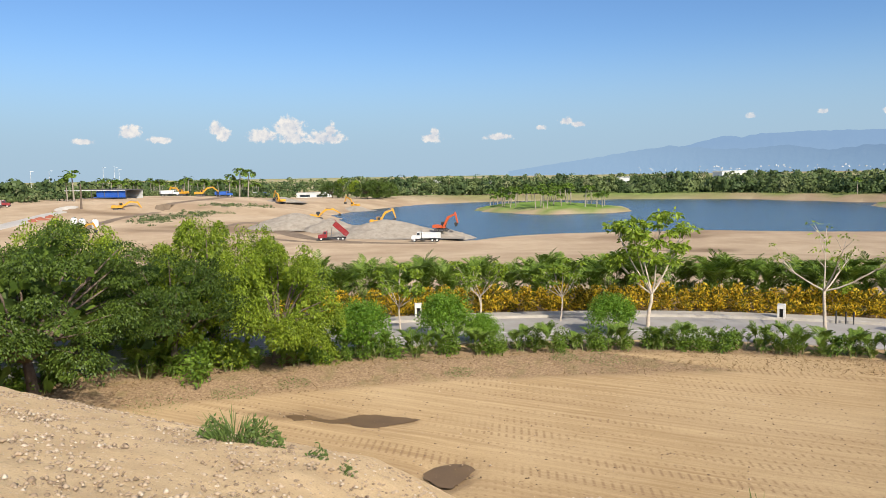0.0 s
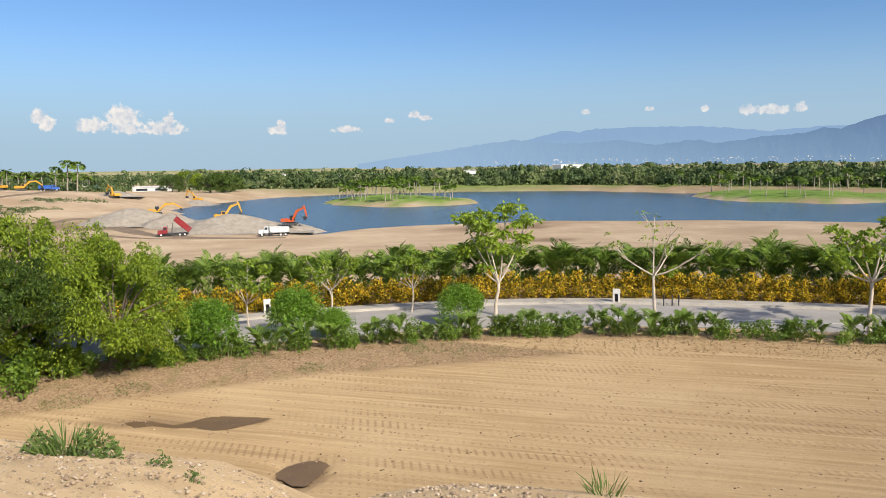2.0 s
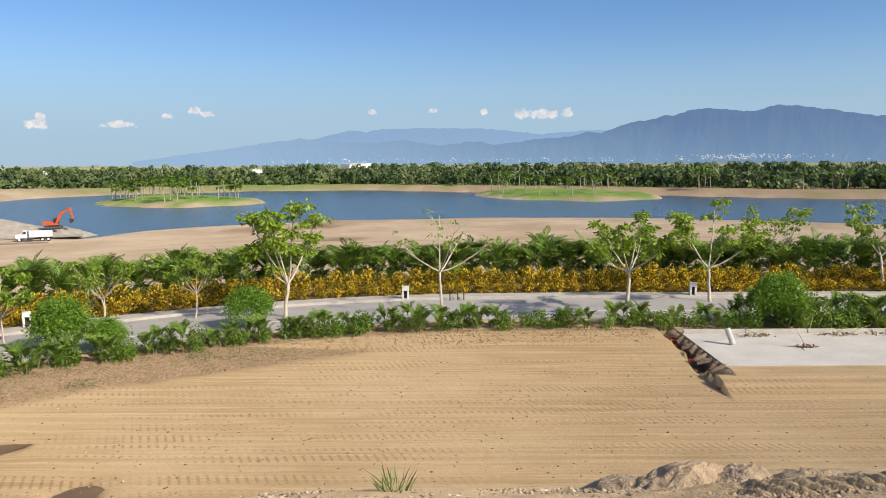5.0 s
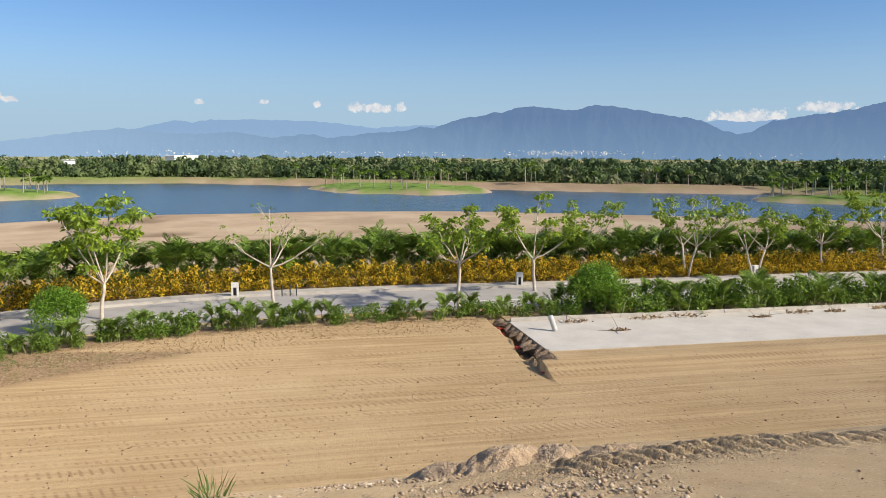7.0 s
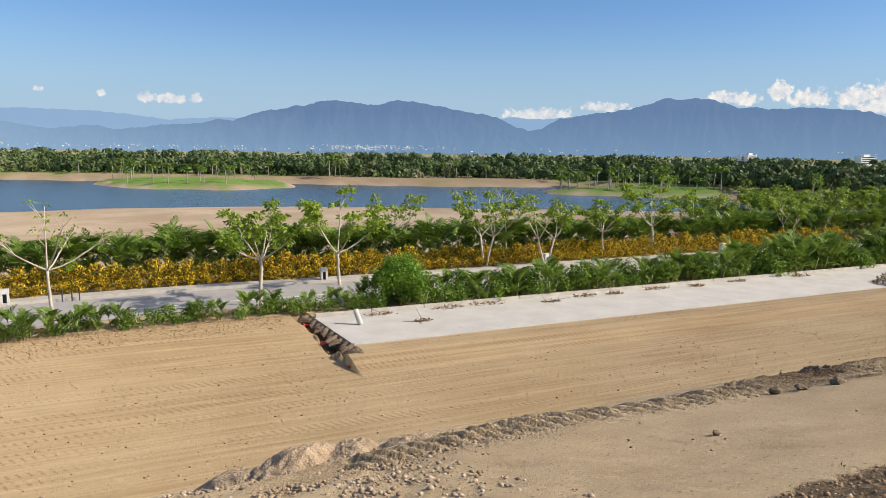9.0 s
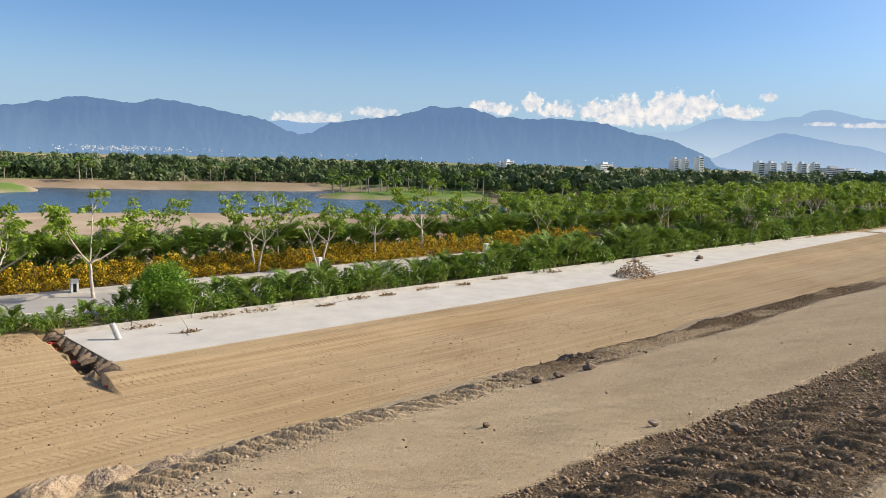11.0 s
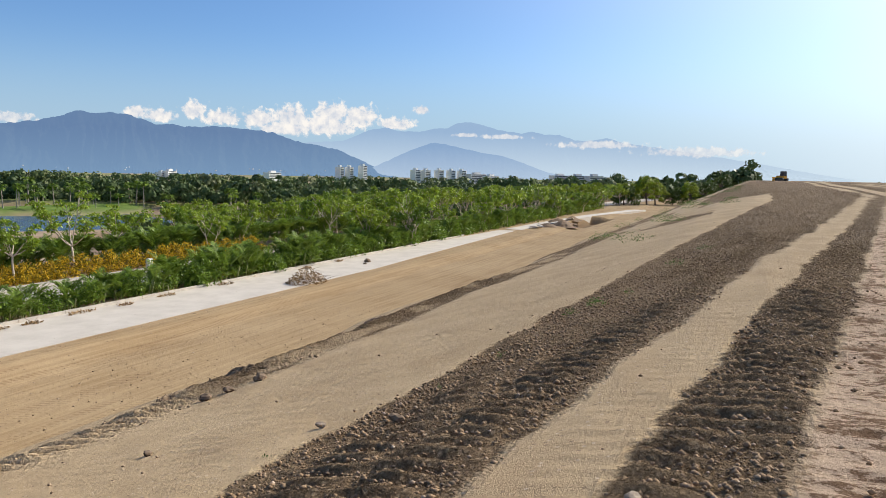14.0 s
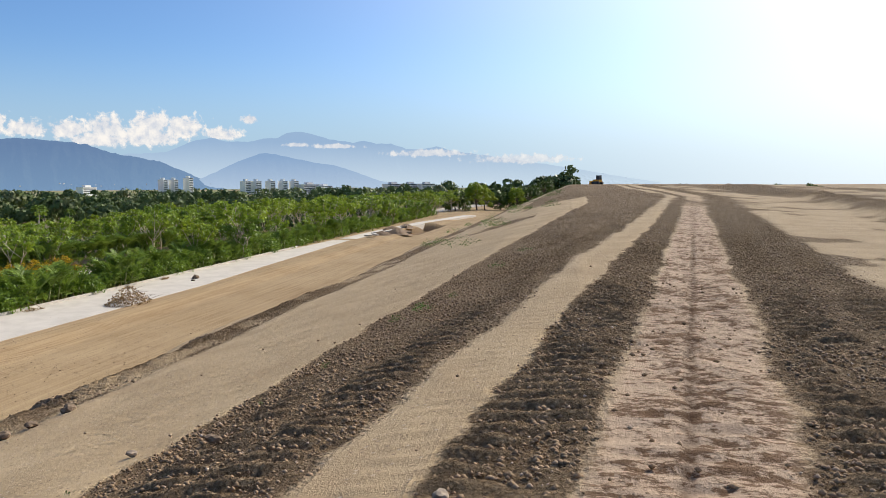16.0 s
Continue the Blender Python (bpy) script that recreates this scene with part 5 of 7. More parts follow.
cloud_sheet("backdrop_clouds_north", [(33.0, 3.4, 0.9, 0.4), (34.6, 3.3, 1.2, 0.35), (36.3, 3.4, 0.5, 0.3), (22.0, 3.6, 0.4, 0.2), (26.5, 3.7, 0.4, 0.2), (30.2, 3.6, 0.3, 0.25), (61, 2.6, 2.6, 0.5), (66, 3.2, 2.0, 0.4)], 20, 70, 4720, 2, 0.8)
cloud_sheet("backdrop_clouds_east", [(67.6, 4.25, 0.5, 0.3), (73.8, 3.9, 0.8, 0.5), (75.3, 3.7, 1.2, 0.5), (77.6, 4.1, 0.9, 0.7), (79.5, 3.7, 1.5, 0.6), (82.0, 3.7, 1.6, 0.7), (84.4, 3.9, 1.5, 0.85), (87.3, 4.2, 1.5, 0.85), (89.4, 4.0, 1.5, 0.85), (87, 3.3, 2.5, 0.8),
                                     (92.0, 3.6, 1.4, 0.5), (94.0, 4.7, 0.7, 0.4), (84, 3.1, 2.5, 0.6)], 64, 98, 4720, 3)
cloud_sheet("backdrop_clouds_low", [(97.2, 2.95, 0.9, 0.16), (100.2, 2.85, 1.9, 0.18), (107, 2.3, 3.0, 0.3), (114, 1.8, 4.0, 0.4)], 94, 122, 4330, 4, 0.7)

# ---- machines, buildings and small things ----
def paint(name, c, rough=0.45):
    return speckled(name, c, tuple(0.72 * v + 0.06 for v in c), 1.2, rough, 0.0)


WHITE_P, RED_P = paint("white_paint", (0.78, 0.77, 0.74)), paint("red_paint", (0.3, 0.018, 0.02))
YELLOW_P, ORANGE_P = paint("yellow_paint", (0.72, 0.36, 0.02)), paint("orange_paint", (0.68, 0.11, 0.02))
BLUE_P, BLACK_P = paint("blue_paint", (0.02, 0.12, 0.5)), paint("dark_machine", (0.035, 0.035, 0.035), 0.6)
RUBBER, GLASS = material("tyre_rubber", (0.03, 0.028, 0.026), 0.85), material("tinted_glass", (0.04, 0.05, 0.06), 0.08)
STEEL = speckled("worn_steel", (0.3, 0.28, 0.26), (0.16, 0.13, 0.11), 3, 0.5, 0.0, metal=0.6)
GREY_GRAVEL = speckled("grey_gravel", (0.40, 0.345, 0.275), (0.27, 0.225, 0.175), 0.7, 0.95, 0.5, 0.06, fine=7)
PVC = speckled("grey_plastic", (0.55, 0.53, 0.49), (0.42, 0.4, 0.37), 2, 0.5, 0.0)
WALL_W = speckled("white_render", (0.85, 0.84, 0.8), (0.74, 0.72, 0.68), 0.4, 0.85, 0.0)
WALL_G = speckled("grey_render", (0.66, 0.65, 0.63), (0.58, 0.57, 0.55), 0.2, 0.85, 0.0)
ROOF_D = speckled("dark_roof", (0.1, 0.09, 0.085), (0.16, 0.14, 0.13), 0.6, 0.7, 0.0)
LAMP_W = speckled("lamp_housing", (0.74, 0.71, 0.65), (0.62, 0.58, 0.52), 4, 0.6, 0.0)


def solid(name, mat, *pieces, bevel=0.03):
    """One mesh of shaped pieces: ('box', x0, x1, y0, y1, z0, z1[, taper]) or ('rod', a, b, radius) or ('prism', outline xz, y0, y1)."""
    bm = bmesh.new()
    for kind, *p in pieces:
        if kind == "box":
            x0, x1, y0, y1, z0, z1, *tp = p
            k = tp[0] if tp else 0.0
            vs = [bm.verts.new(v) for v in ((x0, y0, z0), (x1, y0, z0), (x1, y1, z0), (x0, y1, z0), (x0 + k, y0 + k, z1), (x1 - k, y0 + k, z1), (x1 - k, y1 - k, z1), (x0 + k, y1 - k, z1))]
            for f in ((3, 2, 1, 0), (4, 5, 6, 7), (0, 1, 5, 4), (1, 2, 6, 5), (2, 3, 7, 6), (3, 0, 4, 7)):
                bm.faces.new([vs[i] for i in f])
        elif kind == "prism":
            outline, y0, y1 = p
            a = [bm.verts.new((x, y0, z)) for x, z in outline]
            b = [bm.verts.new((x, y1, z)) for x, z in outline]
            n = len(a)
            bm.faces.new(a)
            bm.faces.new(b[::-1])
            for i in range(n):
                bm.faces.new((a[i], b[i], b[(i + 1) % n], a[(i + 1) % n]))
        else:
            a, b, r = Vector(p[0]), Vector(p[1]), p[2]
            d = b - a
            rot = d.to_track_quat("Z", "Y").to_matrix().to_4x4()
            bmesh.ops.create_cone(bm, cap_ends=True, segments=16, radius1=r, radius2=p[3] if len(p) > 3 else r, depth=d.length, matrix=Matrix.Translation((a + b) / 2) @ rot)
    if bevel:
        sharp = [e for e in bm.edges if len(e.link_faces) == 2 and e.calc_face_angle(0) > 0.6 and e.calc_length() > 4 * bevel]
        bmesh.ops.bevel(bm, geom=sharp, offset=bevel, segments=1, affect="EDGES")
    bmesh.ops.recalc_face_normals(bm, faces=bm.faces)
    me = bpy.data.meshes.new(name)
    bm.to_mesh(me)
    bm.free()
    me.materials.append(mat)
    return me


WHEEL = solid("tyre", RUBBER, ("rod", (0, -0.16, 0), (0, 0.16, 0), 0.5), bevel=0.05)
RIM = solid("rim", LAMP_W, ("rod", (0, -0.175, 0), (0, 0.175, 0), 0.28), bevel=0.02)


def wheel(parent, x, y, z=0.5, k=1.0):
    w = part("wheel", WHEEL, parent)
    w.matrix_basis = pose(x, y, z) @ Matrix.Scale(k, 4)
    part("rim", RIM, w)


def dump_truck(label, body_paint, bed_paint, at, tip=0.0, group="trucks by the lake"):
    """Three-axle tipper, nose towards +x."""
    ob = thing("dump_truck", label, "truck", group, at)
    part("chassis", solid("chassis", BLACK_P, ("box", -4.0, 4.0, -0.5, 0.5, 0.55, 0.95), ("box", 3.8, 4.15, -1.1, 1.1, 0.5, 0.85), ("rod", (0.4, -1.0, 0.7), (1.6, -1.0, 0.7), 0.3), ("rod", (0.4, 1.0, 0.7), (1.6, 1.0, 0.7), 0.3)), ob)
    cab = part("cab", solid("cab", body_paint, ("prism", [(1.5, 0.9), (2.7, 0.9), (2.75, 1.75), (2.45, 2.65), (1.5, 2.7)], -1.1, 1.1), ("prism", [(2.7, 0.85), (4.1, 0.85), (4.1, 1.5), (3.95, 1.72), (2.7, 1.85)], -0.85, 0.85),
                           ("box", 3.0, 3.95, -1.15, -0.8, 0.75, 1.15), ("box", 3.0, 3.95, 0.8, 1.15, 0.75, 1.15), bevel=0.05), ob)
    part("window", solid("window", GLASS, ("prism", [(1.75, 1.85), (2.55, 1.85), (2.42, 2.5), (1.75, 2.5)], -1.112, 1.112), ("prism", [(2.70, 1.86), (2.745, 1.86), (2.52, 2.52), (2.46, 2.52)], -0.95, 0.95), bevel=0), cab)
    part("headlight", solid("headlight", LAMP_W, ("rod", (4.08, -0.6, 1.15), (4.13, -0.6, 1.15), 0.13), bevel=0), cab)
    part("headlight", solid("headlight", LAMP_W, ("rod", (4.08, 0.6, 1.15), (4.13, 0.6, 1.15), 0.13), bevel=0), cab)
    part("exhaust", solid("exhaust", STEEL, ("rod", (1.38, -0.95, 0.9), (1.38, -0.95, 3.1), 0.08), bevel=0), ob)
    ribs = [("box", x, x + 0.12, sy * 1.22 - 0.05, sy * 1.22 + 0.05, 0.1, 1.45) for x in (0.3, 1.3, 2.3, 3.3, 4.3) for sy in (-1, 1)]
    bed = part("bed", solid("bed", bed_paint, ("box", 0, 5.1, -1.2, 1.2, 0.0, 0.14), ("box", 0, 5.1, -1.2, -1.1, 0.0, 1.45), ("box", 0, 5.1, 1.1, 1.2, 0.0, 1.45), ("box", 5.0, 5.1, -1.2, 1.2, 0.0, 1.7),
                            ("box", 5.0, 5.9, -1.1, 1.1, 1.62, 1.7), ("box", -0.05, 0.05, -1.2, 1.2, 0.0, 1.3), ("box", 0, 5.1, -1.27, -1.08, 1.38, 1.5), ("box", 0, 5.1, 1.08, 1.27, 1.38, 1.5), *ribs), ob)
    bed.matrix_basis = pose(-3.9, 0, 1.02, 0, -tip, 0)
    if tip:
        part("ram", solid("ram", STEEL, ("rod", (0.4, 0, 0.9), (0.4 - 0.4, 0, 0.9 + 4.2 * math.sin(radians(tip))), 0.12), bevel=0), ob)
    for x in (3.2, -1.7, -3.0):
        for y in (-0.98, 0.98):
            wheel(ob, x, y)
    return ob


def excavator(label, colour, at, boom=50, stick=-55, bucket=-120, group="excavators", swing=0, dark=None):
    """Crawler digger; the boom reaches towards +x."""
    ob = thing("excavator", label, "excavator", group, at)
    for y in (-1.2, 1.2):
        tr = part("track", solid("track", BLACK_P, ("prism", [(-2.0, 0.15), (-1.6, 0.0), (1.6, 0.0), (2.0, 0.15), (2.1, 0.5), (1.8, 0.85), (-1.8, 0.85), (-2.1, 0.5)], y - 0.3, y + 0.3)), ob)
        for x in (-1.6, -0.8, 0, 0.8, 1.6):
            part("roller", solid("roller", STEEL, ("rod", (x, y - 0.32, 0.38), (x, y + 0.32, 0.38), 0.26), bevel=0), tr)
    part("undercarriage", solid("undercarriage", BLACK_P, ("box", -0.9, 0.9, -0.95, 0.95, 0.4, 0.9), ("rod", (0, 0, 0.8), (0, 0, 1.1), 0.8)), ob)
    house = part("house", solid("house", colour, ("box", -2.3, 1.2, -1.35, 1.35, 1.05, 1.5, 0.03), ("prism", [(-2.6, 1.1), (-1.2, 1.1), (-1.2, 2.1), (-2.3, 2.1), (-2.6, 1.8)], -1.35, 1.35), ("box", -1.2, 0.2, -1.35, -0.2, 1.4, 2.0)), ob)
    house.matrix_basis = pose(0, 0, 0, 0, 0, swing)
    cab = part("cab", solid("cab", dark or colour, ("prism", [(-0.2, 1.4), (1.3, 1.4), (1.35, 1.9), (1.0, 2.95), (-0.2, 2.95)], 0.35, 1.33), bevel=0.05), house)
    cab2 = solid("window", GLASS, ("prism", [(0.0, 1.95), (1.15, 1.95), (0.88, 2.8), (0.0, 2.8)], 0.34, 1.342), bevel=0)
    part("window", cab2, cab)

    def at_angle(p, ang, length):
        return (p[0] + length * math.cos(radians(ang)), p[1] + length * math.sin(radians(ang)))
    p0 = (0.9, 1.6)
    p1 = at_angle(p0, boom, 3.2)
    p2 = at_angle(p1, boom - 38, 2.7)
    p3 = at_angle(p2, stick, 3.0)

    def beam(name, pts, wide, y0, y1):
        up, dn = [], []
        for i, (x, z) in enumerate(pts):
            a, b = pts[max(i - 1, 0)], pts[min(i + 1, len(pts) - 1)]
            d = Vector((b[0] - a[0], b[1] - a[1])).normalized()
            w = wide[i] / 2
            up.append((x - d.y * w, z + d.x * w))
            dn.append((x + d.y * w, z - d.x * w))
        return solid(name, colour, ("prism", up + dn[::-1], y0, y1))
    part("boom", beam("boom", [p0, p1, p2], [0.55, 0.75, 0.4], -0.28, 0.28), house)
    part("stick", beam("stick", [at_angle(p2, stick, -0.7), p2, p3], [0.3, 0.6, 0.3], -0.2, 0.2), house)
    part("cylinder", solid("cylinder", STEEL, ("rod", (p0[0] + 0.6, 0.35, p0[1] - 0.2), (p1[0], 0.35, p1[1]), 0.1), bevel=0), house)
    part("cylinder", solid("cylinder", STEEL, ("rod", (p1[0], 0, p1[1] + 0.45), (at_angle(p2, stick, -0.6)[0], 0, at_angle(p2, stick, -0.6)[1]), 0.1), bevel=0), house)
    b1, b2, b3 = at_angle(p3, bucket, 1.3), at_angle(p3, bucket - 55, 1.15), at_angle(p3, bucket - 85, 0.7)
    part("bucket", solid("bucket", BLACK_P, ("prism", [p3, b1, b2, b3], -0.6, 0.6)), house)
    return ob


def on_ground(az, r, turn=0, lift=0.0, k=1.0):
    x, y = polar(az, r)
    return pose(x, y, place_z(x, y) + lift, 0, 0, turn) @ Matrix.Scale(k, 4)


def heap(name, label, category, rx, ry, h, at, mat, seed, n=26, rough=0.12):
    """A tipped heap with an uneven crest and slumped sides."""
    q = np.linspace(-1.25, 1.25, n)
    X, Y = np.meshgrid(q, q, indexing="ij")
    rr = np.hypot(X, Y)
    Zz = h * np.maximum(0, 1 - rr - 0.35 * fractal(X * 2.1, Y * 2.1, 3, seed)) ** 0.85 + h * rough * fractal(X * 7, Y * 7, 4, seed + 1) * (rr < 1.1) - 0.25 * np.clip(rr - 0.9, 0, 1)
    ob = new(name, grid_mesh(name, X * rx, Y * ry, Zz, mat))
    ob.matrix_basis = at
    return tagged(ob, label, category)


# at the lake
heap("stockpile", "grey gravel heap beside the lake", "gravel pile", 17.0, 9.0, 4.4, on_ground(-4.3, 206), GREY_GRAVEL, 3)
heap("stockpile", "dark grey gravel heap sloping into the water", "gravel pile", 9.0, 7.0, 3.0, on_ground(0.0, 204), GREY_GRAVEL, 5)
heap("stockpile", "broad grey gravel heap on the shore", "gravel pile", 15.0, 10.0, 5.2, on_ground(-11.0, 236), GREY_GRAVEL, 7)
heap("stockpile", "grey gravel heap behind the red truck", "gravel pile", 8.0, 7.0, 4.0, on_ground(-8.4, 226), GREY_GRAVEL, 9)
heap("stockpile", "brown earth heap on the far shore", "gravel pile", 9.0, 6.0, 2.6, on_ground(-11.9, 362), GREY_GRAVEL, 11)
heap("stockpile", "small grey heap at the water's edge", "gravel pile", 9.0, 6.0, 2.6, on_ground(-6.6, 372), GREY_GRAVEL, 12)
dump_truck("white six-wheeled dump truck parked on the sand", WHITE_P, WHITE_P, on_ground(-1.25, 188, 178, 0, 0.9))
dump_truck("red dump truck with its bed raised to tip", RED_P, RED_P, on_ground(-8.3, 196, 188, 0, 0.88), 42)
excavator("orange excavator loading the white truck from a heap", ORANGE_P, on_ground(-0.1, 201, -20, 2.2, 0.82), 62, -75, -120, dark=BLACK_P)
excavator("yellow excavator behind the gravel heap", YELLOW_P, on_ground(-4.9, 214, 10, 2.2, 0.85), 58, -70, -110)
excavator("yellow excavator with black boom digging at the shore", YELLOW_P, on_ground(-9.4, 252, 5, 1.6, 0.9), 40, -30, -80, dark=BLACK_P)
excavator("yellow excavator on the far shore", YELLOW_P, on_ground(-12.0, 352, 130), 60, -62, -100)
excavator("yellow excavator at the edge of the far shore", YELLOW_P, on_ground(-6.6, 382, 150), 62, -68, -110)
excavator("yellow excavator in the machine yard", YELLOW_P, on_ground(-23.0, 300, 15), 30, -60, -130)
excavator("yellow excavator beside the site office", YELLOW_P, on_ground(-17.6, 372, 5), 42, -40, -80)
excavator("yellow excavator with folded arm in the yard", YELLOW_P, on_ground(-18.8, 376, 170), 40, -70, -120)
excavator("small yellow digger near the track", YELLOW_P, on_ground(-25.6, 226, 60, 0, 0.7), 40, -60, -120)
for az, r, turn, lab, c in ((-16.0, 372, 10, "blue dump truck in the machine yard", BLUE_P), (-14.2, 410, 170, "white box truck in the yard", WHITE_P), (-13.3, 412, 5, "blue truck at the edge of the yard", BLUE_P), (-30.3, 322, 20, "red truck parked by the trees", RED_P),
                        (-1.9, 540, 175, "pale dump truck on the far bank", WHITE_P), (-19.7, 366, 30, "white pickup truck by the shed", WHITE_P)):
    dump_truck(lab, c, c if c is not RED_P else WHITE_P, on_ground(az, r, turn), group="trucks in the yard")


def shed():
    at = on_ground(-23.9, 352, -20, -2.3)
    ob = thing("open_shed", "long dark-roofed open shed with a bright blue tarpaulin front", "shed", "", at)
    part("roof", solid("roof", ROOF_D, ("prism", [(-16, 5.6), (16, 5.6), (16, 5.8), (0, 6.2), (-16, 5.8)], -5.5, 5.5)), ob)
    for x in (-16, -9, -2, 5, 12, 16):
        part("post", solid("post", STEEL, ("box", x - 0.12, x + 0.12, -5.2, -4.95, -1, 5.7), bevel=0.02), ob)
    part("wall", solid("wall", BLUE_P, ("box", 0.6, 15.8, -5.0, -4.9, 2.9, 5.3), ("box", 0.6, 15.8, -6.6, -4.9, 2.7, 2.9)), ob, "bright blue tarpaulin")
    part("gutter", solid("gutter", WALL_W, ("box", -16, 16, -5.75, -5.5, 5.45, 5.75)), ob, "thin white roof edge")
    part("wall", solid("wall", WALL_G, ("box", 1.0, 15.6, 4.8, 5.0, -1, 5.6)), ob)
    return ob


shed()


def draped(name, label, category, pts, wide, mat, lift=0.14, n=60, rag=0.35, seed=5):
    """A strip of other ground that follows the land through the given places (bearing, distance)."""
    p = polyline([polar(a, r) for a, r in pts], n)
    d = np.gradient(p, axis=0)
    d /= np.linalg.norm(d, axis=1)[:, None]
    side = np.stack([-d[:, 1], d[:, 0]], 1)
    w = np.interp(np.linspace(0, 1, n), np.linspace(0, 1, len(wide)), wide) / 2
    rows = []
    for k in (-1, -0.5, 0, 0.5, 1):
        e = k * w * (1 + rag * fractal(np.arange(n) * 0.5, np.full(n, 9.0 * k), 3, seed))
        rows.append(p + side * e[:, None])
    X, Y = np.array([r[:, 0] for r in rows]), np.array([r[:, 1] for r in rows])
    Z = height(X, Y) + lift * np.array([-1.2, 0.8, 1, 0.8, -1.2])[:, None]
    ob = new(name, grid_mesh(name, X, Y, Z, mat))
    return tagged(ob, label, category, kind="structure")


WHEELED = speckled("moist_wheeled_earth", (0.2, 0.142, 0.092), (0.3, 0.22, 0.145), 0.25, 0.95, 0.3)
draped("road_dirt", "dark moist dirt track through the yard", "track", [(-26.2, 226), (-25.3, 242), (-24.4, 252), (-23.0, 270), (-21.0, 290), (-18.9, 318), (-16.8, 350), (-15.6, 372)], (7, 5, 4.5, 5, 6), WHEELED)
draped("road_wheeled", "dark wheeled ground in front of the heaps", "track", [(-16.3, 238), (-14.6, 253), (-13.1, 249), (-11.9, 225), (-10.2, 205), (-7.5, 192), (-3.5, 184), (-0.5, 182)], (3, 7, 9, 8, 6, 5, 3), WHEELED, seed=8)
draped("road_wheeled", "dark wheel marks on the sand beside the trucks", "track", [(-15.5, 216), (-13.0, 206), (-10.0, 193), (-6.0, 186)], (2, 4, 3, 2), WHEELED, seed=11)
draped("road_concrete", "pale concrete site road at the edge of the yard", "road", [(-32.5, 232), (-30.2, 253), (-28.5, 274), (-27.2, 292), (-26.0, 304)], (8, 9, 9, 8, 6), CONCRETE, 0.25, rag=0.08)
for k, (az, r) in enumerate(((-27.9, 272), (-27.3, 279), (-28.4, 266))):
    heap("rubble_mound", "mound of orange-red rubble beside the site road", "rubble", 2.6 - 0.5 * k, 1.6, 0.9, on_ground(az, r), speckled("red_rubble", (0.45, 0.12, 0.06), (0.3, 0.12, 0.08), 0.8, 0.9, 0.4), 31 + k, 22, 0.4)
for az, r in ((-25.9, 250), (-25.4, 246), (-24.6, 243)):
    ob = thing("water_tank", "white upright plastic water tank in the yard", "tank", "water tanks", on_ground(az, r, az * 30))
    part("body", solid("body", WHITE_P, ("rod", (0, 0, 0), (0, 0, 1.9), 0.95), ("rod", (0, 0, 1.9), (0, 0, 2.35), 0.95, 0.4), bevel=0.06), ob)
    part("lid", solid("lid", BLACK_P, ("rod", (0, 0, 2.33), (0, 0, 2.5), 0.35), bevel=0.02), ob)
for az, r, h in ((-28.3, 430, 15), (-27.2, 430, 15), (-23.9, 440, 17), (-23.2, 440, 17), (-22.9, 445, 16)):
    ob = thing("light_pole", "tall thin white light pole above the trees", "street lamp", "light poles", on_ground(az, r, 20))
    part("pole", solid("pole", WHITE_P, ("rod", (0, 0, 0), (0, 0, h), 0.13, 0.08), bevel=0), ob)
    part("lamp_head", solid("lamp_head", WHITE_P, ("box", -0.2, 1.6, -0.15, 0.15, h - 0.05, h + 0.1), bevel=0.03), ob)
ob = thing("dead_palm", "bare brown palm trunk standing in the yard", "tree", "", on_ground(-25.4, 300))
part("trunk", solid("trunk", BARK_DARK, ("rod", (0, 0, -0.3), (0.2, 0, 5.5), 0.42, 0.3), ("rod", (0.2, 0, 5.5), (0.1, 0.2, 9.5), 0.3, 0.24), bevel=0), ob)
q12 = random.Random(41)
bank_scrub = []
for i in range(230):
    az = q12.choice((q12.uniform(-22.3, -11), q12.uniform(-34, -25.6)))
    x, y = polar(az, (q12.uniform(388, 430) if az > -24 else q12.uniform(345, 385)))
    bank_scrub.append((x, y, place_z(x, y) - 0.4, q12.uniform(2.0, 4.4), q12.uniform(5, 10)))
wood_patch("scrub_yard", "green scrub on the bank behind the machine yard", bank_scrub, LEAF_WOOD, 60)
tufts = []
for i in range(240):
    k = q12.random()
    az, r = np.interp(k, [0, 0.35, 0.7, 1], [-21.8, -19.6, -16.4, -13.0]), np.interp(k, [0, 0.35, 0.7, 1], [258, 274, 300, 325])
    x, y = polar(az + q12.gauss(0, 0.5), r + q12.gauss(0, 7))
    tufts.append((x, y, place_z(x, y) - 0.1, q12.uniform(0.35, 0.9), q12.uniform(1.5, 4)))
wood_patch("yard_weeds", "patchy weeds on the sandy ground of the yard", tufts, LEAF_WOOD, 22)


def low_building(label, az, r, w, d, h, turn, wall, roof, bays=6):
    ob = thing("low_building", label, "building", "", on_ground(az, r, turn))
    part("wall", solid("wall", wall, ("box", -w / 2, w / 2, -d / 2, d / 2, -1, h)), ob)
    part("roof", solid("roof", roof, ("prism", [(-w / 2 - 0.6, h), (w / 2 + 0.6, h), (w / 2, h + 0.5), (-w / 2, h + 0.5)], -d / 2 - 0.6, d / 2 + 0.6)), ob)
    for i in range(bays):
        x = -w / 2 + (i + 0.5) * w / bays
        part("window", solid("window", GLASS, ("box", x - w / bays * 0.3, x + w / bays * 0.3, -d / 2 - 0.03, -d / 2 + 0.05, h * 0.35, h * 0.75), bevel=0), ob)
    return ob


low_building("long white bridge-like building behind the trees", -9.5, 540, 24, 8, 3.6, -5, WALL_W, WALL_W, 2)
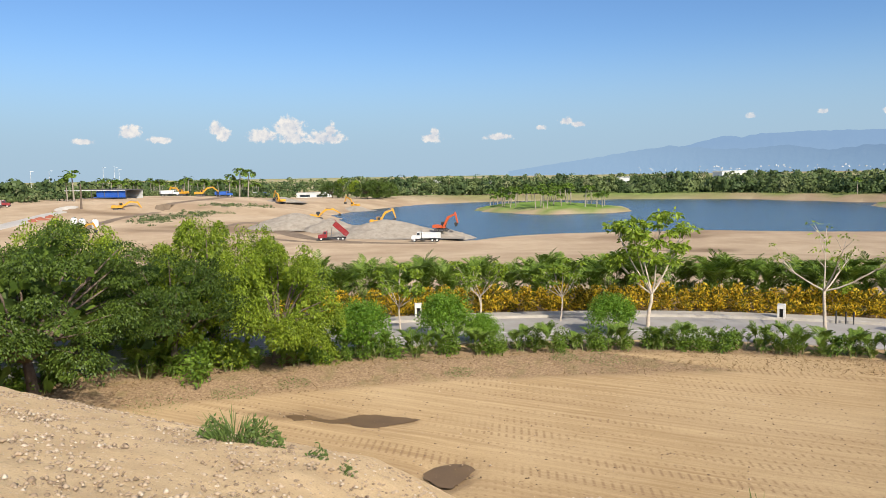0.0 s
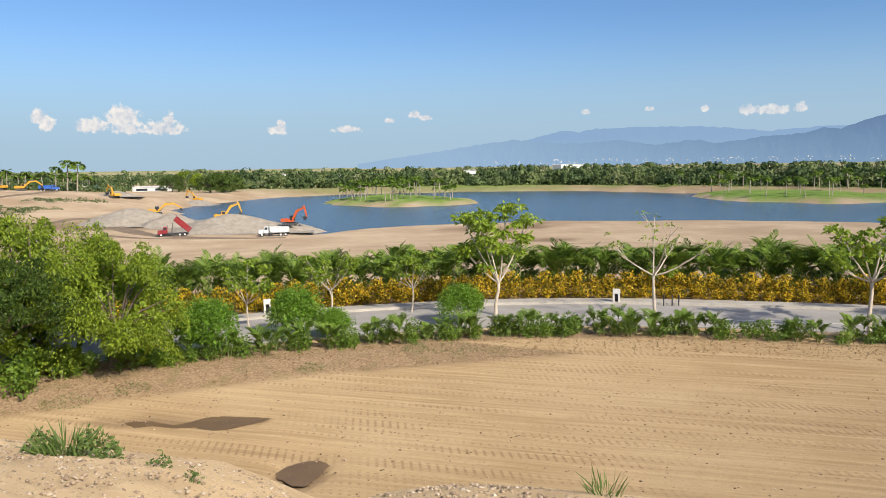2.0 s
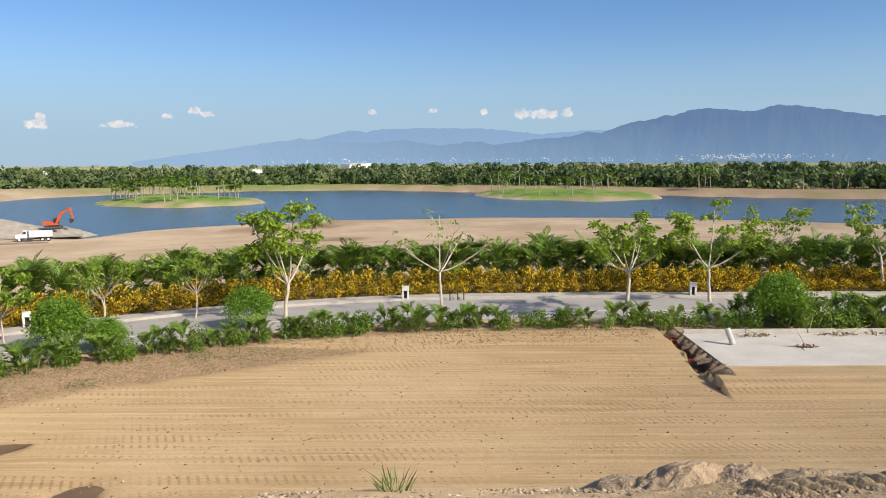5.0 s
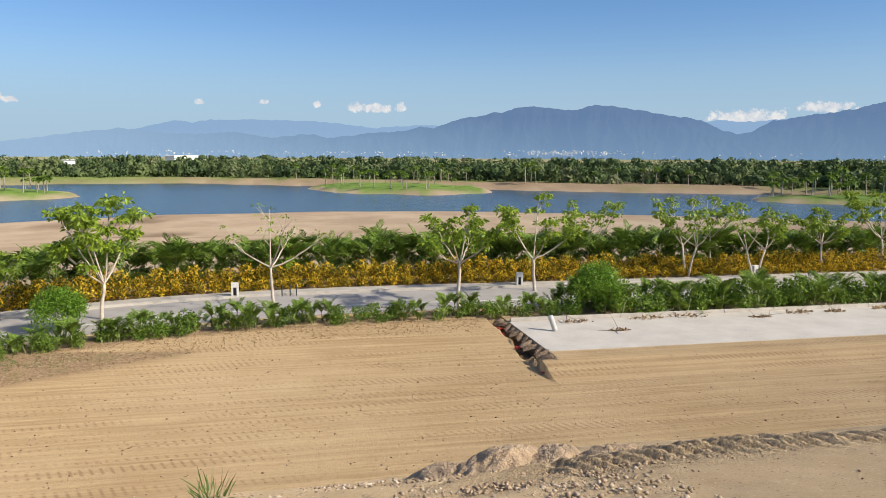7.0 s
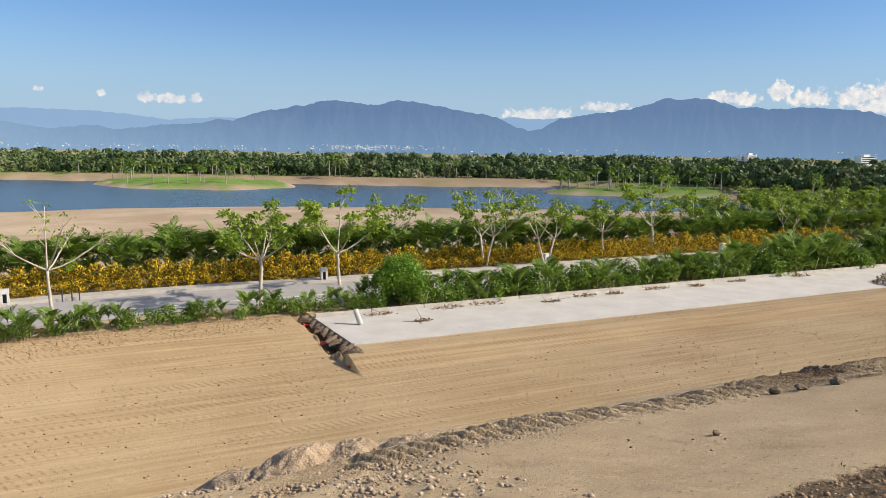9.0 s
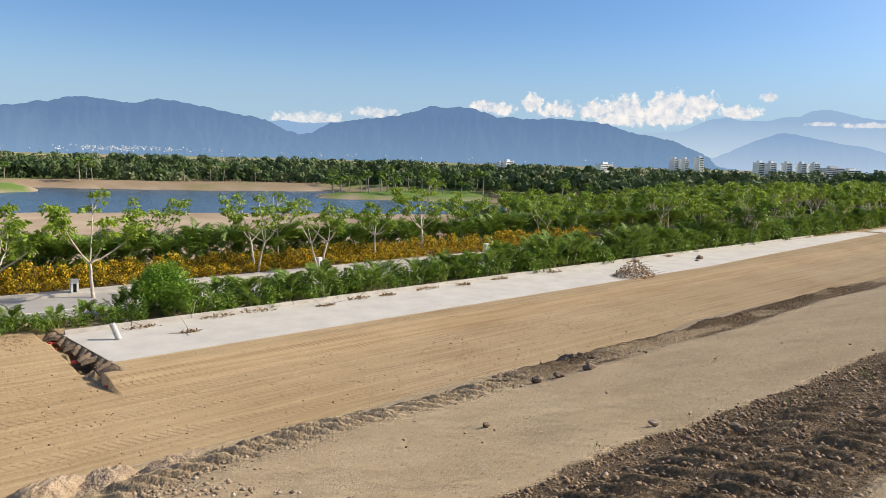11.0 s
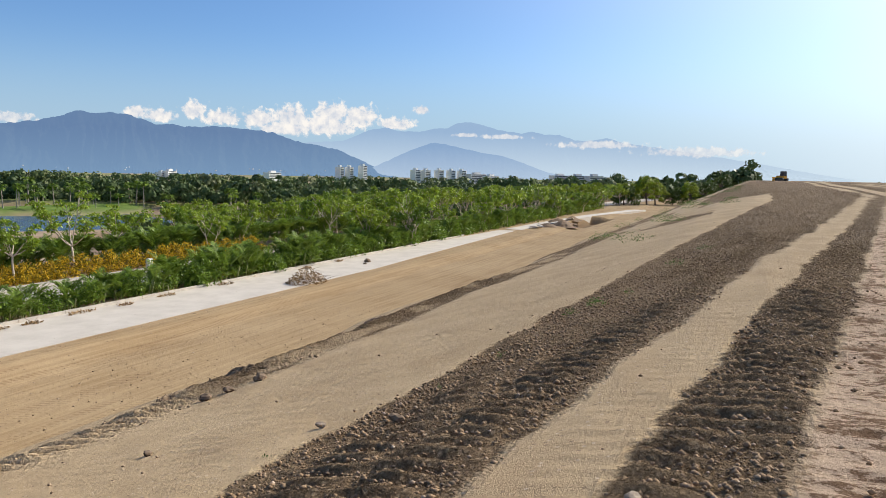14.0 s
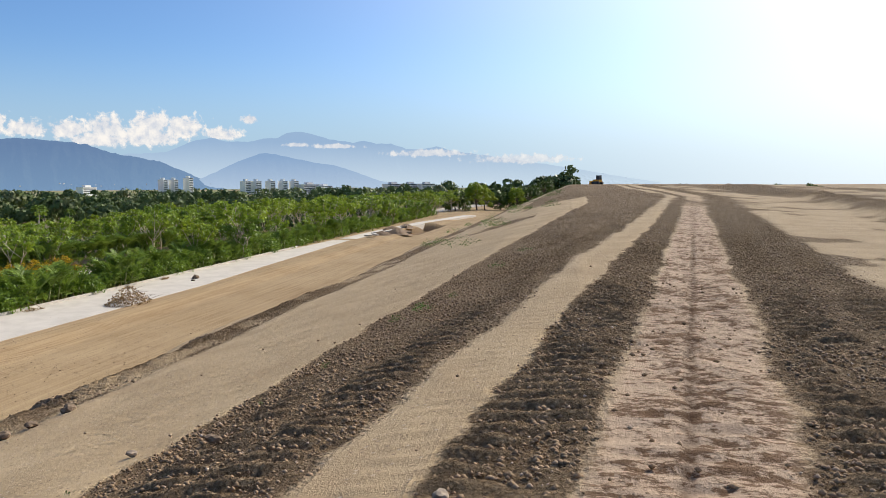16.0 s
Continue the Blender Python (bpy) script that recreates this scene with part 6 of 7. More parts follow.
low_building("white house half hidden in the trees", 3.2, 640, 11, 8, 9.5, 10, WALL_W, WALL_W, 4)
low_building("white house among the woods", -0.4, 700, 8, 7, 10.5, 30, WALL_W, WALL_W, 3)
low_building("white flat-roofed hall above the woods", 20.9, 760, 34, 14, 14.5, 15, WALL_W, WALL_W, 8)
low_building("white house at the wood's edge", 13.4, 560, 7, 6, 10, 0, WALL_W, WALL_W, 3)

WHITE_SPECK = material("town_white", (0.75, 0.74, 0.72), 0.9)


def tower(label, az, r, w, floors, k=0, wall=WALL_W):
    """An apartment tower with window bands, one a storey."""
    x, y = polar(az, r)
    h = floors * 3.2
    ob = thing("apartment_tower", label, "building", "apartment towers", pose(x, y, -8.5, 0, 0, -az + k + 38))
    part("wall", solid("wall", wall, ("box", -w / 2, w / 2, -8, 8, 0, h), ("box", -w / 5, w / 5, -4, 4, h, h + 3.5), bevel=0.2), ob)
    for fl in range(1, floors):
        part("window_band", solid("window_band", GLASS, ("box", -w / 2 + 1, w / 2 - 1, -8.06, -7.9, fl * 3.2 + 0.9, fl * 3.2 + 2.3), bevel=0), ob)
    return ob


for az, w, fl in ((87.9, 9, 9), (88.6, 9, 9), (89.6, 10, 10), (93.55, 13, 8), (94.3, 13, 8), (95.3, 12, 8), (96.2, 11, 8), (97.0, 12, 8)):
    tower("pale apartment tower on the far skyline", az, 1480, w, fl)
for az, w, fl in ((98.1, 40, 6), (99.2, 30, 5), (104.3, 40, 6), (105.6, 36, 6), (106.8, 34, 6), (75.9, 20, 5), (75.3, 9, 4), (83.0, 30, 5), (100.9, 30, 4)):
    tower("long pale apartment block on the far skyline", az, 1480, w, fl, 4, WALL_G if w > 30 else WALL_W)


def town():
    """Scattered small white houses at the foot of the mountains, one mesh."""
    q = random.Random(3)
    bm = bmesh.new()
    for i in range(300):
        az = q.choice((q.gauss(50.5, 3.0), q.uniform(20, 92), q.gauss(47.5, 1.5), q.uniform(14, 40)))
        r = q.uniform(2900, 3550)
        x, y = polar(az, r)
        z = 8.4 + r * math.tan(radians(q.uniform(-0.05, 0.22) + (0.2 * q.random() if 44 < az < 56 else 0)))
        s = q.uniform(2, 5.5)
        bmesh.ops.create_cube(bm, size=1, matrix=pose(x, y, z, 0, 0, q.uniform(0, 90)) @ Matrix.Diagonal((s, s, q.uniform(2, 4.5), 1)))
    me = bpy.data.meshes.new("far_town")
    bm.to_mesh(me)
    bm.free()
    me.materials.append(WHITE_SPECK)
    tagged(new("far_town", me), "scattered white houses at the foot of the mountains", "town", kind="stuff")


town()


# lamps beside the road
def bollard(x, y, turn):
    ob = thing("bollard_light", "cream square bollard light beside the road", "lamp", "bollard lights", pose(x, y, place_z(x, y) + 0.12, 0, 0, turn))
    part("post", solid("post", LAMP_W, ("box", -0.2, -0.1, -0.2, 0.2, 0, 0.58), ("box", 0.1, 0.2, -0.2, 0.2, 0, 0.58), bevel=0.015), ob)
    part("head", solid("head", LAMP_W, ("box", -0.21, 0.21, -0.21, 0.21, 0.56, 0.8, 0.01), bevel=0.02), ob)
    part("back", solid("back", BLACK_P, ("box", -0.1, 0.1, 0.02, 0.12, 0, 0.58), bevel=0.01), ob, "dark inner panel of the lamp")


for x, y, turn in ((18.65, 41.4, -28), (34.6, 34.0, -35), (-1.5, 43.6, 5), (50.0, 26.4, -28), (66, 18.2, -28)):
    bollard(x, y, turn)
# three thin dark rods at the edge of the road
for dx in (0.0, 0.45, 0.8):
    x, y = road_at(float(np.interp(21.6 + dx, ROAD[:, 0], ROAD_RUN)), -1.6)
    tagged(new("marker_post", solid("marker_post", BLACK_P, ("rod", (0, 0, 0), (0, 0, 0.62), 0.035), ("rod", (0, 0, 0.6), (0, 0, 0.66), 0.045), bevel=0)), "thin dark rod standing at the kerb", "post", "marker posts").matrix_basis = pose(x, y, 0.05)

# pipe leaning on the slab
x, y = sl(12.9, 33.9)
pp = bpy.data.meshes.new("pipe")
bm = bmesh.new()
for r0, r1, z0, z1 in ((0.13, 0.13, 0, 0.75),):
    ring = [[bm.verts.new((rr * math.cos(a), rr * math.sin(a), z)) for a in np.linspace(0, 2 * math.pi, 20, endpoint=False)] for rr, z in ((0.13, z0), (0.13, z1), (0.108, z1), (0.108, z0))]
    for i in range(4):
        for k in range(20):
            bm.faces.new((ring[i][k], ring[i][(k + 1) % 20], ring[(i + 1) % 4][(k + 1) % 20], ring[(i + 1) % 4][k]))
bm.to_mesh(pp)
bm.free()
pp.materials.append(PVC)
tagged(new("pipe", pp), "short grey plastic pipe leaning on the concrete slab", "pipe").matrix_basis = pose(x, y, 0.06, 22, 0, 205)

# kerb at the far side of the slab
for i in range(29):
    s0 = 11.4 + i * 3.0
    tagged(new("trim_slab_kerb", solid("slab_kerb", KERB, ("box", 0, 2.96, -0.09, 0.09, 0, 0.2), bevel=0.02)), "low pale concrete kerb of the slab", "kerb", kind="structure").matrix_basis = pose(*sl(s0, 36.35), 0.0, 0, 0, -27.5)


# heaps of cut branches and dry leaves
def brush_heap(label, s, l, rx, ry, h, n, mat, seed, sticks=30):
    g = np.random.default_rng(seed)
    x, y = sl(s, l)
    ob = thing("brush_heap", label, "debris", "heaps of dry leaves", pose(x, y, place_z(x, y) + 0.03, 0, 0, -27.5))
    rad, a = np.sqrt(g.random(n)), g.uniform(0, 6.283, n)
    p = np.stack([rx * rad * np.cos(a), ry * rad * np.sin(a), h * np.clip(1 - rad ** 1.5, 0.03, 1) * g.uniform(0.2, 1.0, n)], 1)
    part("leaf_litter", leaf_mesh("leaf_litter", leaf_arrays(p, g.normal(size=(n, 3)) + (0, 0, 0.2), g.normal(size=(n, 3)), g.uniform(0.08, 0.26, n), 0.09, 0.1), mat), ob)
    for k in range(sticks):
        t = Tubes()
        q = p[k]
        d = g.normal(size=3) * (0.6, 0.6, 0.35)
        t.limb([q, q + d * 0.5 + (0, 0, 0.05), q + d], [0.022, 0.016, 0.008], 4)
        part("branch", t.mesh("branch", BARK_PALM), ob)


brush_heap("brown heap of cut branches and dry leaves on the slab edge", 49.7, 31.0, 2.0, 1.3, 1.25, 900, LEAF_DRY, 5, 34)
for s, l, k in ((14.6, 35.6, 0.8), (18.5, 35.7, 0.9), (21, 35.8, 1.0), (24.7, 34.9, 0.5), (27.5, 35.6, 0.8), (29.5, 35.4, 0.6), (33, 35.7, 0.9), (36.2, 35.5, 0.6), (40, 35.8, 0.8), (46, 35.7, 0.9), (57, 35.6, 0.7), (63, 35.8, 0.6), (16.0, 33.4, 0.4)):
    brush_heap("thin scatter of dry brown leaves on the slab", s, l, 1.1 * k, 0.35 * k, 0.1, 90, LEAF_DRY, int(s * 10), 3)


# stones and clods
def stone(name, label, x, y, size, mat, seed, flat=0.7, sink=0.25, group="stones", kind=""):
    bm = bmesh.new()
    bmesh.ops.create_icosphere(bm, subdivisions=2, radius=size)
    off = Vector((seed * 3.7, seed * 1.3, 0))
    for v in bm.verts:
        v.co *= 1 + 0.5 * noise.fractal(v.co / size * 0.9 + off, 0.9, 2.0, 3)
        v.co.z *= flat
    me = bpy.data.meshes.new(name)
    bm.to_mesh(me)
    bm.free()
    me.materials.append(mat)
    ob = new(name, me)
    ob.matrix_basis = pose(x, y, place_z(x, y) + size * (flat - sink), 0, 0, seed * 77)
    return tagged(ob, label, "stone", group, kind)


STONE_T = speckled("tan_stone", (0.42, 0.33, 0.24), (0.28, 0.21, 0.15), 9, 0.9, 0.4, 0.01)
DARK_FILL = speckled("dark_trench_earth", (0.27, 0.19, 0.12), (0.15, 0.1, 0.065), 7, 0.95, 0.9, 0.04, fine=32)
FILL = speckled("crumbly_fill", (0.5, 0.36, 0.225), (0.33, 0.225, 0.135), 7, 0.95, 0.9, 0.04, fine=32)
STONE_D = speckled("dark_clod", (0.22, 0.155, 0.1), (0.13, 0.09, 0.06), 9, 0.95, 0.5, 0.01)
for x, y, size, m, lab in ((6.2, 1.6, 0.032, STONE_D, "dark earth clod on the pale fill"), (5.7, 0.3, 0.035, STONE_T, "pale flat stone in the track"), (5.2, -0.2, 0.045, STONE_D, "brown lump of earth in the track"), (8.7, 1.7, 0.07, STONE_D, "dark clod on the bank edge"),
                           (8.9, 1.5, 0.06, STONE_D, "dark clod on the bank edge"), (9.2, 1.2, 0.08, STONE_D, "heaped clod on the bank edge"),
                           (10.4, 14.2, 0.16, STONE_D, "dark stone on the graded earth"), (72.1, 0.0, 0.32, STONE_D, "dark boulder at the slab edge"), (70.3, 0.2, 0.16, STONE_D, "dark stone at the slab edge"), (3.2, -1.0, 0.032, STONE_T, "small brown stone by the track")):
    stone("stone", lab, x, y, size, m, int(x * 10) % 17 + 1)


for k, (s, l, rx, ry, h) in enumerate(((2.3, 6.95, 0.62, 0.42, 0.24), (2.75, 6.8, 0.5, 0.3, 0.12), (1.75, 7.05, 0.4, 0.3, 0.1), (3.4, 6.65, 0.4, 0.25, 0.1), (7.3, 6.3, 0.45, 0.22, 0.16), (8.0, 6.2, 0.35, 0.2, 0.13), (8.7, 6.2, 0.4, 0.2, 0.14), (13, 6.4, 0.4, 0.25, 0.15))):
    x, y = sl(s, l)
    heap("fill_clump", "crumbling clump of pushed-up fill on the bank edge", "earth clump", rx, ry, h, pose(x, y, place_z(x, y) - 0.03, 0, 0, k * 40), FILL if k < 4 else DARK_FILL, 30 + k, 44, 0.5 if k < 4 else 0.9)


def pebbles(name, label, count, spots, lo, hi, mat, seed):
    """Loose stones too many to count, one mesh of small faceted lumps."""
    g = np.random.default_rng(seed)
    pts = spots(g, count)
    z = height(pts[:, 0], pts[:, 1])
    base = np.array([(1, 0, 0), (-1, 0, 0), (0, 1, 0), (0, -1, 0), (0, 0, 1), (0, 0, -1)], float)
    faces = np.array([(0, 2, 4), (2, 1, 4), (1, 3, 4), (3, 0, 4), (2, 0, 5), (1, 2, 5), (3, 1, 5), (0, 3, 5)])
    size = g.uniform(0, 1, count) ** 3.2 * (hi - lo) + lo
    turn = g.uniform(0, 6.283, count)
    v = base[None] * size[:, None, None] * g.uniform(0.6, 1.25, (count, 6, 3)) * np.array((1, 1, 0.7))
    c, s = np.cos(turn)[:, None], np.sin(turn)[:, None]
    v = np.stack([v[..., 0] * c - v[..., 1] * s, v[..., 0] * s + v[..., 1] * c, v[..., 2]], -1)
    v += np.c_[pts, z + size * 0.15][:, None]
    f = (faces[None] + 6 * np.arange(count)[:, None, None]).reshape(-1, 3)
    me = bpy.data.meshes.new(name)
    me.vertices.add(6 * count)
    me.vertices.foreach_set("co", v.astype(np.float32).ravel())
    me.loops.add(f.size)
    me.loops.foreach_set("vertex_index", f.astype(np.int32).ravel())
    me.polygons.add(len(f))
    me.polygons.foreach_set("loop_start", np.arange(0, f.size, 3, dtype=np.int32))
    me.polygons.foreach_set("loop_total", np.full(len(f), 3, np.int32))
    me.materials.append(mat)
    me.update(calc_edges=True)
    tagged(new(name, me), label, "gravel", kind="stuff")


def pebble_material():
    m = material("loose_stones", (0.3, 0.24, 0.18), 0.9)
    n = Net(m)
    geo = n.t.nodes.new("ShaderNodeNewGeometry")
    n.colour(n.ramp(geo.outputs["Random Per Island"], (0.0, (0.2, 0.132, 0.08)), (0.6, (0.33, 0.228, 0.142)), (0.93, (0.46, 0.335, 0.225)), (1.0, (0.66, 0.52, 0.39))))
    return m


PEBBLE = pebble_material()


def pale_stone_material():
    m = material("pale_loose_stones", (0.5, 0.4, 0.3), 0.9)
    n = Net(m)
    geo = n.t.nodes.new("ShaderNodeNewGeometry")
    n.colour(n.ramp(geo.outputs["Random Per Island"], (0.0, (0.24, 0.17, 0.11)), (0.4, (0.4, 0.29, 0.19)), (0.85, (0.52, 0.4, 0.28)), (1.0, (0.66, 0.55, 0.42))))
    return m


PALE_STONE = pale_stone_material()


def bank_spots(g, n):
    out = []
    while sum(map(len, out)) < n:
        s, l = 2.2 + 26 * g.random(2 * n) ** 2.2, g.uniform(-4, 7.4, 2 * n)
        x, y = s * UX + l * NX, s * UY + l * NY
        w = zones(x, y, np.full(x.shape, -30.0))[0]
        keep = g.random(2 * n) < w + 0.012
        out.append(np.c_[x, y][keep])
    return np.concatenate(out)[:n]


def clod_spots(g, n):
    out = []
    while sum(map(len, out)) < n:
        s, l = 2.3 + 12 * g.random(2 * n) ** 1.7, g.uniform(-3.4, 3.1, 2 * n)
        x, y = s * UX + l * NX, s * UY + l * NY
        w = zones(x, y, np.full(x.shape, -30.0))[0]
        rose = (track_lines(s, l) > -0.85) & (track_lines(s, l) < 0.08)
        keep = g.random(2 * n) < np.maximum(w - 0.3, 0.0) + 0.004 + 0.04 * rose
        out.append(np.c_[x, y][keep])
    return np.concatenate(out)[:n]


CLOD = speckled("crumbly_soil", (0.37, 0.25, 0.145), (0.22, 0.143, 0.082), 14.0, 0.95, 0.5)


def rim_spots(g, n):
    s, l = g.uniform(-11, 3, n), g.uniform(2.0, 7.5, n)
    return np.c_[s * UX + l * NX, s * UY + l * NY]


def ridge_spots(g, n):
    s = 1.6 + 16 * g.random(n) ** 1.4
    l = 6.15 + 0.26 * g.normal(size=n) - 0.8 * fractal(s * 0.35, np.full(n, 6.1 * 0.35), 3, 21)
    return np.c_[s * UX + l * NX, s * UY + l * NY]


def shelf_spots(g, n):
    s, l = g.uniform(-22, 45, n), g.uniform(18, 33, n)
    return np.c_[s * UX + l * NX, s * UY + l * NY]


pebbles("track_gravel", "loose stones and clods in the crawler tracks", 26000, bank_spots, 0.004, 0.019, PEBBLE, 1)
pebbles("track_clods", "crumbly brown clods thrown up by the crawler", 26000, clod_spots, 0.004, 0.026, CLOD, 8)
pebbles("bank_gravel", "loose pale stones on the bank", 24000, rim_spots, 0.004, 0.034, PALE_STONE, 2)
pebbles("ridge_clods", "pale crumbs of fill along the notched ridge", 9000, ridge_spots, 0.006, 0.04, FILL, 5)
pebbles("shelf_gravel", "scattered small stones on the graded earth", 6000, shelf_spots, 0.01, 0.055, PEBBLE, 3)


# weeds
def weed(label, x, y, h, spread, blades, seed, grass=True):
    blades = blades if grass else int(blades * 1.6)
    g = np.random.default_rng(seed)
    a, rad = g.uniform(0, 6.283, blades), spread * np.sqrt(g.random(blades))
    p = np.stack([rad * np.cos(a), rad * np.sin(a), np.zeros(blades)], 1)
    if grass:
        way = np.stack([0.5 * np.cos(a), 0.5 * np.sin(a), np.full(blades, 1.0)], 1) + g.normal(size=(blades, 3)) * 0.25
        c = leaf_arrays(p, way, g.normal(size=(blades, 3)), h * g.uniform(0.4, 1.0, blades), 0.035 * max(h, 0.3), 0.15)
    else:
        p[:, 2] = h * g.random(blades) * np.clip(1 - (rad / spread) ** 2, 0.1, 1)
        c = leaf_arrays(p, g.normal(size=(blades, 3)) + (0, 0, 0.4), g.normal(size=(blades, 3)), g.uniform(0.03, 0.09, blades) * min(1.0, 0.15 + 3 * h), 0.03 * min(1.0, 0.15 + 3 * h), 0.1)
    ob = new("weed", leaf_mesh("weed", c, LEAF_WEED))
    ob.matrix_basis = pose(x, y, place_z(x, y) - 0.01)
    return tagged(ob, label, "weed", "weeds on the bank")


for k, (s, l, h, sp, n, gr) in enumerate(((-5.9, 6.2, 0.5, 0.22, 110, True), (-5.6, 6.25, 0.32, 0.3, 330, False), (-6.1, 6.1, 0.3, 0.2, 180, False), (-4.75, 6.2, 0.2, 0.13, 70, False), (-4.3, 6.1, 0.16, 0.1, 50, False), (-0.5, 7.1, 0.35, 0.16, 70, True),
                                         (8.9, 1.75, 0.1, 0.14, 70, False), (8.5, 1.95, 0.08, 0.1, 40, False), (9.6, 1.5, 0.07, 0.09, 30, False), (6.5, 2.1, 0.05, 0.05, 22, False), (5.6, 2.3, 0.04, 0.04, 18, False), (12.5, 1.2, 0.1, 0.18, 60, False), (15, 0.9, 0.1, 0.2, 60, False), (4.3, 2.9, 0.04, 0.05, 20, False))):
    x, y = sl(s, l)
    weed("green weed tuft growing on the stony bank", x, y, h, sp, n, 100 + k, gr)
for k, (x, y, sp) in enumerate(((7.2, 33.6, 1.1), (5.4, 33.9, 0.7), (0.6, 32.6, 0.7), (-6.4, 31.2, 0.8), (-8.6, 30.2, 1.0), (-11.5, 29.0, 1.4), (12.5, 34.6, 0.5), (17, 33.6, 0.5), (-0.6, 20.0, 0.35))):
    weed("low yellow-green weeds at the foot of the verge", x, y, 0.3, sp, 260, 200 + k, False)

q14 = random.Random(19)
for k in range(34):
    x, y = sl(q14.uniform(22, 110), q14.uniform(0.5, 7.5))
    weed("pale green weed tuft on the far part of the bank", x, y, q14.uniform(0.2, 0.45), q14.uniform(0.3, 0.8), 110, 300 + k, False)
for k, (s, l, rx, h) in enumerate(((128.5, 29.5, 2.6, 1.1), (124.0, 31.0, 1.9, 0.8), (137.0, 32.2, 2.4, 0.9), (148.0, 32.0, 2.0, 0.8))):
    x, y = sl(s, l)
    heap("spoil_heap", "brown heap of dug earth beside the pit", "earth heap", rx, rx * 0.7, h, pose(x, y, place_z(x, y) - 0.05, 0, 0, k * 50), DARK_FILL, 90 + k, 26, 0.3)
for k in range(7):
    x, y = sl(119 + 4.4 * k + q14.uniform(-1, 1), 32.3 + q14.uniform(-0.7, 0.6))
    ob = new("broken_slab", solid("broken_slab", CONCRETE, ("prism", [(-0.9, 0), (0.7, -0.05), (1.0, 0.12), (0.4, 0.2), (-0.8, 0.16)], -0.5 - 0.2 * q14.random(), 0.6), bevel=0.02))
    ob.matrix_basis = pose(x, y, place_z(x, y) + 0.15, q14.uniform(-14, 14), q14.uniform(-12, 12), q14.uniform(0, 360))
    tagged(ob, "broken piece of concrete slab lying by the pit", "concrete slab", "broken slab pieces")

# tall trees far along the bank
FAR_TREES = [big_tree(8.4, 3.2, 5000, 0.36, LEAF_BRIGHT, 61, 0.3, 30), big_tree(6.4, 4.2, 5000, 0.36, LEAF_DARK, 62, 0.15, 30)]
for az, r, k, size in ((110.6, 250, 0, 1.2), (111.2, 256, 0, 1.1), (113.6, 262, 0, 1.0), (114.6, 268, 1, 1.1), (115.6, 280, 1, 1.0), (109, 240, 1, 1.0), (107, 236, 0, 0.9), (112.4, 262, 1, 1.0), (117.6, 420, 1, 1.35), (121, 470, 1, 1.3), (122.2, 480, 1, 1.35), (123.4, 480, 1, 1.25), (125.6, 480, 1, 1.35), (132, 470, 1, 1.3), (134, 470, 1, 1.35)):
    x, y = polar(az, r)
    plant("far_tree", "dark green tree beyond the end of the bank", "tree", "trees beyond the bank", FAR_TREES[k], ("trunk", "crown"), x, y, az * 7, size)


# standing water
MUD = speckled("wet_mud", (0.2, 0.125, 0.06), (0.15, 0.095, 0.05), 0.8, 0.55, 0.0)


def puddle(label, outline, z):
    """A thin irregular sheet of muddy water: places by run and side."""
    p = polyline(list(outline) + [outline[0]], 120)[:-1]
    p = p + 0.4 * np.stack([fractal(p[:, 0] * 2.6, p[:, 1] * 2.6, 3, 5), fractal(p[:, 0] * 2.6, p[:, 1] * 2.6, 3, 6)], 1)
    v = [(*sl(a, b), z) for a, b in p]
    me = mesh_from("puddle", v, [tuple(range(len(v)))], MUD)
    tagged(new("puddle", me), label, "puddle")


PUD_A = [(-18.1,21.6),(-17.2,22.0),(-16.1,21.9),(-15.4,22.9),(-14.8,23.1),(-14.1,23.1),(-13.1,23.4),(-13.7,22.4),(-14.3,21.7),(-15.4,21.8),(-16.6,21.1)]
PUD_B = [(-11.0,19.4),(-10.7,20.6),(-10.3,21.0),(-9.5,20.4),(-9.4,19.6),(-9.5,18.5),(-10.1,18.5)]
SHELF_Z = place_z(*sl(-14, 22)) - 0.02
puddle("long shallow brown puddle on the graded earth", PUD_A, SHELF_Z)
puddle("brown puddle in a hollow below the bank", PUD_B, SHELF_Z - 0.05)

# red scraps and broken edge along the trench
RED_SCRAP = paint("red_plastic", (0.5, 0.04, 0.03), 0.6)
q9 = random.Random(77)
for i in range(9):
    x, y = sl(10.5 + q9.uniform(-0.2, 0.25), 28.6 + i * 0.95)
    tagged(new("red_scrap", solid("red_scrap", RED_SCRAP, ("rod", (0, 0, 0), (q9.uniform(0.2, 0.5), q9.uniform(-0.2, 0.2), 0.08), 0.05, 0.03), ("box", -0.1, 0.15, -0.08, 0.06, -0.03, 0.08, 0.02), bevel=0.01)), "scrap of red plastic in the trench", "litter", "red scraps").matrix_basis = pose(x, y, place_z(x, y) - 0.3, 0, 0, q9.uniform(0, 360))
for i in range(13):
    x, y = sl(11.22 + q9.uniform(-0.08, 0.08), 29.2 + i * 0.66)
    heap("fill_clump", "crumbling dark earth along the trench edge", "earth clump", q9.uniform(0.16, 0.26), q9.uniform(0.25, 0.5), q9.uniform(0.1, 0.2), pose(x, y, -0.1, 0, 0, q9.uniform(0, 90)), DARK_FILL, 50 + i, 20, 0.25)


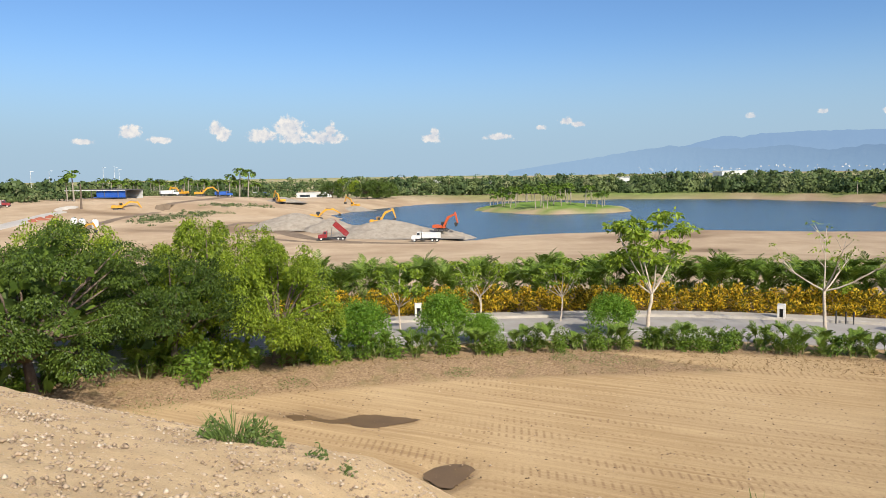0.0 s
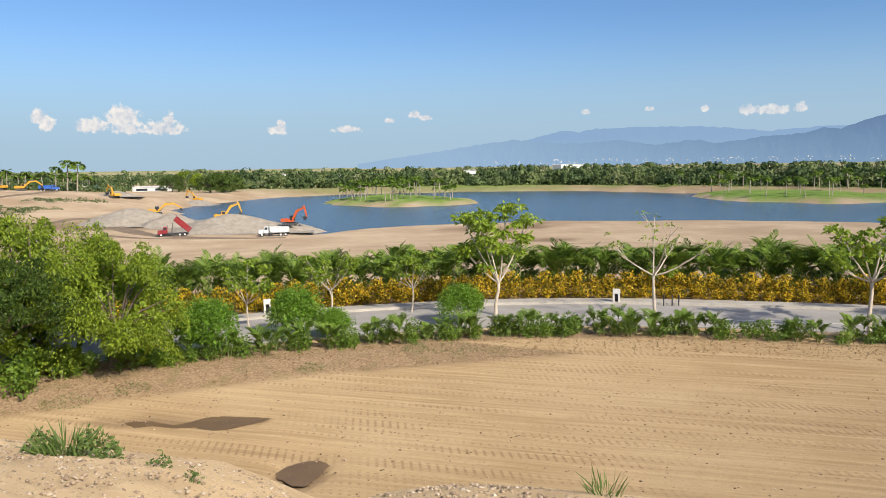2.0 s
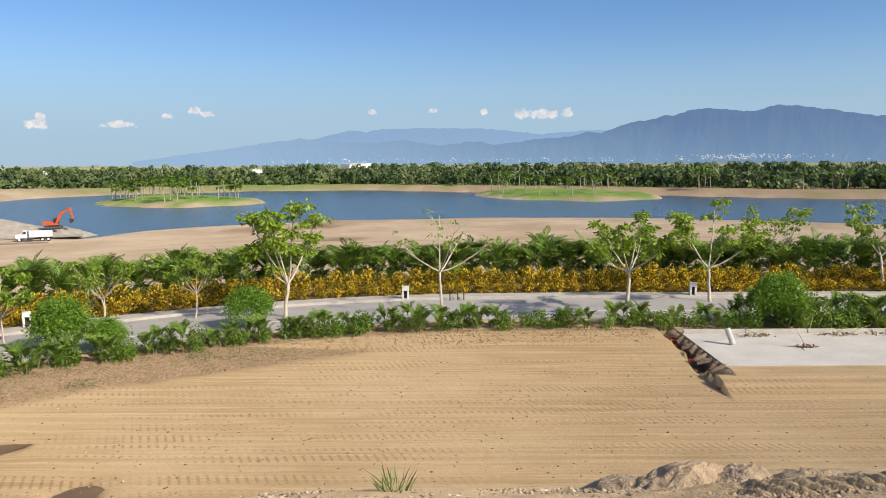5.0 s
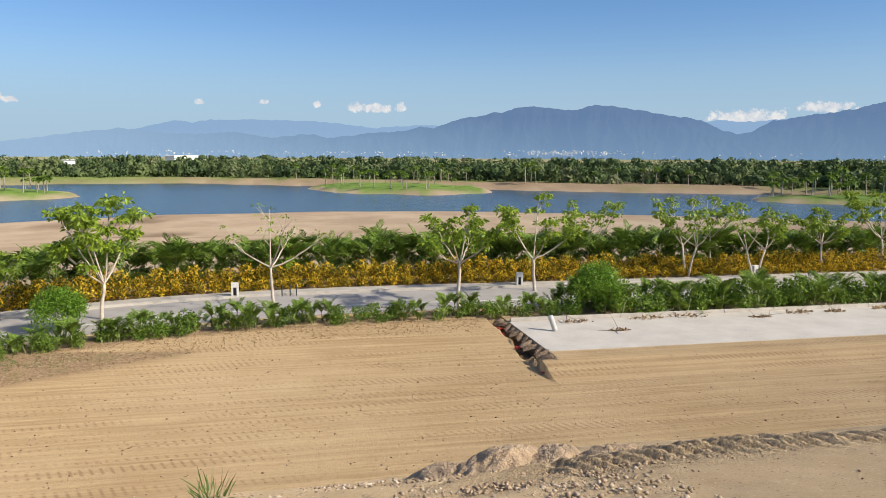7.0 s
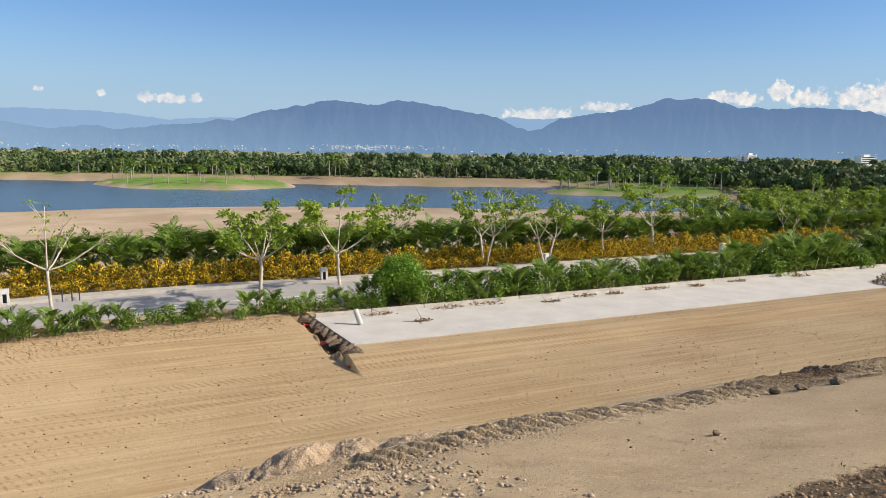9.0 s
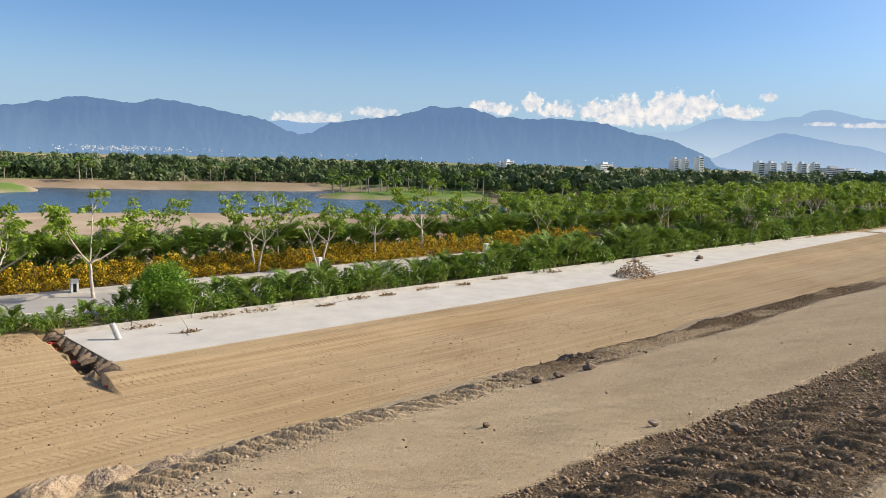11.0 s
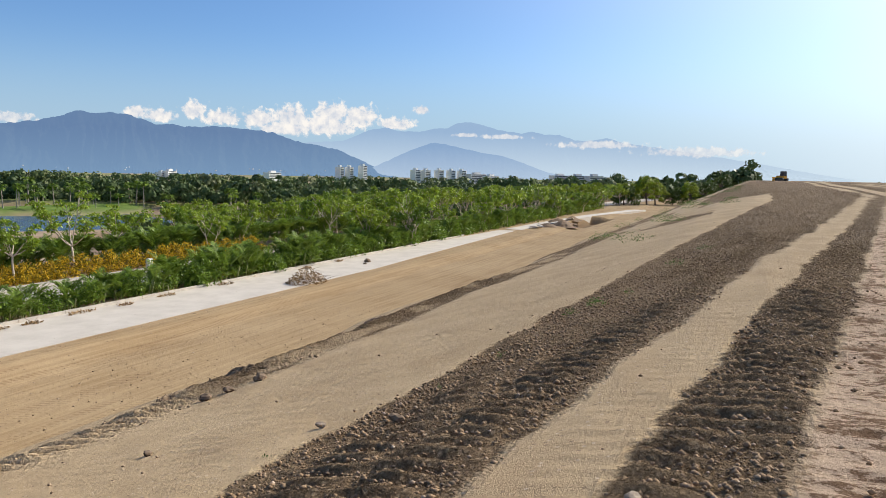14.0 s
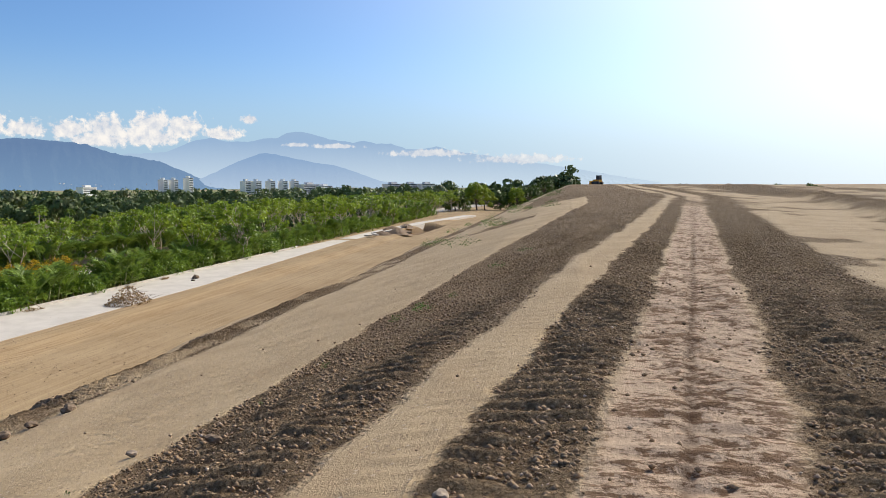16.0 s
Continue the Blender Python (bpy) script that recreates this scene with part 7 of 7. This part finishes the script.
# dry grass and litter on the verge
def dry_grass():
    g = np.random.default_rng(9)
    n = 9000
    runs, off = g.uniform(56, 143, n), -9.7 - 2.6 * g.random(n) ** 1.3
    p = np.array([road_at(a, b) for a, b in zip(runs, off)])
    l = p[:, 0] * NX + p[:, 1] * NY
    s = p[:, 0] * UX + p[:, 1] * UY
    keep = ~((s > 9.8) & (l < 39))
    p = p[keep]
    n = len(p)
    base = np.c_[p, height(p[:, 0], p[:, 1]) - 0.01]
    c = leaf_arrays(base, g.normal(size=(n, 3)) * (0.7, 0.7, 0.3) + (0, 0, 0.6), g.normal(size=(n, 3)), g.uniform(0.08, 0.32, n), 0.022, 0.2)
    tagged(new("dry_grass", leaf_mesh("dry_grass", c, LEAF_DRY)), "dry straw-coloured grass and litter on the verge", "grass", kind="stuff")


dry_grass()

for az, r, size in ((-8.2, 440, 1.55), (-7.4, 452, 1.5), (-5.6, 430, 1.75), (-4.9, 436, 1.85), (-4.2, 446, 1.6), (-6.4, 460, 1.4)):
    x, y = polar(az, r)
    plant("shore_tree", "broad dark green tree on the far shore", "tree", "trees on the far shore", FAR_TREES[1 if size > 1.5 else 0], ("trunk", "crown"), x, y, az * 31, size)


def bulldozer(at):
    ob = thing("bulldozer", "small dark bulldozer working far along the bank", "bulldozer", "", at)
    for y in (-0.95, 0.95):
        part("track", solid("track", BLACK_P, ("prism", [(-1.5, 0.2), (-1.2, 0), (1.2, 0), (1.5, 0.2), (1.5, 0.7), (1.2, 0.95), (-1.2, 0.95), (-1.5, 0.7)], y - 0.28, y + 0.28)), ob)
    part("body", solid("body", YELLOW_P, ("prism", [(-1.3, 0.7), (1.5, 0.7), (1.5, 1.5), (0.1, 1.6), (-1.3, 1.5)], -0.65, 0.65)), ob)
    part("cab", solid("cab", BLACK_P, ("box", -1.2, 0.1, -0.7, 0.7, 1.5, 2.9, 0.06)), ob)
    part("blade", solid("blade", YELLOW_P, ("prism", [(1.9, 0.0), (2.1, 0.1), (1.95, 0.6), (2.15, 1.15), (2.0, 1.15), (1.8, 0.6)], -1.7, 1.7)), ob)
    return ob


bulldozer(on_ground(119.5, 255, 20))
